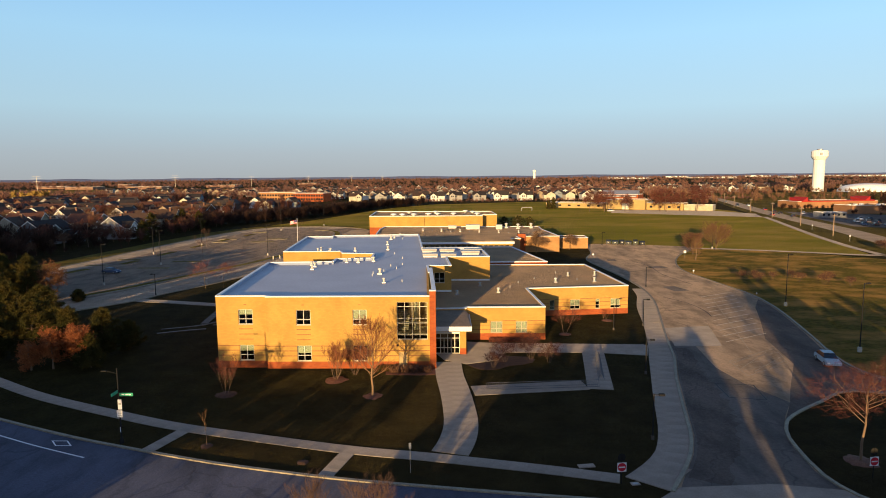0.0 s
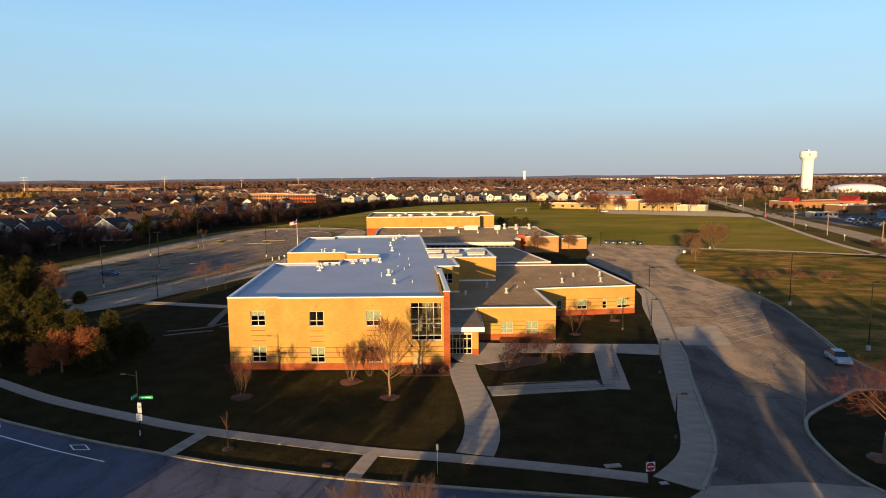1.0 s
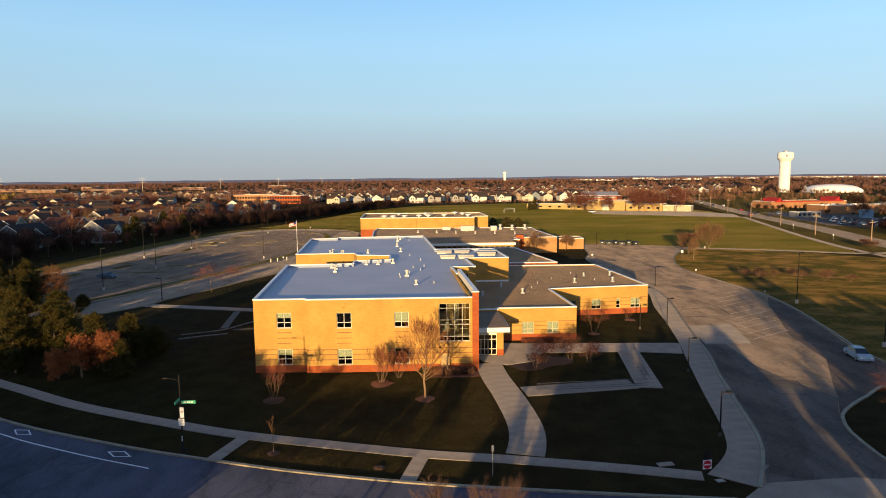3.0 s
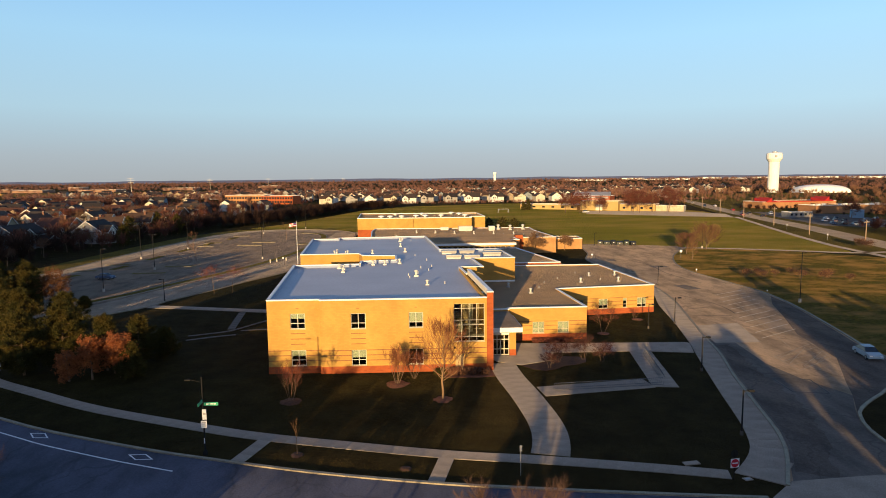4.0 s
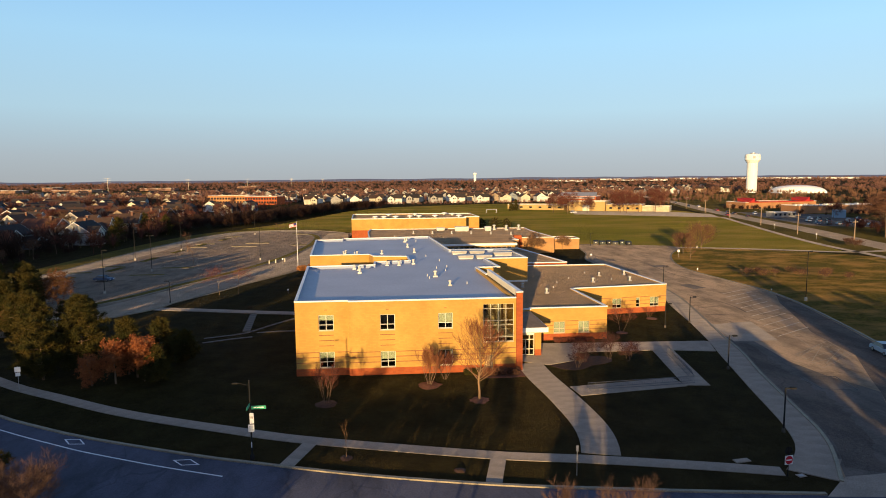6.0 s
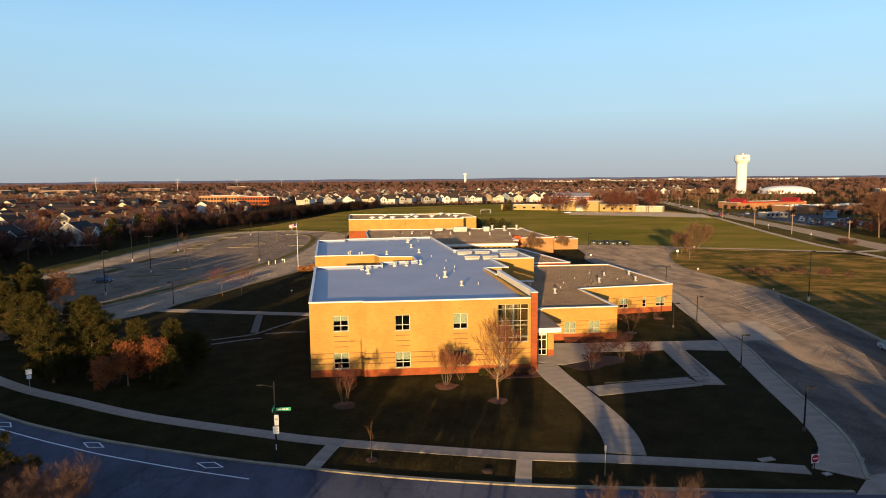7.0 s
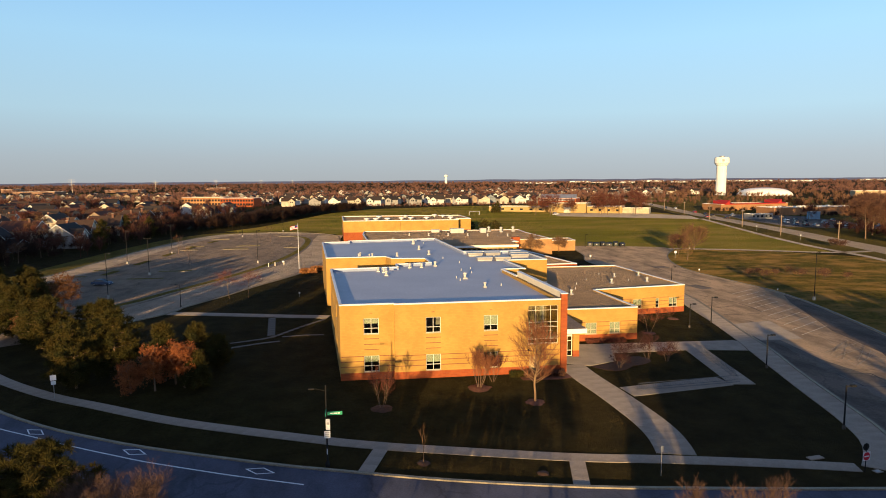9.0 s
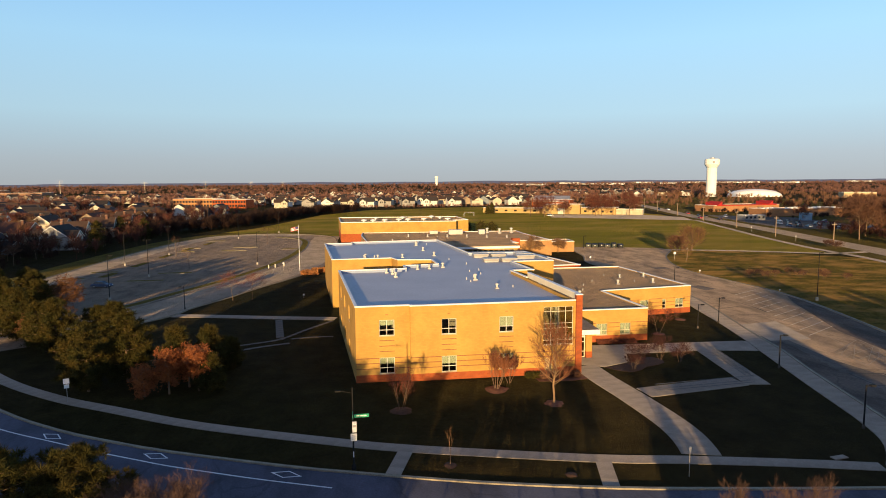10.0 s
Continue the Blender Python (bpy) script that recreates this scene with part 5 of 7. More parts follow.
def mulch_ring(x, y, r, seed, m="ringmulch"):
    rng = random.Random(seed)
    n = 22
    rad = [r * rng.uniform(0.86, 1.12) for _ in range(n)]
    prof = Geo()
    vs = [(0, 0, 0.14)]
    for k, z in ((0.55, 0.11), (1.0, 0.0)):
        vs += [(math.cos(6.283 * i / n) * rad[i] * k, math.sin(6.283 * i / n) * rad[i] * k, z + rng.uniform(0, 0.02) * (k < 1)) for i in range(n)]
    fs = [(0, 1 + i, 1 + (i + 1) % n) for i in range(n)] + [(1 + i, 1 + n + i, 1 + n + (i + 1) % n, 1 + (i + 1) % n) for i in range(n)]
    prof.add(vs, fs)
    ob = part("mulch_ring", prof, M[m], at=(x, y, 0.004))
    tagged(ob, "low ring of reddish bark mulch round a tree", "mulch bed", group="mulch rings")


M["darktwig"] = mat("dark_red_twigs", (0.065, 0.022, 0.016), (0.045, 0.016, 0.012), fine=5)
# standing blades on the front lawn that catch the low sun
def along(line, x):
    for (x0, y0), (x1, y1) in zip(line, line[1:]):
        if x0 <= x <= x1:
            return y0 + (y1 - y0) * (x - x0) / (x1 - x0)
    return line[-1][1]


rng = random.Random(909)
g = Geo()
for _ in range(210000):
    x, y = rng.uniform(-36, 0.5), rng.uniform(-29, -1)
    w, k = along(WALK, x), along(NEAR_KERB, x)
    if abs(y - w) < 1.0 or y < k + 0.5 or (y < w and (abs(x + 24.9) < 1.3 or abs(x + 7.7) < 1.3)):
        continue
    if noise.noise(Vector((x * 0.35, y * 0.5, 3))) < rng.uniform(-0.9, 0.3):
        continue
    a, h, b = rng.uniform(0, 6.283), rng.uniform(0.025, 0.05), rng.uniform(0.004, 0.008)
    u, v = math.cos(a), math.sin(a)
    lx, ly = rng.gauss(0, 0.015), rng.gauss(0, 0.015)
    g.add([(x - u * b, y - v * b, 0), (x + u * b, y + v * b, 0), (x + lx, y + ly, h)], [(0, 1, 2)])
tagged(part("lawn_grass", g, mat("dormant_grass_blades", (0.14, 0.098, 0.036), (0.10, 0.08, 0.028), scale=0.3, fine=4, speck=0.3, spec=0.05)), "short dormant tan grass blades on the front lawn", "grass", kind="stuff")
# before the front
oval_tree(-6.8, -10.1, 8.1, 3, "tall bare young tree with a pale trunk on the front lawn", "frontbud", width=0.29, clear=0.24, boughs=36, r=0.15, thin=0.012, kids=(0, 6, 7))
mulch_ring(-6.8, -10.1, 1.1, 1)
bare_tree(-12.0, -4.6, 5.1, 5, "bare many-stemmed shrub tree before the brick front", "frontbud", stems=7, spread=0.42, lift=1.2, trunk=0.1, r=0.1, kids=(0, 6, 7, 7))
mulch_ring(-12.0, -4.6, 1.4, 2)
bare_tree(-10.0, -2.6, 3.6, 6, "dark red bare shrub tree before the brick front", "redbud", stems=5, spread=0.5, lift=1.0, trunk=0.1, r=0.08, kids=(0, 6, 7, 7))
bare_tree(-4.0, -1.6, 4.8, 8, "small bare ornamental tree beside the brick front", "twig", spread=0.7, trunk=0.3, r=0.09, kids=(0, 5, 5, 6))
bare_tree(-23.6, -9.6, 4.9, 9, "upright bare red-twigged tree in the shaded front lawn", "redbud", stems=5, spread=0.42, lift=1.2, trunk=0.1, r=0.05, kids=(0, 5, 5, 6), thin=0.009)
mulch_ring(-23.6, -9.6, 1.2, 3, "mulch")
bare_tree(-20.4, -23.1, 3.6, 11, "staked bare sapling on the grass by the pavement", "palebud", spread=0.35, lift=1.4, trunk=0.35, r=0.035, kids=(0, 3, 4))
mulch_ring(-20.4, -23.1, 0.6, 4, "mulch")
mulch_ring(-10.7, -26.4, 0.5, 5, "mulch")
for x, y, h, s in ((9.0, 2.6, 3.4, 21), (12.6, 3.4, 4.0, 22), (7.4, 0.3, 2.2, 23), (14.8, 2.2, 3.2, 26)):
    bare_tree(x, y, h, s, "small bare red-twigged ornamental tree in the entrance bed", "darktwig", stems=5, spread=0.9, trunk=0.1, r=0.05, kids=(0, 6, 6, 7))
bare_tree(19.4, 17.0, 4.4, 24, "small bare red-twigged tree beside the wing", "redbud", stems=2, spread=0.8, trunk=0.2, r=0.08, kids=(0, 6, 7, 8))
mulch_ring(19.4, 17.0, 0.9, 6)
mulch_ring(28.0, 26.0, 1.0, 7)
bare_tree(27.8, 26.6, 1.6, 25, "low bare shrub before the wing", "redbud", stems=5, spread=0.8, trunk=0.1, r=0.05, kids=(0, 4, 5))
# on the drive island and the field edge
bare_tree(37.2, -26.0, 9.8, 31, "broad bare tree with reddish twigs on the drive island", "redbud", spread=0.85, lift=0.5, trunk=0.24, r=0.14, kids=(0, 7, 7, 7, 11), thin=0.008)
mulch_ring(37.2, -26.0, 1.3, 8)
oval_tree(86.0, 123.0, 6.8, 33, "broad bare tree with pale buds at the field edge", "palebud", "bark", width=0.7, clear=0.14, boughs=44, r=0.18, rise=0.5, thin=0.022, kids=(0, 7, 8))
oval_tree(74.5, 112.0, 5.6, 32, "bare tree with reddish twigs at the field edge", "twig", "bark", width=0.55, clear=0.16, boughs=38, r=0.14, rise=0.6, thin=0.022, kids=(0, 7, 8))
oval_tree(70.3, 98.5, 5.6, 34, "slender bare tree beside the drive bend", "palebud", "bark", width=0.3, boughs=24, r=0.11, thin=0.022)
SHRUBS = [bare_tree(x, y, 2.5, 40 + i, "low red-twigged bare shrub on the field", "twig", stems=6, spread=0.95, trunk=0.1, r=0.05, kids=(0, 6, 6, 6), group="field shrubs", name="bare_shrub") for i, (x, y) in enumerate(((68.5, 66), (80, 63)))]
for i, (x, y) in enumerate(((72.5, 68.5), (71, 63.5), (83.5, 59.5), (81, 68), (88, 57.5), (86.5, 63), (75.5, 66))):
    copy_thing(SHRUBS[i % 2], pose(x, y, 0, 0, 0, 67 * i) @ Matrix.Scale(0.85 + 0.1 * (i % 3), 4))
for i, (x, y, k) in enumerate(((138, 122, 1.1), (139.5, 125, 1.2), (141, 128, 1.0), (137, 118.5, 1.0), (140.5, 121, 1.1))):
    copy_thing(SHRUBS[i % 2], pose(x, y, 0, 0, 0, 40 * i) @ Matrix.Scale(k, 4))
# by the rear wings
bare_tree(27.5, 116.5, 7.5, 51, "round bare tree before the rear wing", "palebud", spread=1.25, lift=0.25, trunk=0.14, r=0.16, kids=(0, 7, 7, 7, 11), thin=0.022)
bare_tree(39.5, 126, 5.5, 52, "bare tree before the low service block", "palebud", spread=1.25, lift=0.25, trunk=0.14, r=0.13, kids=(0, 7, 7, 7, 11), thin=0.022)
for i, (x, y, h) in enumerate(((31, 213, 5.4), (37, 216, 4.8), (25, 216, 5.0))):
    pine(x, y, h, 60 + i, "low dark evergreen beside the gymnasium", rad=0.6, group="evergreens by the gymnasium", blades=12, tuft=0.6, wide=0.12, step=0.7)
M["brightred"] = mat("bright_red_twigs", (0.17, 0.052, 0.035), (0.12, 0.04, 0.027), fine=5)
# west lawn
for i, (x, y, h, w) in enumerate(((-56.3, 5.6, 9.0, 0.36), (-59.6, 2.4, 8.4, 0.34), (-60.4, 14.1, 8.6, 0.34), (-49.8, 3.6, 7.4, 0.34), (-46.8, 6.2, 6.6, 0.32), (-45.2, 0.5, 4.4, 0.42), (-44.6, 9.0, 4.2, 0.4), (-71, 20.7, 8.3, 0.36), (-75, 24, 7.2, 0.36), (-80, 30, 8.2, 0.36), (-67, 25, 6.0, 0.4), (-86.4, 48.5, 8.8, 0.36), (-92.5, 47, 9.6, 0.36), (-96, 43, 9.2, 0.36), (-88, 41, 8.4, 0.36), (-99, 50, 8.4, 0.36), (-103, 46, 8.8, 0.36), (-73.5, 44, 2.2, 0.6), (-108, 50, 8.8, 0.36), (-84, 36, 7.4, 0.36), (-90, 53, 8.6, 0.4), (-94.5, 52, 8.8, 0.4), (-100.5, 44, 9.0, 0.4), (-105.5, 53, 9.2, 0.4), (-84, 44, 7.6, 0.4), (-113, 46, 9.4, 0.4))):
    pine(x, y, h, 70 + i, rad=0.92 * w)
leaf_tree(-49.9, 0.0, 6.5, 1, "small tree holding rust-orange dry leaves beside the pines", wide=0.34, low=0.04)
leaf_tree(-46.7, 0.6, 6.8, 2, "small tree holding rust-orange dry leaves beside the pines", wide=0.34, low=0.03)
leaf_tree(-48.2, 2.2, 6.6, 5, "small tree holding rust-orange dry leaves beside the pines", wide=0.36, low=0.04)
leaf_tree(-80.3, 46.1, 9.6, 3, "tall tree with brown dry leaves among the pines", "brownleaf", wide=0.42)
leaf_tree(-77.5, 27.5, 5.5, 6, "tree with rust dry leaves beside the pines", "brownleaf")
leaf_tree(-52.4, -0.6, 4.8, 4, "low shrub tree with rust dry leaves before the pines", wide=0.5, low=0.1)
for x, y, s in ((-53.4, 58, 91), (-49.6, 58.5, 92)):
    bare_tree(x, y, 6.5, s, "small bare red-twigged tree beside the access road", "brightred", spread=0.95, lift=0.3, trunk=0.16, r=0.06, kids=(0, 7, 8, 8), thin=0.014)
for x, y, s in ((-74.5, 108, 93), (-87, 142, 94), (-62, 176, 95)):
    bare_tree(x, y, 7.5, s, "bare young tree on a parking island", "twig", spread=0.6, r=0.1, kids=(0, 5, 5, 5))
# across the street, near the camera's way
pine(-45.6, -34.0, 8.4, 101, "broad dark pine across the street", rad=0.5, blades=105, tuft=0.4, wide=0.06, step=0.38)
pine(-49.4, -35.6, 9.0, 102, "broad dark pine across the street", rad=0.5, blades=105, tuft=0.4, wide=0.06, step=0.38)
for x, y, h, s in ((-42.0, -36.0, 7.3, 103), (-39.6, -37.4, 7.7, 105)):
    bare_tree(x, y, h, s, "bare tree with brownish fine twigs across the street", "greytwig", spread=0.62, lift=0.6, stems=3, lean=0.06, r=0.12, trunk=0.12, thin=0.006, kids=(0, 7, 8, 8, 8))
bare_tree(-4.0, -43.0, 7.7, 104, "bare tree with brownish fine twigs across the street", "greytwig", spread=0.5, lift=0.8, stems=2, lean=0.2, r=0.12, trunk=0.15, thin=0.006, kids=(0, 7, 7, 8, 8))
# low hedge and clipped shrubs by the front
def shrub(x, y, sx, sy, h, seed, m="twig", label="low brown dormant hedge by the brick wall"):
    rng = random.Random(seed)
    g = Geo()
    for _ in range(int(90 * sx * sy) + 60):
        needles(g, (rng.uniform(-sx, sx) / 2, rng.uniform(-sy, sy) / 2, rng.uniform(0.05, h * 0.7)), h * 0.45, 4, rng, 0.8)
    ob = part("shrub", g, M[m], at=(x, y, 0))
    tagged(ob, label, "shrub", group="low shrubs")


shrub(-3.2, -1.4, 5.0, 1.2, 0.8, 1)
shrub(-6.2, -1.0, 2.4, 1.0, 0.7, 2, "pine", "low dark evergreen hedge by the brick wall")
shrub(10.5, 12.7, 6.0, 0.9, 0.6, 3, "redbud", "low reddish planting under the wing windows")
for x, y in ((-40.0, 92.0), (-37.6, 96.0)):
    shrub(x, y, 4.0, 1.6, 1.3, int(-x), "straw", "bright orange dry ornamental grasses")
bed = [(3.95, 1.5), (8.2, 3.1), (9.2, 5.4), (12.2, 4.9), (13.1, 3.8), (12.6, 2.3), (11.2, 1.4), (9.4, 0.9), (8.0, -0.4), (6.6, -0.9), (5.2, -0.2)]
tagged(part("planting_bed", Geo().prism(bed[::-1], 0, 0.03), M["mulch"]), "reddish bark mulch planting bed by the entrance", "planting bed", kind="structure")
bed2 = [(-6.5, -0.04), (-6.2, -2.6), (-2.0, -2.9), (0.7, -2.4), (0.7, -0.3)]
tagged(part("wall_bed", Geo().prism(bed2, 0, 0.03), M["ringmulch"]), "reddish bark mulch bed along the wall", "planting bed", kind="structure")

# Unseen small trees added to lay a soft shadow band on the lawn.
for i in range(5):
    oval_tree(-29.6 + 3.0 * i, -45 - 0.4 * (i % 2), 3.3, 430 + i, "unseen small round-headed bare tree that shades the front lawn", "twig", "bark", width=0.62, clear=0.58, boughs=26, r=0.07, rise=0.3, thin=0.02, group="street trees")
# unseen bare trees added behind the camera's way, whose shadows break up the evening light
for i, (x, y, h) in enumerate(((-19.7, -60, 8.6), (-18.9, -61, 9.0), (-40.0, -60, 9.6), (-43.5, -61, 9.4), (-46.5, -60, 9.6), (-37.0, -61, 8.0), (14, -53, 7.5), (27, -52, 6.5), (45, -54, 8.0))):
    bare_tree(x, y, h, 400 + i, "unseen bare tree across the street that casts shadow", "twig", spread=0.8, r=0.16, group="street trees", thin=0.03, kids=(0, 5, 6, 6, 6))

# ---- street furniture ----
M["footing"] = mat("stained_footing_concrete", (0.09, 0.075, 0.06), (0.06, 0.05, 0.042), fine=9)
M["palefooting"] = mat("pale_footing_concrete", (0.42, 0.38, 0.32), (0.34, 0.31, 0.26), fine=9)
def lamp_post(x, y, h, turn=0, heads=1, label="dark bronze parking lot lamp post with a shoebox head"):
    t = thing("lamp_post", label, "street lamp", (x, y, 0), turn, "lamp posts")
    if h > 6:
        part("footing", Geo().lathe([(0.28, 0), (0.28, 0.62), (0.22, 0.7)], 14), M["palefooting"], t, "round pale concrete footing")
    else:
        part("footing", Geo().lathe([(0.16, 0), (0.16, 0.26), (0.13, 0.4)], 12), M["footing"], t)
    part("pole", Geo().tube((0, 0, 0.4), (0, 0, h), 0.085, 0.06, 8), M["dark"], t)
    for k in range(heads):
        s = 1 if k == 0 else -1
        arm = part("arm", Geo().box(min(0, s * 0.5), max(0, s * 0.5), -0.03, 0.03, h - 0.14, h - 0.06), M["dark"], t)
        part("head", Geo().prism([(s * 0.72 - 0.26, -0.16), (s * 0.72 + 0.26, -0.16), (s * 0.72 + 0.26, 0.16), (s * 0.72 - 0.26, 0.16)], h - 0.16, h), M["dark"], arm)
    return t


for x, y, h, tn in ((20.9, -21.6, 4.4, 0), (26.0, -2.4, 4.4, 0), (33.0, 22.4, 4.4, 0), (44.0, 57.5, 4.4, 0), (-61.0, 50.5, 4.5, 170), (27.5, 19.5, 4.0, 0)):
    lamp_post(x, y, h, tn)
for x, y, h, n in ((-79.0, 62.5, 9.6, 1), (-81.4, 95.5, 9.8, 2), (-95.6, 120.2, 9.8, 1), (-90.1, 145.2, 9.8, 2), (-56.9, 115.5, 9.8, 1), (63.6, 37.2, 9.7, 1), (58.0, 7.0, 9.6, 1), (-78, 205, 9.8, 1), (-64, 232, 9.8, 1), (-106, 60, 9.8, 1), (86, 126, 6.5, 1), (53, 138, 4.5, 1)):
    lamp_post(x, y, h, 15, n)


def flat_mat(name, c, rough=0.5):
    return mat(name, c, tuple(v * 0.88 for v in c), rough=rough, speck=0.05, bump=0.0)


M["green"] = flat_mat("green_sign", (0.02, 0.28, 0.15))
M["signwhite"] = flat_mat("white_sign", (0.75, 0.75, 0.74))
M["signred"] = flat_mat("red_sign", (0.5, 0.015, 0.03))
M["grey"] = flat_mat("grey_sign_back", (0.35, 0.35, 0.35))
M["signback"] = mat("dull_sign_back", (0.025, 0.024, 0.022), rough=0.95, spec=0.02, speck=0.1)
M["black"] = flat_mat("black_plastic", (0.015, 0.015, 0.016))

# street name post with lamp arm, regulation plates
t = thing("street_sign", "tall dark post with green street name blades and white plates", "street sign", (-28.65, -22.5, 0))
part("pole", Geo().tube((0, 0, 0), (0, 0, 7.2), 0.08, 0.055, 8), M["dark"], t)
part("base", Geo().lathe([(0.2, 0), (0.2, 0.3), (0.12, 0.45)], 10), M["dark"], t)
b1 = part("blade", Geo().box(0.1, 1.35, -0.02, 0.02, 4.55, 4.85), M["green"], t, "green street name blade")
for i, (x0, x1) in enumerate(((0.3, 0.55), (0.6, 0.9), (0.95, 1.15))):
    part("letter_bar", Geo().box(x0, x1, -0.026, -0.021, 4.66, 4.75), M["signwhite"], b1)
b2 = part("blade", Geo().box(-0.02, 0.02, -1.2, -0.1, 4.88, 5.16), M["green"], t, "green street name blade")
for y0, y1 in ((-1.0, -0.75), (-0.7, -0.35)):
    part("letter_bar", Geo().box(-0.026, -0.021, y0, y1, 4.97, 5.06), M["signwhite"], b2)
p1 = part("plate", Geo().box(-0.06, 0.3, -0.12, -0.09, 3.3, 4.25), M["signwhite"], t, "white regulation plate")
part("letter_bar", Geo().box(0.0, 0.24, -0.126, -0.121, 3.75, 3.95), M["grey"], p1)
p2 = part("plate", Geo().box(-0.22, 0.3, -0.12, -0.09, 2.55, 3.2), M["signwhite"], t, "white regulation plate")
for z in (2.8, 2.98, 3.14):
    part("letter_bar", Geo().box(-0.14, 0.22, -0.126, -0.121, z - 0.1, z - 0.05), M["grey"], p2)
part("marker", Geo().box(-0.04, 0.04, -0.1, -0.09, 1.1, 1.6), M["signwhite"], t)
arm = part("lamp_arm", Geo().tube((0, 0, 6.7), (-1.0, 0, 6.95), 0.025, 0.02, 6), M["signback"], t)
part("lamp_head", Geo().prism([(-1.45, -0.1), (-0.95, -0.1), (-0.95, 0.1), (-1.45, 0.1)], 6.88, 6.99), M["signback"], arm)

t = thing("road_sign", "white square road sign plates on a thin post", "road sign", (-60.4, -1.2, 0), 22)
part("post", Geo().tube((0, 0, 0), (0, 0, 2.9), 0.035, n=6), M["steel"], t)
part("plate", Geo().box(-0.3, 0.3, -0.05, -0.03, 2.2, 2.8), M["signwhite"], t)
part("plate", Geo().box(-0.24, 0.24, -0.05, -0.03, 1.7, 2.12), M["signwhite"], t)


def no_entry(x, y, turn, h=2.5):
    t = thing("no_entry_sign", "square white sign with red disc on a dark post", "road sign", (x, y, 0), turn, "no entry signs")
    part("post", Geo().tube((0, 0, 0), (0, 0, h), 0.035, n=6), M["dark"], t)
    pl = part("plate", Geo().box(-0.38, 0.38, -0.06, -0.04, h - 1.45, h - 0.69), M["signwhite"], t)
    g = Geo()
    n = 24
    g.add([(0.35 * math.cos(6.2832 * i / n), -0.066, h - 1.07 + 0.35 * math.sin(6.2832 * i / n)) for i in range(n)] + [(0.35 * math.cos(6.2832 * i / n), -0.061, h - 1.07 + 0.35 * math.sin(6.2832 * i / n)) for i in range(n)],
          [tuple(range(n)), tuple(range(2 * n - 1, n - 1, -1))] + [(i, n + i, n + (i + 1) % n, (i + 1) % n) for i in range(n)])
    part("disc", g, M["signred"], pl)
    part("bar", Geo().box(-0.26, 0.26, -0.072, -0.067, h - 1.12, h - 1.02), M["signwhite"], pl)
    part("sign_back", Geo().tube((0, 0.03, h - 0.3), (0, 0.045, h - 0.3), 0.34, n=8), M["signback"], t, "dark back of an eight-sided sign")
    return t


no_entry(15.8, -30.0, 8)
no_entry(36.3, -28.9, 8)
t = thing("thin_marker_post", "thin pale roadside marker post with a small plate", "post", (-1.2, -28.2, 0))
part("post", Geo().tube((0, 0, 0), (0, 0, 2.6), 0.03, n=6), M["steel"], t)
part("plate", Geo().box(-0.1, 0.1, -0.05, -0.03, 2.1, 2.6), M["grey"], t)
t = thing("ramp_plate", "pale grey tactile plate at the pavement corner", "ground plate", (16.9, -30.1, 0.06), 10)
part("plate", Geo().box(-0.36, 0.36, -0.26, 0.26, 0, 0.03), M["concrete"], t)
part("panel", Geo().box(-0.2, 0.2, -0.12, 0.14, 0.031, 0.036), M["grey"], t)
t = thing("utility_box_lid", "flat pale concrete utility lid in the lawn", "utility lid", (13.65, -27.0, 0), 8)
part("lid", Geo().box(-0.7, 0.7, -0.3, 0.3, 0, 0.08), M["concrete"], t)


def post_sign(x, y, h, w, m="signwhite", turn=0):
    t = thing("small_post_sign", "small white sign on a short post beside the drive", "road sign", (x, y, 0), turn, "small post signs")
    part("post", Geo().tube((0, 0, 0), (0, 0, h), 0.03, n=6), M["steel"], t)
    part("plate", Geo().box(-w / 2, w / 2, -0.05, -0.03, h - w, h), M[m], t)


for x, y, h, w in ((68.8, 103, 2.3, 0.7), (61.2, 76, 0.8, 0.35), (63.4, 48.0, 0.45, 0.25), (-48, 103, 2.0, 0.4), (43.0, 106, 1.2, 0.5), (-39, 58, 1.0, 0.35)):
    post_sign(x, y, h, w)
for x, y in ((-52.4, 106), (-50.8, 107.5), (-48.6, 110)):
    t = thing("bollard", "short cream bollard by the access road", "bollard", (x, y, 0), group="bollards")
    part("post", Geo().lathe([(0.14, 0), (0.14, 1.0), (0.06, 1.12)], 10), M["cream"], t)

# flag
t = thing("flagpole", "tall white flagpole with a striped flag hanging in the breeze", "flagpole", (-43.3, 100.2, 0))
part("pole", Geo().tube((0, 0, 0), (0, 0, 12.4), 0.09, 0.045, 8), M["signwhite"], t)
part("finial", Geo().lathe([(0.02, 12.4), (0.12, 12.5), (0.12, 12.6), (0.02, 12.7)], 8), M["steel"], t)
fl = part("flag", Geo().box(-0.02, 0.02, -0.01, 0.01, 11.1, 12.2), M["signwhite"], t, "red and white striped flag with a blue corner")
M["flagblue"] = flat_mat("flag_blue", (0.02, 0.03, 0.14), 0.8)
M["flagred"] = flat_mat("flag_red", (0.42, 0.02, 0.03), 0.8)
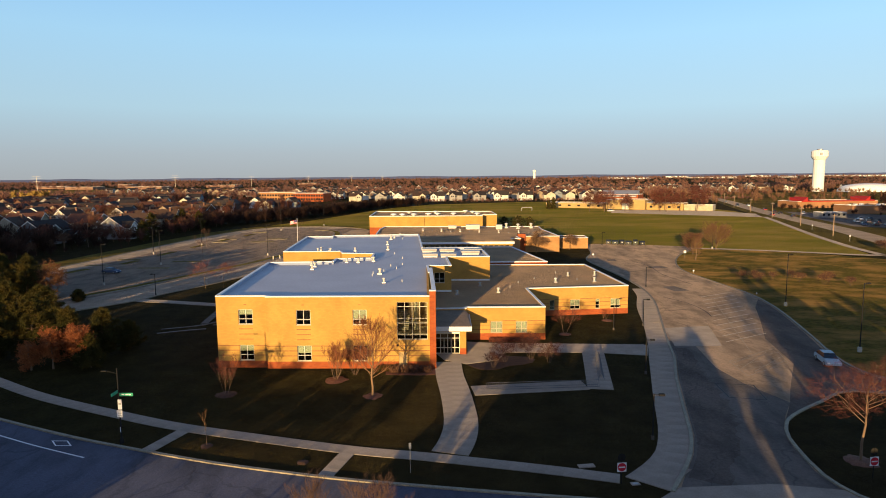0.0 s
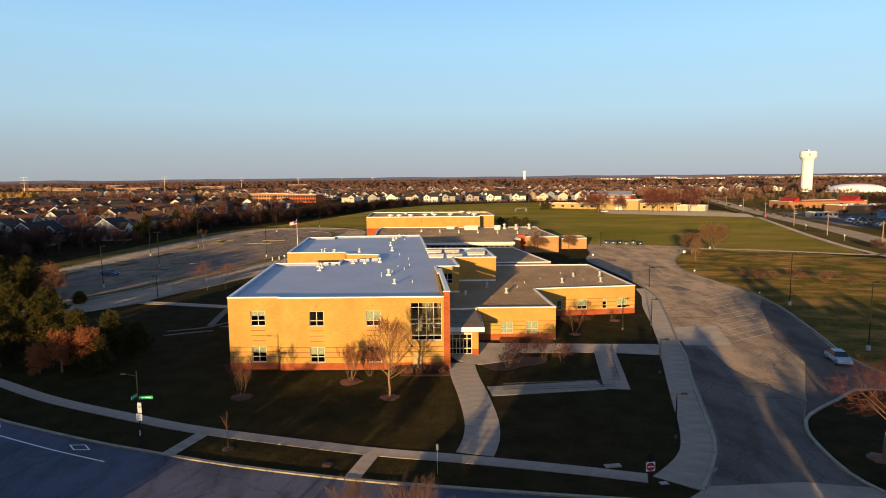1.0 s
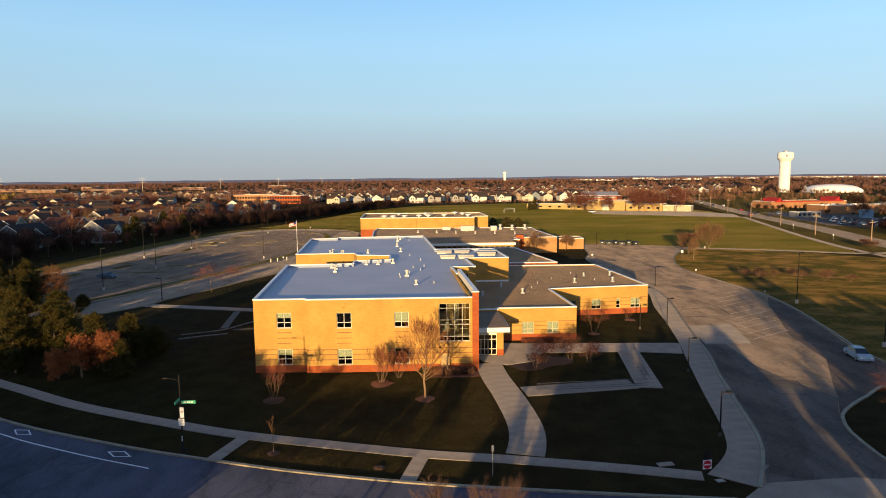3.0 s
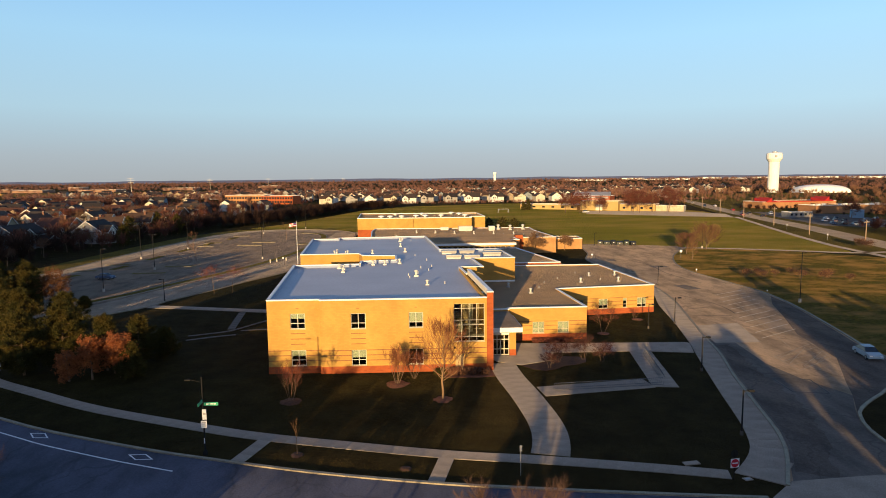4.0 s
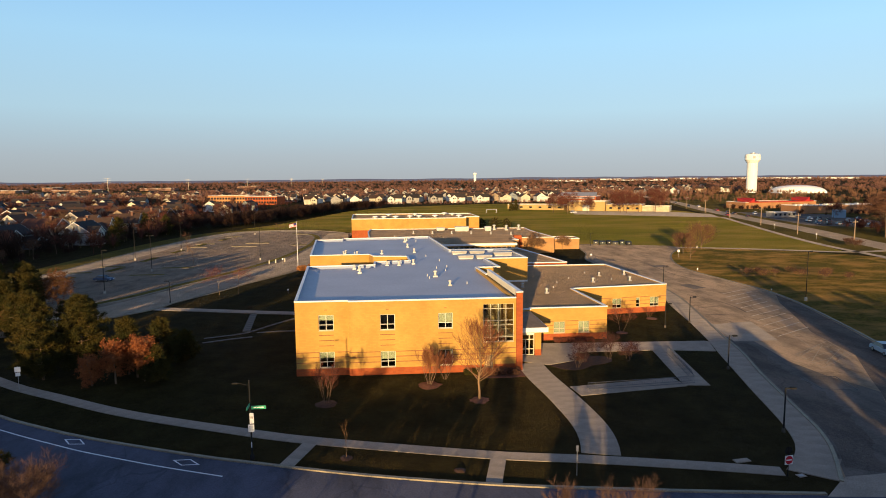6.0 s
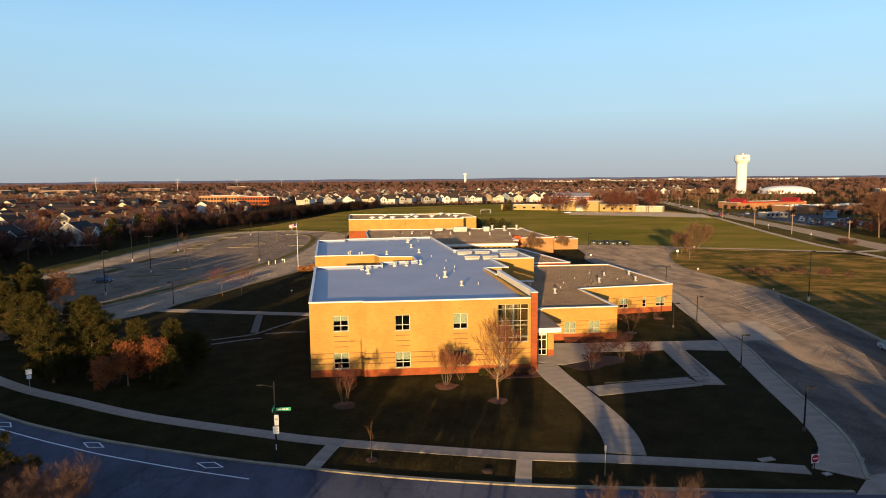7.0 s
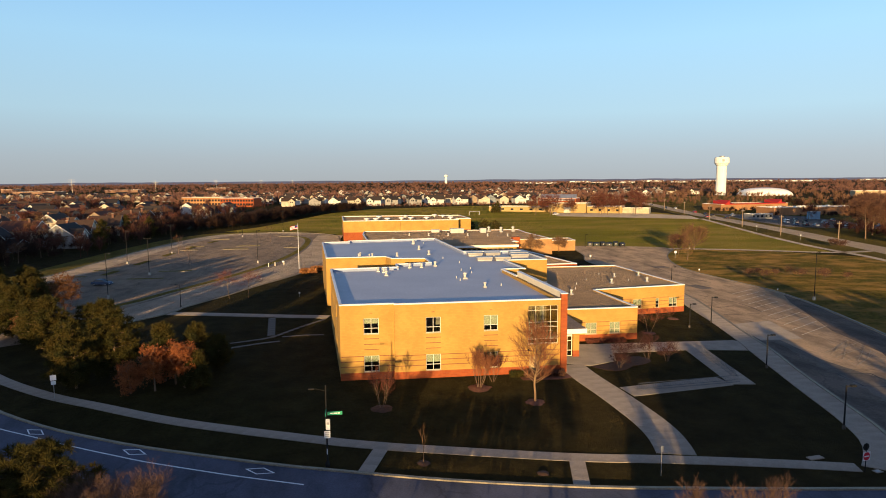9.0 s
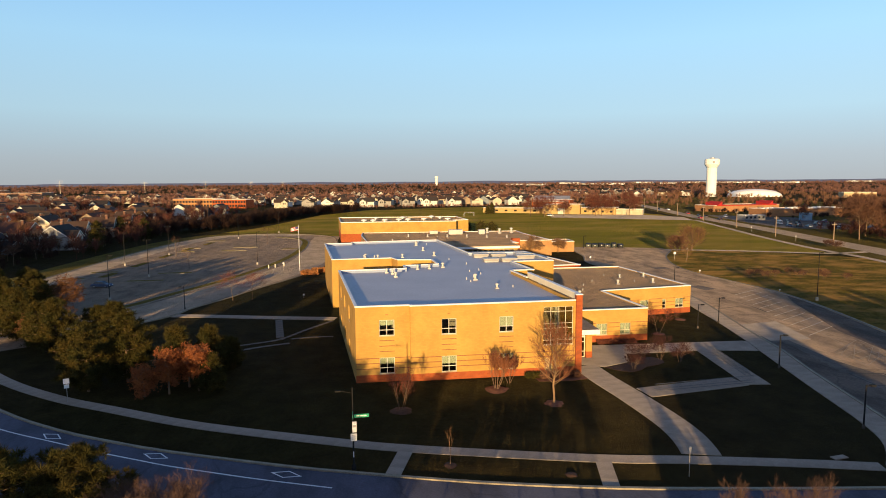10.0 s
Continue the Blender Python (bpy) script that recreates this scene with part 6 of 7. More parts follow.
for k in range(7):
    g = Geo()
    cols = 9
    vs = []
    for i in range(cols):
        u = i / (cols - 1)
        for z in (12.2 - k * 0.15, 12.05 - k * 0.15):
            for th in (0.0, 0.012):
                vs.append((-2.1 * u, 0.16 * math.sin(u * 7) + th, z - 0.3 * u * u - 0.1 * u))
    fs = []
    for i in range(cols - 1):
        b = 4 * i
        fs += [(b, b + 4, b + 6, b + 2), (b + 1, b + 3, b + 7, b + 5), (b, b + 1, b + 5, b + 4), (b + 2, b + 6, b + 7, b + 3)]
    g.add(vs, fs)
    part("stripe", g, M["flagred" if k % 2 == 0 else "signwhite"], fl)
g = Geo()
vs = []
for i in range(5):
    u = 0.4 * i / 4
    for z in (12.205, 11.6):
        for th in (-0.012, 0.024):
            vs.append((-2.1 * u, 0.16 * math.sin(u * 7) + th, z - 0.3 * u * u - 0.1 * u))
g.add(vs, [f for i in range(4) for b in [4 * i] for f in ((b, b + 4, b + 6, b + 2), (b + 1, b + 3, b + 7, b + 5), (b, b + 1, b + 5, b + 4), (b + 2, b + 6, b + 7, b + 3))])
part("canton", g, M["flagblue"], fl)


# bicycle racks on the L-shaped path
def bike_rack(x, y, turn, length=3.2):
    t = thing("bike_rack", "low grey metal grid bicycle rack on concrete", "bike rack", (x, y, 0.06), turn, "bike racks")
    part("rail", Geo().tube((-length / 2, 0, 0.75), (length / 2, 0, 0.75), 0.025, n=6), M["rackgrey"], t)
    part("rail", Geo().tube((-length / 2, 0.35, 0.06), (length / 2, 0.35, 0.06), 0.025, n=6), M["rackgrey"], t)
    part("rail", Geo().tube((-length / 2, -0.35, 0.06), (length / 2, -0.35, 0.06), 0.025, n=6), M["rackgrey"], t)
    n = 15
    for i in range(n):
        u = -length / 2 + length * i / (n - 1)
        g = Geo().tube((u, -0.35, 0.06), (u, 0, 0.75), 0.011, n=4).tube((u, 0.35, 0.06), (u, 0, 0.75), 0.011, n=4)
        part("bar", g, M["rackgrey"], t)
    return t


first = bike_rack(7.7, -7.9, 5.0)
for k in range(1, 4):
    copy_thing(first, pose(7.7 + 3.3 * k, -7.9 + 0.28 * k, 0.06, 0, 0, 5.0))
for k in range(3):
    copy_thing(first, pose(20.3 + 0.6 * k, -3.2 + 3.5 * k, 0.06, 0, 0, 80))


# ---- vehicles ----
def car(x, y, turn, paint, label, z=0.02, suv=False):
    t = thing("car", label, "car", (x, y, z), turn, "parked cars")
    L, W, hh = 4.6, 1.8, (1.75 if suv else 1.45)
    body = Geo()
    prof = [(-2.3, 0.35), (-2.3, 0.72), (-2.1, 0.88), (-1.3, 0.95), (1.0, 0.98), (2.0, 0.85), (2.3, 0.62), (2.3, 0.35)]
    cab = [(-2.0 if suv else -1.75, 0.95), (-1.75 if suv else -1.1, hh), (0.35, hh), (1.15, 0.96)]

    def shell(pr, w0, w1):
        n = len(pr)
        zmax = max(p[1] for p in pr)
        zmin = min(p[1] for p in pr)
        vs = []
        for s in (-1, 1):
            for px, pz in pr:
                k = (pz - zmin) / (zmax - zmin)
                vs.append((px, s * (w0 + (w1 - w0) * k), pz))
        return vs, [tuple(range(n - 1, -1, -1)), tuple(range(n, 2 * n))] + [(i, (i + 1) % n, n + (i + 1) % n, n + i) for i in range(n)]

    body.add(*shell(prof, W / 2, W / 2 - 0.06))
    part("body", body, paint, t)
    part("cabin", Geo().add(*shell(cab, W / 2 - 0.08, W / 2 - 0.26)), M["carglass"], t, "tinted car windows")
    rf = [(c[0] + (0.05 if i < 2 else -0.05), c[1]) for i, c in enumerate(cab)][1:3]
    part("roof_panel", Geo().box(rf[0][0] - 0.05, rf[1][0] + 0.05, -W / 2 + 0.25, W / 2 - 0.25, hh - 0.01, hh + 0.035), paint, t)
    for wx in (-1.4, 1.4):
        for s in (-1, 1):
            wh = part("wheel", Geo().tube((wx, s * (W / 2 - 0.2), 0.32), (wx, s * (W / 2 + 0.01), 0.32), 0.32, n=14), M["black"], t)
            part("rim", Geo().tube((wx, s * (W / 2 + 0.005), 0.32), (wx, s * (W / 2 + 0.025), 0.32), 0.2, n=10), M["steel"], wh)
    for s in (-1, 1):
        part("headlight", Geo().box(2.2, 2.315, s * 0.62 - 0.16, s * 0.62 + 0.16, 0.58, 0.7), M["signwhite"], t)
        part("tail_light", Geo().box(-2.315, -2.2, s * 0.66 - 0.16, s * 0.66 + 0.16, 0.68, 0.82), M["signred"], t)
    return t


M["carglass"] = mat("car_glass", (0.02, 0.025, 0.03), (0.015, 0.02, 0.025), rough=0.08, bump=0, speck=0.02, spec=0.6)
PAINTS = [flat_mat(n, c, 0.5) for n, c in (("silver_blue_paint", (0.34, 0.42, 0.47)), ("dark_blue_paint", (0.045, 0.075, 0.14)), ("white_paint", (0.75, 0.75, 0.74)), ("black_paint", (0.02, 0.02, 0.02)), ("red_paint", (0.4, 0.02, 0.02)), ("grey_paint", (0.2, 0.2, 0.21)))]
car(50.6, 1.8, -102, PAINTS[0], "pale silver-blue saloon car stopped beside the drive kerb")
car(-87.2, 80.4, -14, PAINTS[1], "dark blue car parked in the empty car park")
M["bingreen"] = flat_mat("dark_green_bin_paint", (0.015, 0.022, 0.018))
for i, (w, d, h, m) in enumerate(((1.7, 1.5, 1.5, "black"), (2.0, 1.7, 1.35, "bingreen"), (1.6, 1.5, 1.6, "black"), (2.0, 1.6, 1.3, "black"), (1.5, 1.4, 1.75, "bingreen"), (1.8, 1.6, 1.35, "black"))):
    b = thing("waste_skip", "dark waste container with pale labels beside the far drive", "waste container", (55.8 + 2.15 * i, 140.6 - 0.66 * i, 0.02), -18 + 7 * (i % 3), "waste containers")
    part("bin", Geo().prism([(-w / 2, -d / 2), (w / 2, -d / 2), (w / 2, d / 2), (-w / 2, d / 2)], 0.12, [h * 0.8, h * 0.8, h, h]), M[m], b)
    part("label", Geo().box(-0.2, 0.16, -d / 2 - 0.03, -d / 2 - 0.004, h * 0.5, h * 0.64), M["signwhite"], b)
    part("lid", Geo().add([(-w / 2 - 0.04, -d / 2 - 0.06, h * 0.82), (w / 2 + 0.04, -d / 2 - 0.06, h * 0.82), (w / 2 + 0.04, d / 2, h + 0.03), (-w / 2 - 0.04, d / 2, h + 0.03), (-w / 2 - 0.04, -d / 2 - 0.06, h * 0.82 + 0.06), (w / 2 + 0.04, -d / 2 - 0.06, h * 0.82 + 0.06), (w / 2 + 0.04, d / 2, h + 0.09), (-w / 2 - 0.04, d / 2, h + 0.09)], [(0, 3, 2, 1), (4, 5, 6, 7), (0, 1, 5, 4), (1, 2, 6, 5), (2, 3, 7, 6), (3, 0, 4, 7)]), M["black"], b)
    for sx in (-w / 2 + 0.2, w / 2 - 0.2):
        part("wheel", Geo().tube((sx - 0.05, -d / 2 + 0.2, 0.08), (sx + 0.05, -d / 2 + 0.2, 0.08), 0.08, n=8), M["black"], b)
rng = random.Random(77)
for i in range(26):
    k = rng.randint(26, len(EAST) - 30)
    p, q = Vector(EAST[k]), Vector(EAST[k + 1])
    d = (q - p).normalized()
    o = rng.choice((-3.7, -1.5, 1.5, 3.7))
    c = p + Vector((-d.y, d.x)) * o
    car(c.x, c.y, math.degrees(math.atan2(d.y, d.x)) + (180 if o > 0 else 0), PAINTS[rng.randint(0, 5)], "car waiting in traffic on the wide road", 0.03, rng.random() < 0.4)

# ---- houses ----
M["roofs"] = [mat(n, c, scale=0.5, fine=4) for n, c in (("brown_shingles", (0.062, 0.036, 0.024)), ("grey_shingles", (0.046, 0.036, 0.030)), ("red_brown_shingles", (0.078, 0.033, 0.021)), ("dark_shingles", (0.026, 0.021, 0.020)))]
M["siding"] = [mat(n, c, scale=0.4, speck=0.06) for n, c in (("cream_siding", (0.52, 0.46, 0.35)), ("white_siding", (0.64, 0.62, 0.56)), ("tan_siding", (0.30, 0.23, 0.155)), ("grey_siding", (0.30, 0.29, 0.27)), ("brick_siding", (0.13, 0.065, 0.042)), ("blue_grey_siding", (0.20, 0.23, 0.25)))]

M["chimneybrick"] = mat("dull_chimney_brick", (0.15, 0.075, 0.05), (0.11, 0.055, 0.04), fine=6)


def gable(t, x0, x1, y0, y1, eave, rise, wall_m, roof_m, along_x=True, over=0.4, boards=True):
    """A gabled volume: walls with their gables, and two roof slopes with thickness."""
    if along_x:
        ym = (y0 + y1) / 2
        w = Geo().add([(x0, y0, 0), (x1, y0, 0), (x1, y1, 0), (x0, y1, 0), (x0, y0, eave), (x1, y0, eave), (x1, y1, eave), (x0, y1, eave), (x0, ym, eave + rise), (x1, ym, eave + rise)],
                      [(0, 1, 5, 4), (2, 3, 7, 6), (1, 2, 6, 9, 5), (3, 0, 4, 8, 7), (0, 3, 2, 1)])
        part("wall", w, wall_m, t)
        for s, ya in ((1, y0), (-1, y1)):
            k = rise / (abs(y1 - y0) / 2)
            yb = ya - s * over
            z = eave - over * k
            g = Geo().add([(x0 - over, yb, z), (x1 + over, yb, z), (x1 + over, ym, eave + rise), (x0 - over, ym, eave + rise), (x0 - over, yb, z + 0.18), (x1 + over, yb, z + 0.18), (x1 + over, ym, eave + rise + 0.2), (x0 - over, ym, eave + rise + 0.2)],
                          [(0, 3, 2, 1), (4, 5, 6, 7), (0, 1, 5, 4), (1, 2, 6, 5), (2, 3, 7, 6), (3, 0, 4, 7)])
            part("roof", g, roof_m, t)
            for xe in (x0 - over - 0.03, x1 + over) if boards else ():
                part("verge_board", Geo().add([(xe, yb, z - 0.1), (xe + 0.03, yb, z - 0.1), (xe + 0.03, ym, eave + rise - 0.1), (xe, ym, eave + rise - 0.1), (xe, yb, z + 0.2), (xe + 0.03, yb, z + 0.2), (xe + 0.03, ym, eave + rise + 0.22), (xe, ym, eave + rise + 0.22)],
                                             [(0, 3, 2, 1), (4, 5, 6, 7), (0, 1, 5, 4), (1, 2, 6, 5), (2, 3, 7, 6), (3, 0, 4, 7)]), M["white"], t)
    else:
        xm = (x0 + x1) / 2
        w = Geo().add([(x0, y0, 0), (x1, y0, 0), (x1, y1, 0), (x0, y1, 0), (x0, y0, eave), (x1, y0, eave), (x1, y1, eave), (x0, y1, eave), (xm, y0, eave + rise), (xm, y1, eave + rise)],
                      [(0, 1, 5, 8, 4), (2, 3, 7, 9, 6), (1, 2, 6, 5), (3, 0, 4, 7), (0, 3, 2, 1)])
        part("wall", w, wall_m, t)
        for s, xa in ((1, x0), (-1, x1)):
            k = rise / (abs(x1 - x0) / 2)
            xb = xa - s * over
            z = eave - over * k
            g = Geo().add([(xb, y0 - over, z), (xb, y1 + over, z), (xm, y1 + over, eave + rise), (xm, y0 - over, eave + rise), (xb, y0 - over, z + 0.18), (xb, y1 + over, z + 0.18), (xm, y1 + over, eave + rise + 0.2), (xm, y0 - over, eave + rise + 0.2)],
                          [(0, 3, 2, 1), (4, 5, 6, 7), (0, 1, 5, 4), (1, 2, 6, 5), (2, 3, 7, 6), (3, 0, 4, 7)])
            part("roof", g, roof_m, t)
            if not boards:
                continue
            ye = y0 - over - 0.03
            part("verge_board", Geo().add([(xb, ye, z - 0.1), (xm, ye, eave + rise - 0.1), (xm, ye + 0.03, eave + rise - 0.1), (xb, ye + 0.03, z - 0.1), (xb, ye, z + 0.2), (xm, ye, eave + rise + 0.22), (xm, ye + 0.03, eave + rise + 0.22), (xb, ye + 0.03, z + 0.2)],
                                         [(0, 3, 2, 1), (4, 5, 6, 7), (0, 1, 5, 4), (1, 2, 6, 5), (2, 3, 7, 6), (3, 0, 4, 7)]), M["white"], t)


def house(kind, wall_i, roof_i, label):
    """One family house: main volume, front gable, garage, windows and chimney."""
    t = thing("house", label, "house", (0, -2000 - 60 * kind, 0), group="houses")
    wm, rm = M["siding"][wall_i], M["roofs"][roof_i]
    eave, rise = (5.3, 3.4) if kind % 3 else (4.9, 3.9)
    w, d = 13 + kind % 3, 11.0
    gable(t, -w / 2, w / 2, -d / 2, d / 2, eave, rise, wm, rm, True)
    gx = -w / 2 + 3.2 if kind % 2 else w / 2 - 3.2
    gable(t, gx - 2.9, gx + 2.9, -d / 2 - 2.6, 0.0, eave - 0.1, 2.2, M["siding"][(wall_i + 4 * (kind % 2)) % 6], rm, False, 0.35)
    ox = w / 2 - 3.0 if kind % 2 else -w / 2 + 3.0
    gable(t, ox - 3.3, ox + 3.3, -d / 2 - 5.0, -d / 2 + 0.3, 2.7, 1.7, wm, rm, False, 0.3)
    door = part("garage_door", Geo().box(ox - 2.4, ox + 2.4, -d / 2 - 5.06, -d / 2 - 5.005, 0, 2.2), M["cream"], t)
    for z in (0.55, 1.1, 1.65):
        part("panel_joint", Geo().box(ox - 2.4, ox + 2.4, -d / 2 - 5.066, -d / 2 - 5.061, z, z + 0.03), M["grey"], door)
    spots = [(gx - 1.4, -d / 2 - 2.62, z) for z in (1.0, 3.4)] + [(gx + 0.4, -d / 2 - 2.62, z) for z in (1.0, 3.4)] + [(x, -d / 2 - 0.02, 3.4) for x in (-0.9, 1.4)]
    for x, y, z in spots:
        win = part("window", Geo().box(x, x + 1.0, y - 0.03, y + 0.015, z, z + 1.35), M["signwhite"], t)
        part("pane", Geo().box(x + 0.08, x + 0.92, y - 0.04, y - 0.031, z + 0.08, z + 1.27), M["carglass"], win)
    for x in (-w / 2 + 2, w / 2 - 3):
        win = part("window", Geo().box(x, x + 1.1, d / 2 - 0.015, d / 2 + 0.03, 3.2, 4.5), M["signwhite"], t)
        part("pane", Geo().box(x + 0.08, x + 1.02, d / 2 + 0.031, d / 2 + 0.04, 3.28, 4.42), M["carglass"], win)
    for s in (-1, 1):
        win = part("window", Geo().box(min(s * w / 2, s * (w / 2 + 0.03)), max(s * w / 2, s * (w / 2 + 0.03)), -1.0, 0.2, 3.2, 4.5), M["signwhite"], t)
        part("pane", Geo().box(min(s * (w / 2 + 0.031), s * (w / 2 + 0.04)), max(s * (w / 2 + 0.031), s * (w / 2 + 0.04)), -0.9, 0.1, 3.28, 4.42), M["carglass"], win)
    cx = w / 2 * (0.55 if kind % 2 else -0.5)
    ch = part("chimney", Geo().box(cx - 0.45, cx + 0.45, 0.6, 1.5, eave, eave + rise + 1.0), M["chimneybrick"], t)
    part("chimney_cap", Geo().box(cx - 0.55, cx + 0.55, 0.5, 1.6, eave + rise + 1.0, eave + rise + 1.12), M["concrete"], ch)
    part("door", Geo().box(-0.5, 0.45, -d / 2 - 0.05, -d / 2 - 0.004, 0, 2.1), M["red"], t)
    return t


HOUSE_WORDS = ["cream-sided two-storey house with brown shingled gables", "white-sided two-storey house with grey shingled gables", "tan-sided two-storey house with red-brown shingled gables", "grey-sided two-storey house with dark shingled gables", "brick-fronted two-storey house with brown shingled gables", "blue-grey sided two-storey house with dark shingled gables"]


def plain_house(kind, wall_i, roof_i, label):
    """A house further off, with the parts that show."""
    t = thing("house", label, "house", (0, -2600 - 60 * kind, 0), group="houses")
    wm, rm = M["siding"][wall_i], M["roofs"][roof_i]
    w = 12.5 + kind % 3
    gable(t, -w / 2, w / 2, -4.5, 4.5, 5.2, 2.8 + 0.3 * (kind % 2), wm, rm, True, boards=False)
    gx = -w / 2 + 3.2 if kind % 2 else w / 2 - 3.2
    gable(t, gx - 2.9, gx + 2.9, -6.8, 0.0, 5.1, 2.2, wm, rm, False, 0.35, boards=False)
    for x, z in ((gx - 1.3, 3.4), (gx + 0.3, 3.4), (-0.4, 3.3)):
        y = -6.8 if abs(x - gx) < 2.8 else -4.5
        part("window", Geo().box(x, x + 1.0, y - 0.04, y + 0.015, z, z + 1.35), M["carglass"], t)
    return t


PROTO = [house(k, k, (0, 1, 2, 3, 0, 3)[k], HOUSE_WORDS[k]) for k in range(6)]
PROTO += [plain_house(k, k, (0, 1, 2, 3, 0, 3)[k], HOUSE_WORDS[k]) for k in range(6)]
used = set()


def put_house(k, x, y, turn, s=1.0):
    """Set up a house of that kind; the first of a kind is moved, the others are copies."""
    m = pose(x, y, 0, 0, 0, turn)
    if k not in used:
        used.add(k)
        PROTO[k].matrix_basis = m
        return
    copy_thing(PROTO[k], m)


rng = random.Random(5)
# across the street, behind the camera: unseen houses and trees added for their long shadows
for k, x, y, turn in ((0, -5.8, -82, 180), (3, 8.4, -69, 180), (1, 42, -70, 180), (2, 59, -70, 180), (1, -68.5, -61, 170), (5, 77, -72, 180), (2, -92, -45, 140)):
    put_house(k, x, y, turn)
for i, (x, y, h) in enumerate(((-78, -52, 9.6), (-83, -50, 9.4), (-72.5, -50, 9.0), (-88, -52, 9.6), (-61, -58, 9.4), (-57, -62, 9.3), (-65, -52, 10.2), (-69, -54, 10.6), (-63, -55, 10.2), (-67, -53, 10.0), (-75.5, -55, 9.8), (-80.5, -56, 10.2), (-85.5, -56, 10), (-93, -53, 10.4), (-98, -52, 10), (-103, -50, 10.6), (-109, -50, 10.4), (-116, -48, 10.4), (-40.5, -62, 6.4), (-38.2, -62, 5.8), (-36.4, -62, 5.2), (-9.8, -61, 4.9), (-12.0, -61, 4.4), (-42.5, -57, 5.4), (-46, -57, 4.6), (-49.5, -56, 4.6), (-53, -56, 5.0), (-6.2, -66, 6.9), (-3.2, -64, 8.2), (0.0, -66, 8.4), (63, -66, 8))):
    pine(x, y, h, 300 + i, "unseen dark pine across the street that casts shadow", rad=0.42, group="pines across the street", blades=12, tuft=0.7, wide=0.14, step=0.7)
# Unseen low roofs added to keep the west lawn and drive shaded.
bungalow = thing("bungalow", "unseen cream-sided bungalow with a grey shingle roof that shades the lawn", "house", (-45.7, -66, 0))
gable(bungalow, -5.9, 5.9, -3.6, 3.6, 4.6, 2.2, M["siding"][0], M["roofs"][0], True)
part("door", Geo().box(-0.5, 0.5, 3.605, 3.66, 0, 2.1), M["cream"], bungalow)
gar = thing("garage", "unseen low cream-sided garage that shades the drive", "garage", (24.9, -62, 0))
gable(gar, -4.3, 4.3, -3.0, 3.0, 4.3, 1.3, M["siding"][0], M["roofs"][0], True)
part("garage_door", Geo().box(-2.4, 2.4, 3.005, 3.06, 0, 2.2), M["cream"], gar)
# Unseen evergreens placed for the shadow edges on drive and east lawn.
for i, (x, h, w) in enumerate(((16.6, 8.6, 0.34), (30.6, 12.6, 0.2), (33.2, 15.6, 0.18), (36.0, 14.2, 0.2), (39.0, 11.6, 0.26), (42.0, 10.8, 0.28), (45.0, 11.2, 0.28), (48.5, 11.6, 0.28), (52, 10.8, 0.28), (56, 10.6, 0.28), (-49.5, 9.6, 0.36), (-54, 10.0, 0.36))):
    pine(x, -60, h, 320 + i, "unseen broad evergreen across the street that casts shadow", rad=w, group="pines across the street", blades=12, tuft=0.7, wide=0.14, step=0.7)
# the estate west of the school
WEST = [(-176, 253, 0, 84), (-137, 176, 3, 88), (-156, 158, 5, 80), (-203, 462, 6, 90), (-218, 428, 6, 84), (-260, 472, 7, 92), (-303, 458, 6, 86)]
taken = []
for x, y, k, turn in WEST:
    put_house(k, x, y, turn)
    taken.append((x, y))
for j in range(13):
    for i in range(11):
        x = -132 - 26 * i - 6 * (j % 2) + rng.uniform(-5, 5) - 4 * j * (j < 6)
        y = 172 + 30 * j + rng.uniform(-6, 6)
        if x < -0.78 * (y + 80) - 20 or y > 560 or (x > -250 and y > 440) or any((x - a) ** 2 + (y - b) ** 2 < 380 for a, b in taken):
            continue
        taken.append((x, y))
        put_house(rng.choice((0, 1, 2, 2, 3, 4, 4, 5)) + (6 if y > 290 else 0), x, y, rng.choice((90, 0, 180, 270, 80)) + rng.uniform(-12, 12))
# beyond the playing field
for j, (y0, x0, x1) in enumerate(((528, -95, 150), (565, -95, 120), (612, -190, 180), (660, -150, 220), (720, -330, 260), (790, -420, 300), (870, -500, 330), (960, -560, 380))):
    x = x0
    while x < x1:
        put_house(rng.choice((0, 3, 1, 0, 5, 3, 2, 1)) + 6, x, y0 + rng.uniform(-6, 6) + 0.06 * x, rng.choice((0, 90, 90, 0, 270)) + rng.uniform(-10, 10))
        x += rng.uniform(17, 24) * (1 if j < 4 else 1.7)
for i in range(26):
    x, y = rng.uniform(230, 560), rng.uniform(700, 1100)
    put_house(rng.choice((0, 1, 3)) + 6, x, y, rng.uniform(0, 360))


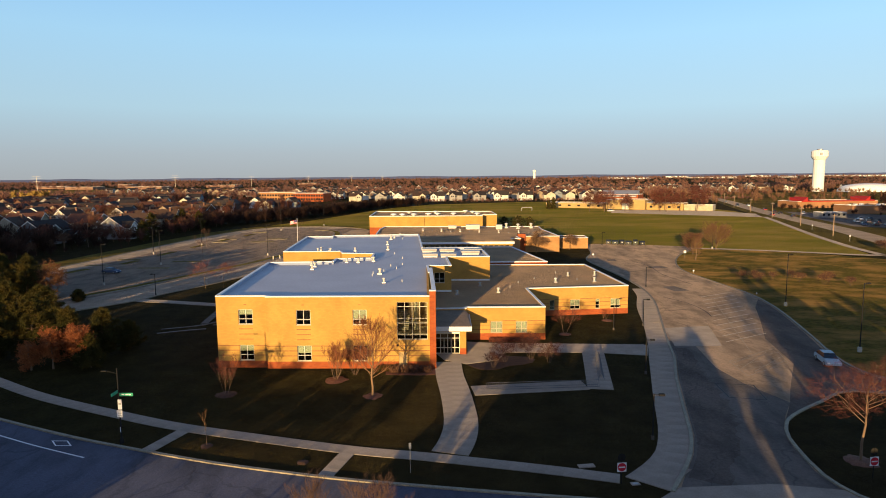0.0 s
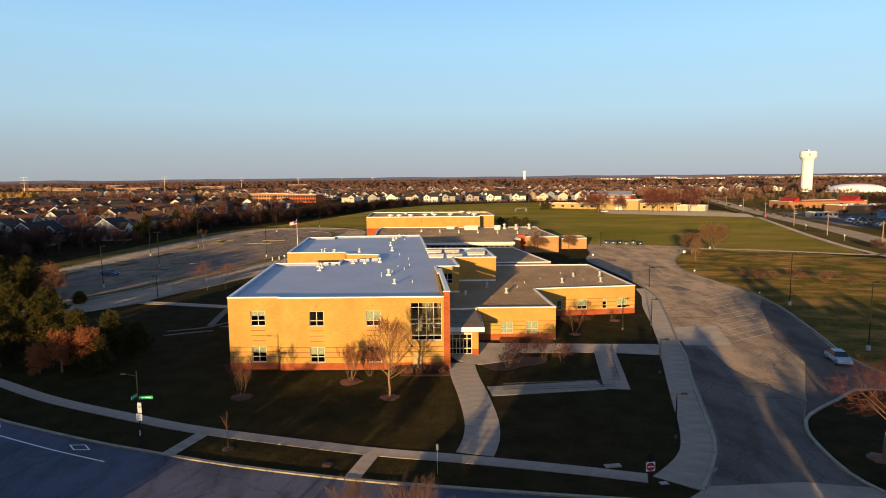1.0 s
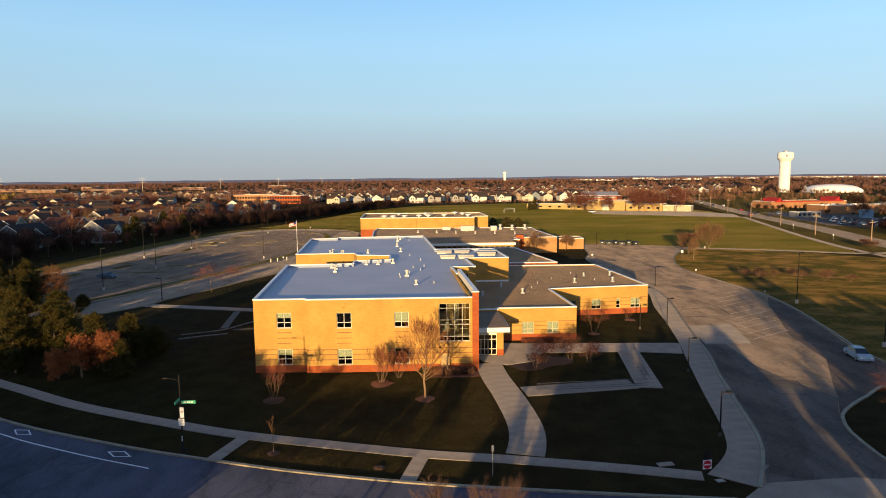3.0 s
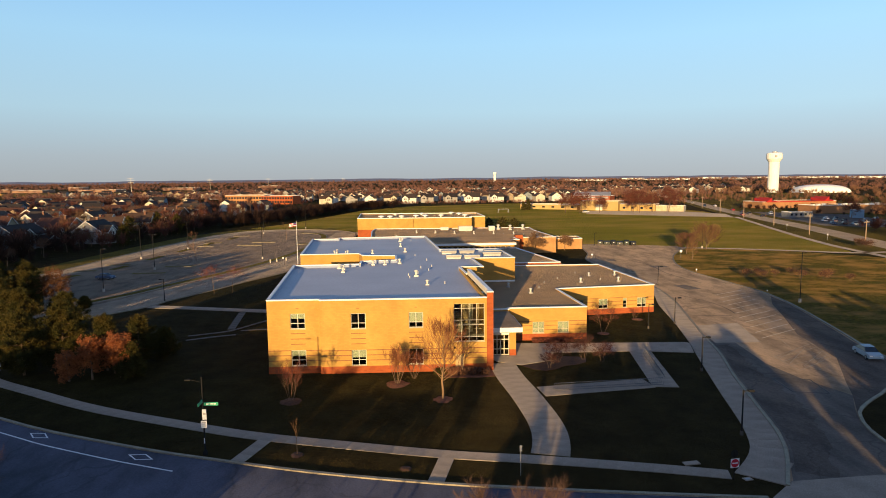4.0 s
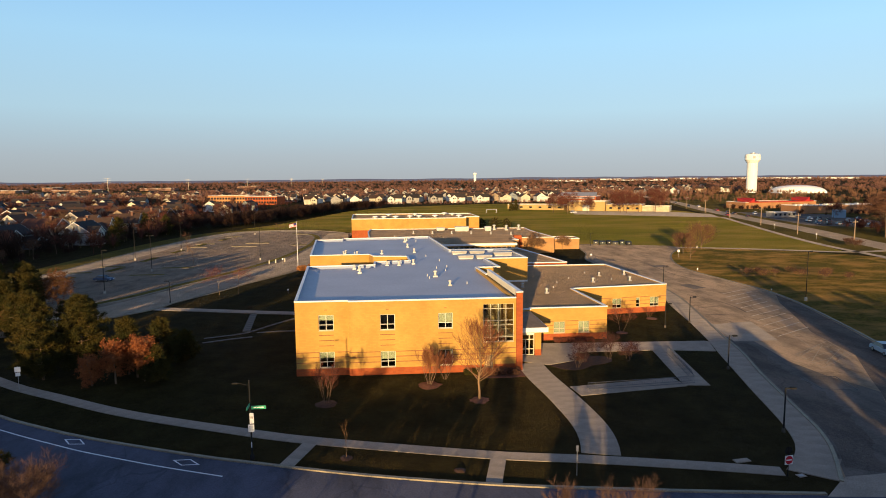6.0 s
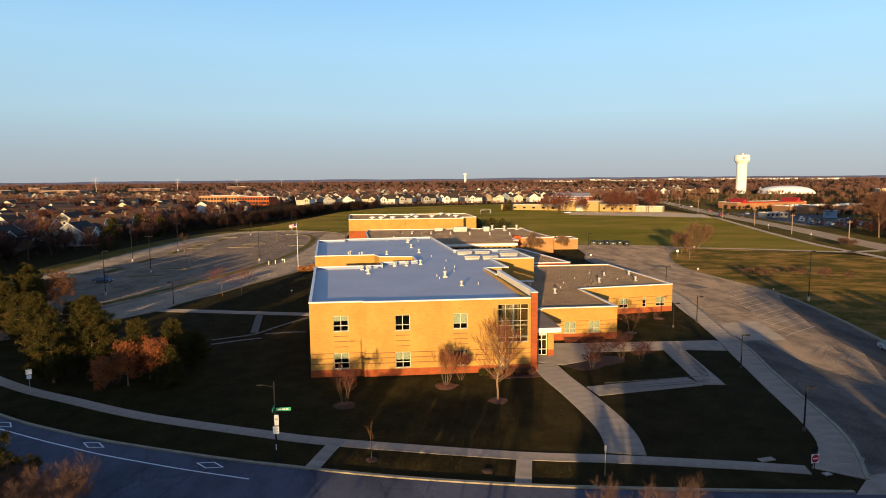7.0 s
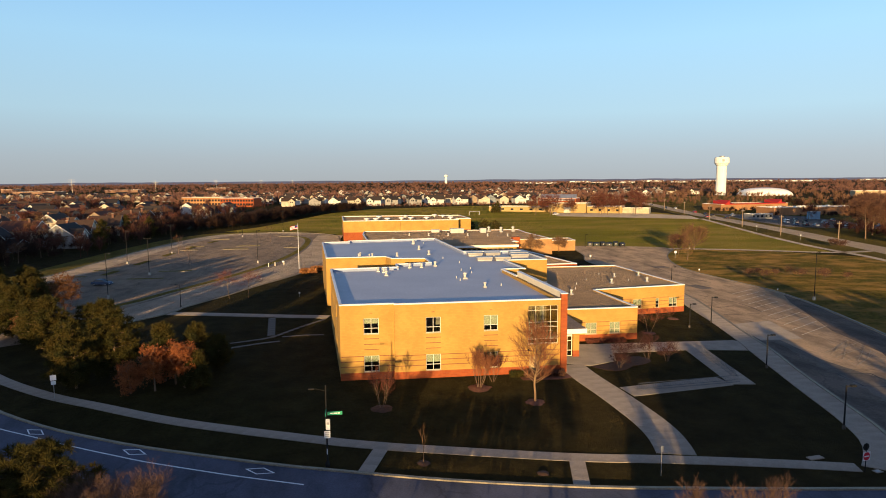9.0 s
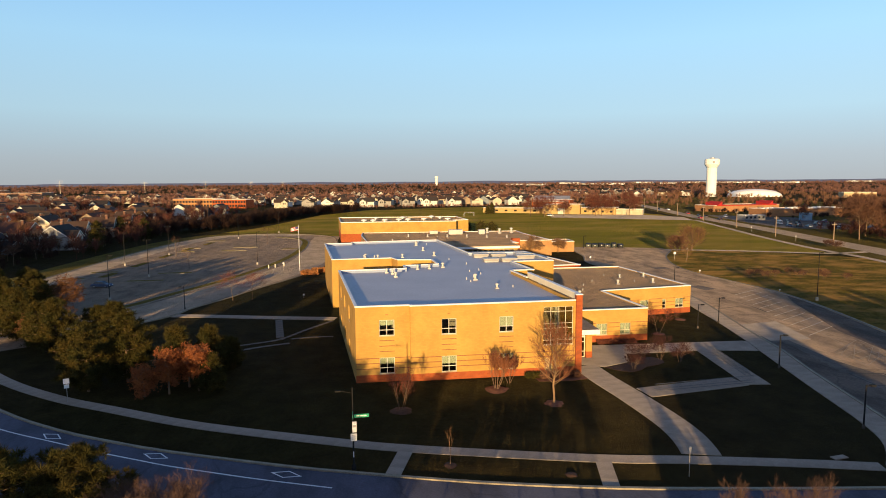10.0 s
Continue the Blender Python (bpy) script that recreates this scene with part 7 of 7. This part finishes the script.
# ---- large buildings far off ----
def hall(name, x, y, turn, w, d, h, wall, roof, label, rows=0, cols=0, category="building", win=(1.6, 1.7), z0=1.4, storey=3.6):
    t = thing(name, label, category, (x, y, 0), turn)
    holes = [(w * (i + 0.5) / cols - win[0] / 2, w * (i + 0.5) / cols + win[0] / 2, z0 + storey * r, z0 + storey * r + win[1]) for r in range(rows) for i in range(cols)]
    p = [(-w / 2, -d / 2), (w / 2, -d / 2), (w / 2, d / 2), (-w / 2, d / 2)]
    for i in range(4):
        part("wall", Geo().wall(p[i], p[(i + 1) % 4], 0, h, 0.3, holes if i == 0 else ()), wall, t)
    for h0 in holes:
        part("window", Geo().box(-w / 2 + h0[0], -w / 2 + h0[1], -d / 2 + 0.12, -d / 2 + 0.18, h0[2], h0[3]), M["carglass"], t)
    part("roof", Geo().prism(inset(p, 0.05), h - 0.6, h - 0.25), roof, t)
    for i in range(4):
        a, b = Vector(p[i]), Vector(p[(i + 1) % 4])
        dd = (b - a).normalized()
        r = Vector((dd.y, -dd.x)) * 0.06
        part("coping", Geo().prism([tuple(a + r), tuple(b + r), tuple(b - r * 6), tuple(a - r * 6)], h, h + 0.18 + 0.002 * i), M["white"], t)
    return t


orange = mat("orange_brick", (0.36, 0.175, 0.07), (0.3, 0.145, 0.06), scale=0.2)
dull = mat("dull_tan_wall", (0.26, 0.15, 0.095), (0.2, 0.12, 0.08), scale=0.05)
hall("office_building", -176, 556, -14, 42, 20, 8.6, orange, M["gravel"], "orange brick office block with two window rows", 2, 14, win=(2.1, 1.9))
hall("office_wing", -141, 538, -18, 34, 16, 8.0, M["red"], M["gravel"], "darker red brick office wing with two window rows", 2, 12, win=(2.0, 1.9))
yellow = mat("yellow_brick", (0.43, 0.295, 0.115), (0.37, 0.25, 0.10), scale=0.2)
hall("low_yellow_school", 92, 386, -32, 44, 14, 3.6, yellow, M["gravel"], "long low yellow brick building beyond the field", 1, 6, win=(2.2, 1.2), z0=1.2)
t = hall("yellow_hall", 124, 364, -32, 27, 18, 6.6, yellow, M["gravel"], "square yellow brick hall with a pale door")
part("door", Geo().box(-2.2, 2.6, -9.06, -9.005, 0, 4.2), M["cream"], t, "large pale loading door")
hall("yellow_annex", 146, 350, -32, 24, 14, 4.6, yellow, M["gravel"], "low yellow brick annex with a pier", 1, 4, win=(1.8, 1.4))
hall("cream_annex", 163, 340, -32, 20, 10, 3.6, mat("cream_block", (0.5, 0.44, 0.31)), M["gravel"], "low cream annex beside the paved lot")
t = hall("grey_roofed_hall", 128, 402, -32, 30, 14, 9.0, M["red"], M["gravel"], "red brick hall with a steep grey metal roof")
part("metal_roof", Geo().prism([(-14, -8.2), (14, -8.2), (14, 0), (-14, 0)], 7.2, [8.0, 8.0, 12.0, 12.0]), M["steel"], t)
# shops beside the wide road
tan = mat("tan_block", (0.33, 0.16, 0.07), (0.26, 0.13, 0.06), scale=0.2)
redroof = flat_mat("red_metal_roof", (0.36, 0.02, 0.018), 0.8)
t = hall("shopping_row", 264, 368, 10, 62, 20, 4.6, tan, M["gravel"], "long tan shopping row with red roof gables")
for x in (-24, 24):
    part("red_gable", Geo().prism([(x - 4, -11), (x + 4, -11), (x + 4, 2), (x - 4, 2)], 4.8, [5.0, 5.0, 7.2, 7.2]), redroof, t, "bright red metal roof")
    part("red_gable", Geo().prism([(x - 4, -10.9), (x, -10.95), (x, 2.1), (x - 4, 2.1)], 4.81, [4.9, 7.6, 7.6, 4.9]), redroof, t)
part("red_fascia", Geo().box(-28, 28, -10.5, -10.1, 4.35, 4.9), redroof, t)
t = hall("shop_row_east", 264, 302, 5, 62, 16, 4.8, tan, M["gravel"], "long low tan retail building with rooftop units", 0, 0)
for i in range(10):
    part("roof_box", Geo().box(-29.5 + 6.2 * i, -28.1 + 6.2 * i, -3 + i % 3 * 3, -1 + i % 3 * 3, 4.55, 5.5), M["white"], t)
# White building greyed down: its shade is in the wall colour.
hall("grey_shed", 206, 266, 4, 14, 7, 2.8, mat("shade_grey_cladding", (0.24, 0.24, 0.24), (0.18, 0.18, 0.18)), M["gravel"], "low commercial building beside the wide road, greyed for its shade", 1, 5, win=(1.4, 1.2), z0=1.0)
hall("blue_shed", 233, 255, -20, 5.5, 5, 4.2, flat_mat("blue_shed_wall", (0.22, 0.36, 0.5)), M["steel"], "small blue metal shed near the shops")
# white fabric dome
t = thing("sports_dome", "long white fabric sports dome", "dome", (508, 700, 0), -8)
g = Geo()
n, m = 24, 12
vs = [(30 * math.cos(math.pi * i / n), (16 * math.cos(math.pi * j / m)), 10.2 * (math.sin(math.pi * i / n) ** 0.45) * (math.sin(math.pi * j / m) ** 0.6)) for i in range(n + 1) for j in range(m + 1)]
g.add(vs, [(i * (m + 1) + j, i * (m + 1) + j + 1, (i + 1) * (m + 1) + j + 1, (i + 1) * (m + 1) + j) for i in range(n) for j in range(m)])
part("fabric", g, M["white"], t, smooth=True)
hall("tan_barn", 585, 612, -20, 36, 16, 6.8, mat("pale_tan_metal", (0.5, 0.36, 0.2)), M["steel"], "pale tan metal barn among bare trees")


def water_tower(x, y, h, stem, head, label, facets=16):
    t = thing("water_tower", label, "water tower", (x, y, 0), group="water towers")
    part("stem", Geo().lathe([(stem * 1.08, 0), (stem, 3), (stem, h * 0.76)], facets), M["towerwhite"], t)
    part("tank", Geo().lathe([(stem, h * 0.755), (head * 0.92, h * 0.82), (head, h * 0.84), (head, h * 0.955), (head * 0.9, h * 0.985), (head * 0.2, h)], 20), M["towerwhite"], t)
    part("ladder_rail", Geo().lathe([(head * 0.35, h), (head * 0.35, h + 1.0), (head * 0.3, h + 1.0)], 12), M["steel"], t)
    return t


M["towerwhite"] = mat("tower_white", (0.72, 0.74, 0.70), (0.66, 0.68, 0.64), scale=0.1, speck=0.04)
tw = water_tower(462, 728, 52.3, 6.7, 9.8, "tall white water tower with fluted stem")
part("emblem", Geo().box(-4.4, -1.8, -9.9, -8.6, 45.6, 48.6), M["grey"], tw, "dull emblem on the tank")
water_tower(382, 3000, 46, 6, 9, "distant pale water tower on the horizon")


def pylon(x, y, h):
    t = thing("pylon", "white transmission pole with three cross arms", "pylon", (x, y, 0), group="pylons")
    part("mast", Geo().tube((0, 0, 0), (0, 0, h), 0.4, 0.2, 8), M["cream"], t)
    for z, w in ((0.97, 6), (0.84, 7), (0.7, 6)):
        part("cross_arm", Geo().box(-w, w, -0.15, 0.15, h * z, h * z + 0.22), M["cream"], t)


for x, y, h in ((-610, 820, 29), (-560, 1158, 29), (-520, 1500, 26), (-470, 1900, 26), (-400, 2300, 26), (-330, 2700, 24)):
    pylon(x, y, h)
for x, y, w, h in ((-823, 1290, 150, 8), (-850, 1520, 60, 12), (-690, 1310, 190, 7), (-560, 1420, 160, 8), (-960, 1400, 160, 8), (-420, 1700, 120, 8)):
    hall("warehouse", x, y, -6, w * 0.45, 40, h * 0.7, dull, M["gravel"], "long dull tan warehouse far off")
rng = random.Random(44)
for k in range(15):
    y = rng.uniform(2700, 3600)
    x = (0.26 + 0.047 * k) * y + rng.uniform(-30, 30)
    hall("white_warehouse", x, y, -30 + rng.uniform(-8, 8), rng.uniform(70, 190), 50, rng.uniform(4.5, 8), M["towerwhite"], M["white"], "long white warehouse on the horizon")
# low backdrop rise added for the band of far haze, haze-blue in colour
M["rise"] = mat("haze_blue_rise", (0.21, 0.215, 0.26), (0.17, 0.175, 0.22), scale=0.004, fine=0.05, speck=0.15)
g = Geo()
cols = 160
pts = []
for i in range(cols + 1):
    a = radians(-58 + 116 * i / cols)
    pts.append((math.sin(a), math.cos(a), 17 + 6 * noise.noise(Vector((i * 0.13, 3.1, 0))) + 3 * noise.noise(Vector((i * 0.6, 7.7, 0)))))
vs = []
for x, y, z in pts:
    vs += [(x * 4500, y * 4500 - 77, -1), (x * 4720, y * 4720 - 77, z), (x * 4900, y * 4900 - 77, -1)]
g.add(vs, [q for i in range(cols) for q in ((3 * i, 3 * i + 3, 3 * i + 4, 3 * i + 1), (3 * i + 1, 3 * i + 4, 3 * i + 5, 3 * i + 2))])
tagged(part("distant_rise", g, M["rise"]), "low rise along the horizon, coloured as blue-grey far haze", "backdrop", kind="structure")


# utility poles along the wide road
def utility_pole(x, y, h=8.6, turn=20):
    t = thing("utility_pole", "weathered wooden utility pole with a cross arm", "utility pole", (x, y, 0), turn, "utility poles")
    part("pole", Geo().tube((0, 0, 0), (0, 0, h), 0.2, 0.14, 8), M["polewood"], t)
    part("cross_arm", Geo().box(-1.4, 1.4, -0.08, 0.08, h - 0.9, h - 0.7), M["polewood"], t)
    for s in (-1.2, -0.4, 0.4, 1.2):
        part("insulator", Geo().lathe([(0.06, h - 0.7), (0.08, h - 0.6), (0.03, h - 0.5)], 6, s, 0), M["steel"], t)


M["polewood"] = mat("weathered_pole_wood", (0.30, 0.21, 0.14), (0.23, 0.165, 0.11))
for x, y in ((143, 127), (148, 165), (161, 212), (173, 262), (186, 315), (199, 368), (214, 420), (232, 490), (121, 62)):
    utility_pole(x, y)
for x, y in ((158, 190), (146, 145)):
    t = thing("roadside_sign", "small white roadside sign beside the wide road", "road sign", (x - 4, y, 0), 20, "roadside signs")
    part("post", Geo().tube((0, 0, 0), (0, 0, 2.2), 0.05, n=6), M["steel"], t)
    part("plate", Geo().box(-0.26, 0.26, -0.04, 0.04, 1.7, 2.3), M["signwhite"], t)
# soccer goal on the field
t = thing("soccer_goal", "white soccer goal frame on the field", "goal", (50, 345, 0), 10)
part("frame", Geo().tube((-3.6, 0, 0), (-3.6, 0, 2.4), 0.09, n=6).tube((3.6, 0, 0), (3.6, 0, 2.4), 0.09, n=6).tube((-3.6, 0, 2.4), (3.6, 0, 2.4), 0.09, n=6), M["signwhite"], t)
part("net_bar", Geo().tube((-3.6, 0, 2.4), (-3.6, 1.8, 0), 0.04, n=5).tube((3.6, 0, 2.4), (3.6, 1.8, 0), 0.04, n=5), M["signwhite"], t)
van = car(103, 331, 20, PAINTS[2], "white van parked on the paved lot", 0.03, True)


# ---- woods ----
def wild(g, x, y, h, rng, blades=16, width=0.42, fine=0.07):
    """A bare tree seen from far: a stem and fans of fine twigs."""
    s = h * 0.009
    g.add([(x - s, y, 0), (x + s, y, 0), (x, y, h * 0.6)], [(0, 1, 2)])
    for _ in range(blades):
        a = rng.uniform(0, 6.283)
        u = rng.random()
        z0 = h * rng.uniform(0.2, 0.62)
        r = h * width * rng.uniform(0.35, 1.0)
        tip = Vector((x + math.cos(a) * r * (1 - 0.5 * u), y + math.sin(a) * r * (1 - 0.5 * u), min(h, z0 + h * rng.uniform(0.1, 0.45))))
        b = a + rng.choice((1.57, -1.57)) + rng.uniform(-0.5, 0.5)
        q = h * rng.uniform(0.5, 1.1) * fine
        side = Vector((math.cos(b) * q, math.sin(b) * q, q * rng.uniform(-0.6, 0.6)))
        root = Vector((x + math.cos(a) * r * 0.12, y + math.sin(a) * r * 0.12, z0))
        g.add([root, tip - side, tip + side], [(0, 1, 2)])


def woods(name, label, spots, material, rng, blades=16, width=0.42, fine=0.07):
    g = Geo()
    for x, y, h in spots:
        wild(g, x, y, h, rng, blades, width, fine)
    tagged(part(name, g, material), label, "woods", kind="stuff")


M["farwood"] = thin(mat("far_bare_wood", (0.245, 0.122, 0.082), (0.175, 0.088, 0.062), scale=0.02, fine=0.5, speck=0.2), 0.2)
M["estatewood"] = thin(mat("estate_bare_wood", (0.15, 0.055, 0.036), (0.085, 0.036, 0.024), scale=0.05, fine=0.8, speck=0.3))
M["olivewood"] = thin(mat("far_budding_wood", (0.25, 0.13, 0.07), (0.17, 0.09, 0.05), scale=0.02, fine=0.5, speck=0.2), 0.2)
rng = random.Random(12)
spots = []
for _ in range(1250):
    x, y = rng.uniform(-440, -112), rng.uniform(130, 620)
    if x < -0.8 * (y + 80) - 30 or any((x - a) ** 2 + (y - b) ** 2 < 60 for a, b in taken):
        continue
    spots.append((x, y, rng.uniform(2.5, 4.5) if x > -250 and y > 400 else rng.uniform(4.5, 9.5) if y > 300 else rng.uniform(5.0, 9.0)))
woods("estate_trees", "reddish bare trees between the estate houses", spots, M["estatewood"], rng, 170, 0.5, 0.013)
TREES = [bare_tree(-130 - 14 * i, 150 + 22 * i, 9.5, 200 + i, "bare garden tree among the estate houses", ("twig", "redbud", "twig", "palebud")[i], spread=0.8, r=0.18, thin=0.03, group="estate trees") for i in range(4)]
for i in range(60):
    x, y = rng.uniform(-260, -118), rng.uniform(120, 330)
    if x > -0.8 * (y + 80) - 10 and y > 190:
        copy_thing(TREES[i % 4], pose(x, y, 0, 0, 0, rng.uniform(0, 360)))
belt = curve([(-116, 52), (-119, 75), (-122, 100), (-120, 140), (-117, 185), (-108, 232), (-88, 262), (-74, 300), (-62, 345), (-50, 380), (-20, 430)], 3)
spots = []
for x, y in belt:
    for _ in range(5):
        q = (x - rng.uniform(2, 22), y + rng.uniform(-4, 12), rng.uniform(2.0, 4.5) if y < 205 else rng.uniform(3.5, 8.0))
        if q[1] > 205 or rng.random() < 0.5:
            spots.append(q)
    if y < 235 and rng.random() < 0.8:
        copy_thing(TREES[rng.randint(0, 3)], pose(x - rng.uniform(5, 18), y + rng.uniform(-3, 3), 0, 0, 0, rng.uniform(0, 360)) @ Matrix.Scale(rng.uniform(0.42, 0.75), 4))
M["scrub"] = thin(mat("dark_scrub", (0.06, 0.028, 0.018), (0.036, 0.02, 0.013), scale=0.1, fine=1.5, speck=0.4))
# The tall ones stand out of view, added to shade the near estate.
for _ in range(330):
    x, y = rng.uniform(-270, -128), rng.uniform(60, 150)
    spots.append((x, y, rng.uniform(6, 9) if x > -0.75 * (y + 77) - 6 else rng.uniform(11, 16)))
woods("boundary_trees", "dense bare trees and scrub along the car park boundary", spots, M["scrub"], rng, 230, 0.6, 0.012)
spots = []
for _ in range(420):
    x = rng.uniform(-60, 270)
    spots.append((x, 486 + rng.uniform(-8, 12) + 0.06 * x, rng.uniform(1.6, 4.0)))
for _ in range(700):
    x, y = rng.uniform(-300, 330), rng.uniform(540, 1000)
    spots.append((x, y, rng.uniform(5, 10)))
woods("hedge_and_garden_trees", "bare garden trees among the houses beyond the field", spots, M["farwood"], rng, 70, 0.5, 0.024)
spots = []
for _ in range(7500):
    y = 620 + 3900 * rng.random() ** 1.5
    x = rng.uniform(-0.85, 1.0) * (y + 80)
    if (300 < x < 640 and y < 770) or (-1000 < x < -330 and 900 < y < 1240):
        continue
    spots.append((x, y, rng.uniform(5, 10) * (1 if y < 1800 else 1.3)))
woods("far_woods", "wide reddish-brown bare woods reaching the horizon", spots, M["farwood"], rng, 40, 0.85, 0.055)
spots = []
for _ in range(900):
    x, y = rng.uniform(190, 640), rng.uniform(330, 900)
    if abs(x - (200 + (y - 335) * 0.28)) < 14 or (215 < x < 320 and y < 400) or (465 < x < 560 and 590 < y < 745):
        continue
    spots.append((x, y, rng.uniform(4, 7.5)))
woods("east_trees", "bare trees with pale buds beyond the wide road", spots, M["olivewood"], rng, 90, 0.5, 0.022)
spots = []
for _ in range(150):
    x = rng.uniform(160, 330)
    y = rng.uniform(90, 330)
    if x > 172 + (y - 118) * 0.28 + 8 and (y < 185 or (x > 248 and y < 282)):
        spots.append((x, y, rng.uniform(3, 6)))
for _ in range(60):
    y = rng.uniform(100, 186)
    spots.append((158 + (y - 118) * 0.27 + rng.uniform(6, 26), y, rng.uniform(2.5, 6)))
woods("roadside_trees", "bare trees along the far side of the wide road", spots, M["estatewood"], rng, 160, 0.55, 0.015)
rng = random.Random(31)
for i in range(26):
    u, v = rng.randint(0, 8) / 8, rng.randint(0, 4) / 4
    x, y = 190 + 30 * u + 16 * v, 212 - 18 * u + 80 * v
    if (abs(x - 206) < 10 and abs(y - 266) < 8) or (x > 226 and y > 246):
        continue
    car(x, y, 72 + 180 * rng.randint(0, 1), PAINTS[rng.randint(0, 5)], "car parked in rows before the shops", 0.03, rng.random() < 0.4)
spots = [(rng.uniform(305, 400), rng.uniform(320, 425), rng.uniform(5, 9)) for _ in range(45)] + [(rng.uniform(226, 262), rng.uniform(262, 284), rng.uniform(2.5, 4)) for _ in range(14)] + [(rng.uniform(212, 300), rng.uniform(318, 350), rng.uniform(2.5, 4.6)) for _ in range(40)]
woods("shop_trees", "dark bare trees round the shops' car park", spots, M["scrub"], rng, 200, 0.5, 0.014)
# a few large trees that stand out
FIELD_TREES = [bare_tree(x, y, h, 130 + i, "large spreading bare tree at the field edge", "redbud", spread=1.25, lift=0.3, trunk=0.12, r=0.3, thin=0.045, kids=(0, 7, 7, 8, 11), group="field edge trees") for i, (x, y, h) in enumerate(((98, 327, 15), (137, 325, 16)))]
for i, (x, y, k) in enumerate(((112, 330, 0.8), (157, 326, 1.1), (135, 331, 1.0), (90, 334, 0.9), (149, 334, 0.9), (244, 230, 0.72), (230, 255, 0.66))):
    copy_thing(FIELD_TREES[i % 2], pose(x, y, 0, 0, 0, 70 + 50 * i) @ Matrix.Scale(k, 4))
GIANTS = [bare_tree(x, y, h, 160 + i, "very large spreading bare tree beside the wide road", "twig", spread=1.05, lift=0.4, r=0.32, trunk=0.1, thin=0.055, kids=(0, 8, 8, 8, 11), group="giant roadside trees") for i, (x, y, h) in enumerate(((170.5, 146, 18), (186, 160, 18)))]
for i, (x, y) in enumerate(((190, 142), (212, 168), (206, 152), (228, 186), (224, 205), (244, 200), (238, 170), (260, 225), (212, 190))):
    copy_thing(GIANTS[i % 2], pose(x, y, 0, 0, 0, 50 * i))
for i, (x, y, h) in enumerate(((72, 372, 8), (-118, 210, 9), (-122, 196, 8), (-126, 180, 10), (-119, 160, 8), (-135, 230, 9), (-142, 240, 8), (68, 368, 6))):
    pine(x, y, h, 140 + i, "dark evergreen at the edge of the estate", rad=0.28, blades=9, tuft=0.9, wide=0.14, step=0.8, group="estate evergreens")
# yellow willow
g = Geo()
rng = random.Random(3)
for _ in range(40):
    wild(g, rng.gauss(0, 9), rng.gauss(0, 4), rng.uniform(7, 13), rng, 60, 0.4)
tagged(part("willow", g, mat("yellow_willow_twigs", (0.36, 0.23, 0.05), (0.26, 0.16, 0.04)), at=(-443, 573, 0)), "golden yellow willow trees between houses", "tree", kind="stuff")

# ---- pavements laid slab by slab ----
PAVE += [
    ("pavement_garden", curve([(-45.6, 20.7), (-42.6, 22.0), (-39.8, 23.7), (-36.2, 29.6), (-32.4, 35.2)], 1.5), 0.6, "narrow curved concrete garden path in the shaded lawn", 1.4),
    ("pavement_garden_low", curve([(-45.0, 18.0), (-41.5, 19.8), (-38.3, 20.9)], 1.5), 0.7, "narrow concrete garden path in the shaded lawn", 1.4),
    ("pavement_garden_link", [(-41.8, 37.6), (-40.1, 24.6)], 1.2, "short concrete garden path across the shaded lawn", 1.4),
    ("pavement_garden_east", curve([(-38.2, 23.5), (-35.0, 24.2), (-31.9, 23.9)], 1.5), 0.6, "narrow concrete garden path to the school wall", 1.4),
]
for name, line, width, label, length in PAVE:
    pavement(name, line, width, label, length, "shadedpath" if "garden" in name else "concrete")
top = thing("pavement_plaza", "pale concrete forecourt before the school entrance", "pavement", kind="structure")
part("field", Geo().prism(PLAZA, 0, 0.05), M["concrete"], top)
top = thing("pavement_drive", "broad concrete pavement beside the school drive", "pavement", kind="structure")
for i in range(len(walk_w) - 1):
    a, b, c, d = walk_w[i], walk_e[i], walk_e[i + 1], walk_w[i + 1]
    if (Vector(b) - Vector(c)).length < 0.2:
        c = (b[0] + (d[0] - a[0]), b[1] + (d[1] - a[1]))
    m = Vector(((a[0] + c[0]) / 2, (a[1] + c[1]) / 2))
    quad = [Vector(p) - (Vector(p) - m).normalized() * 0.02 - m for p in (a, b, c, d)]
    part("slab", Geo().prism([tuple(q) for q in quad], 0, 0.075 + 0.003 * (i % 3)), M["concrete"], top, at=(m.x, m.y, 0))
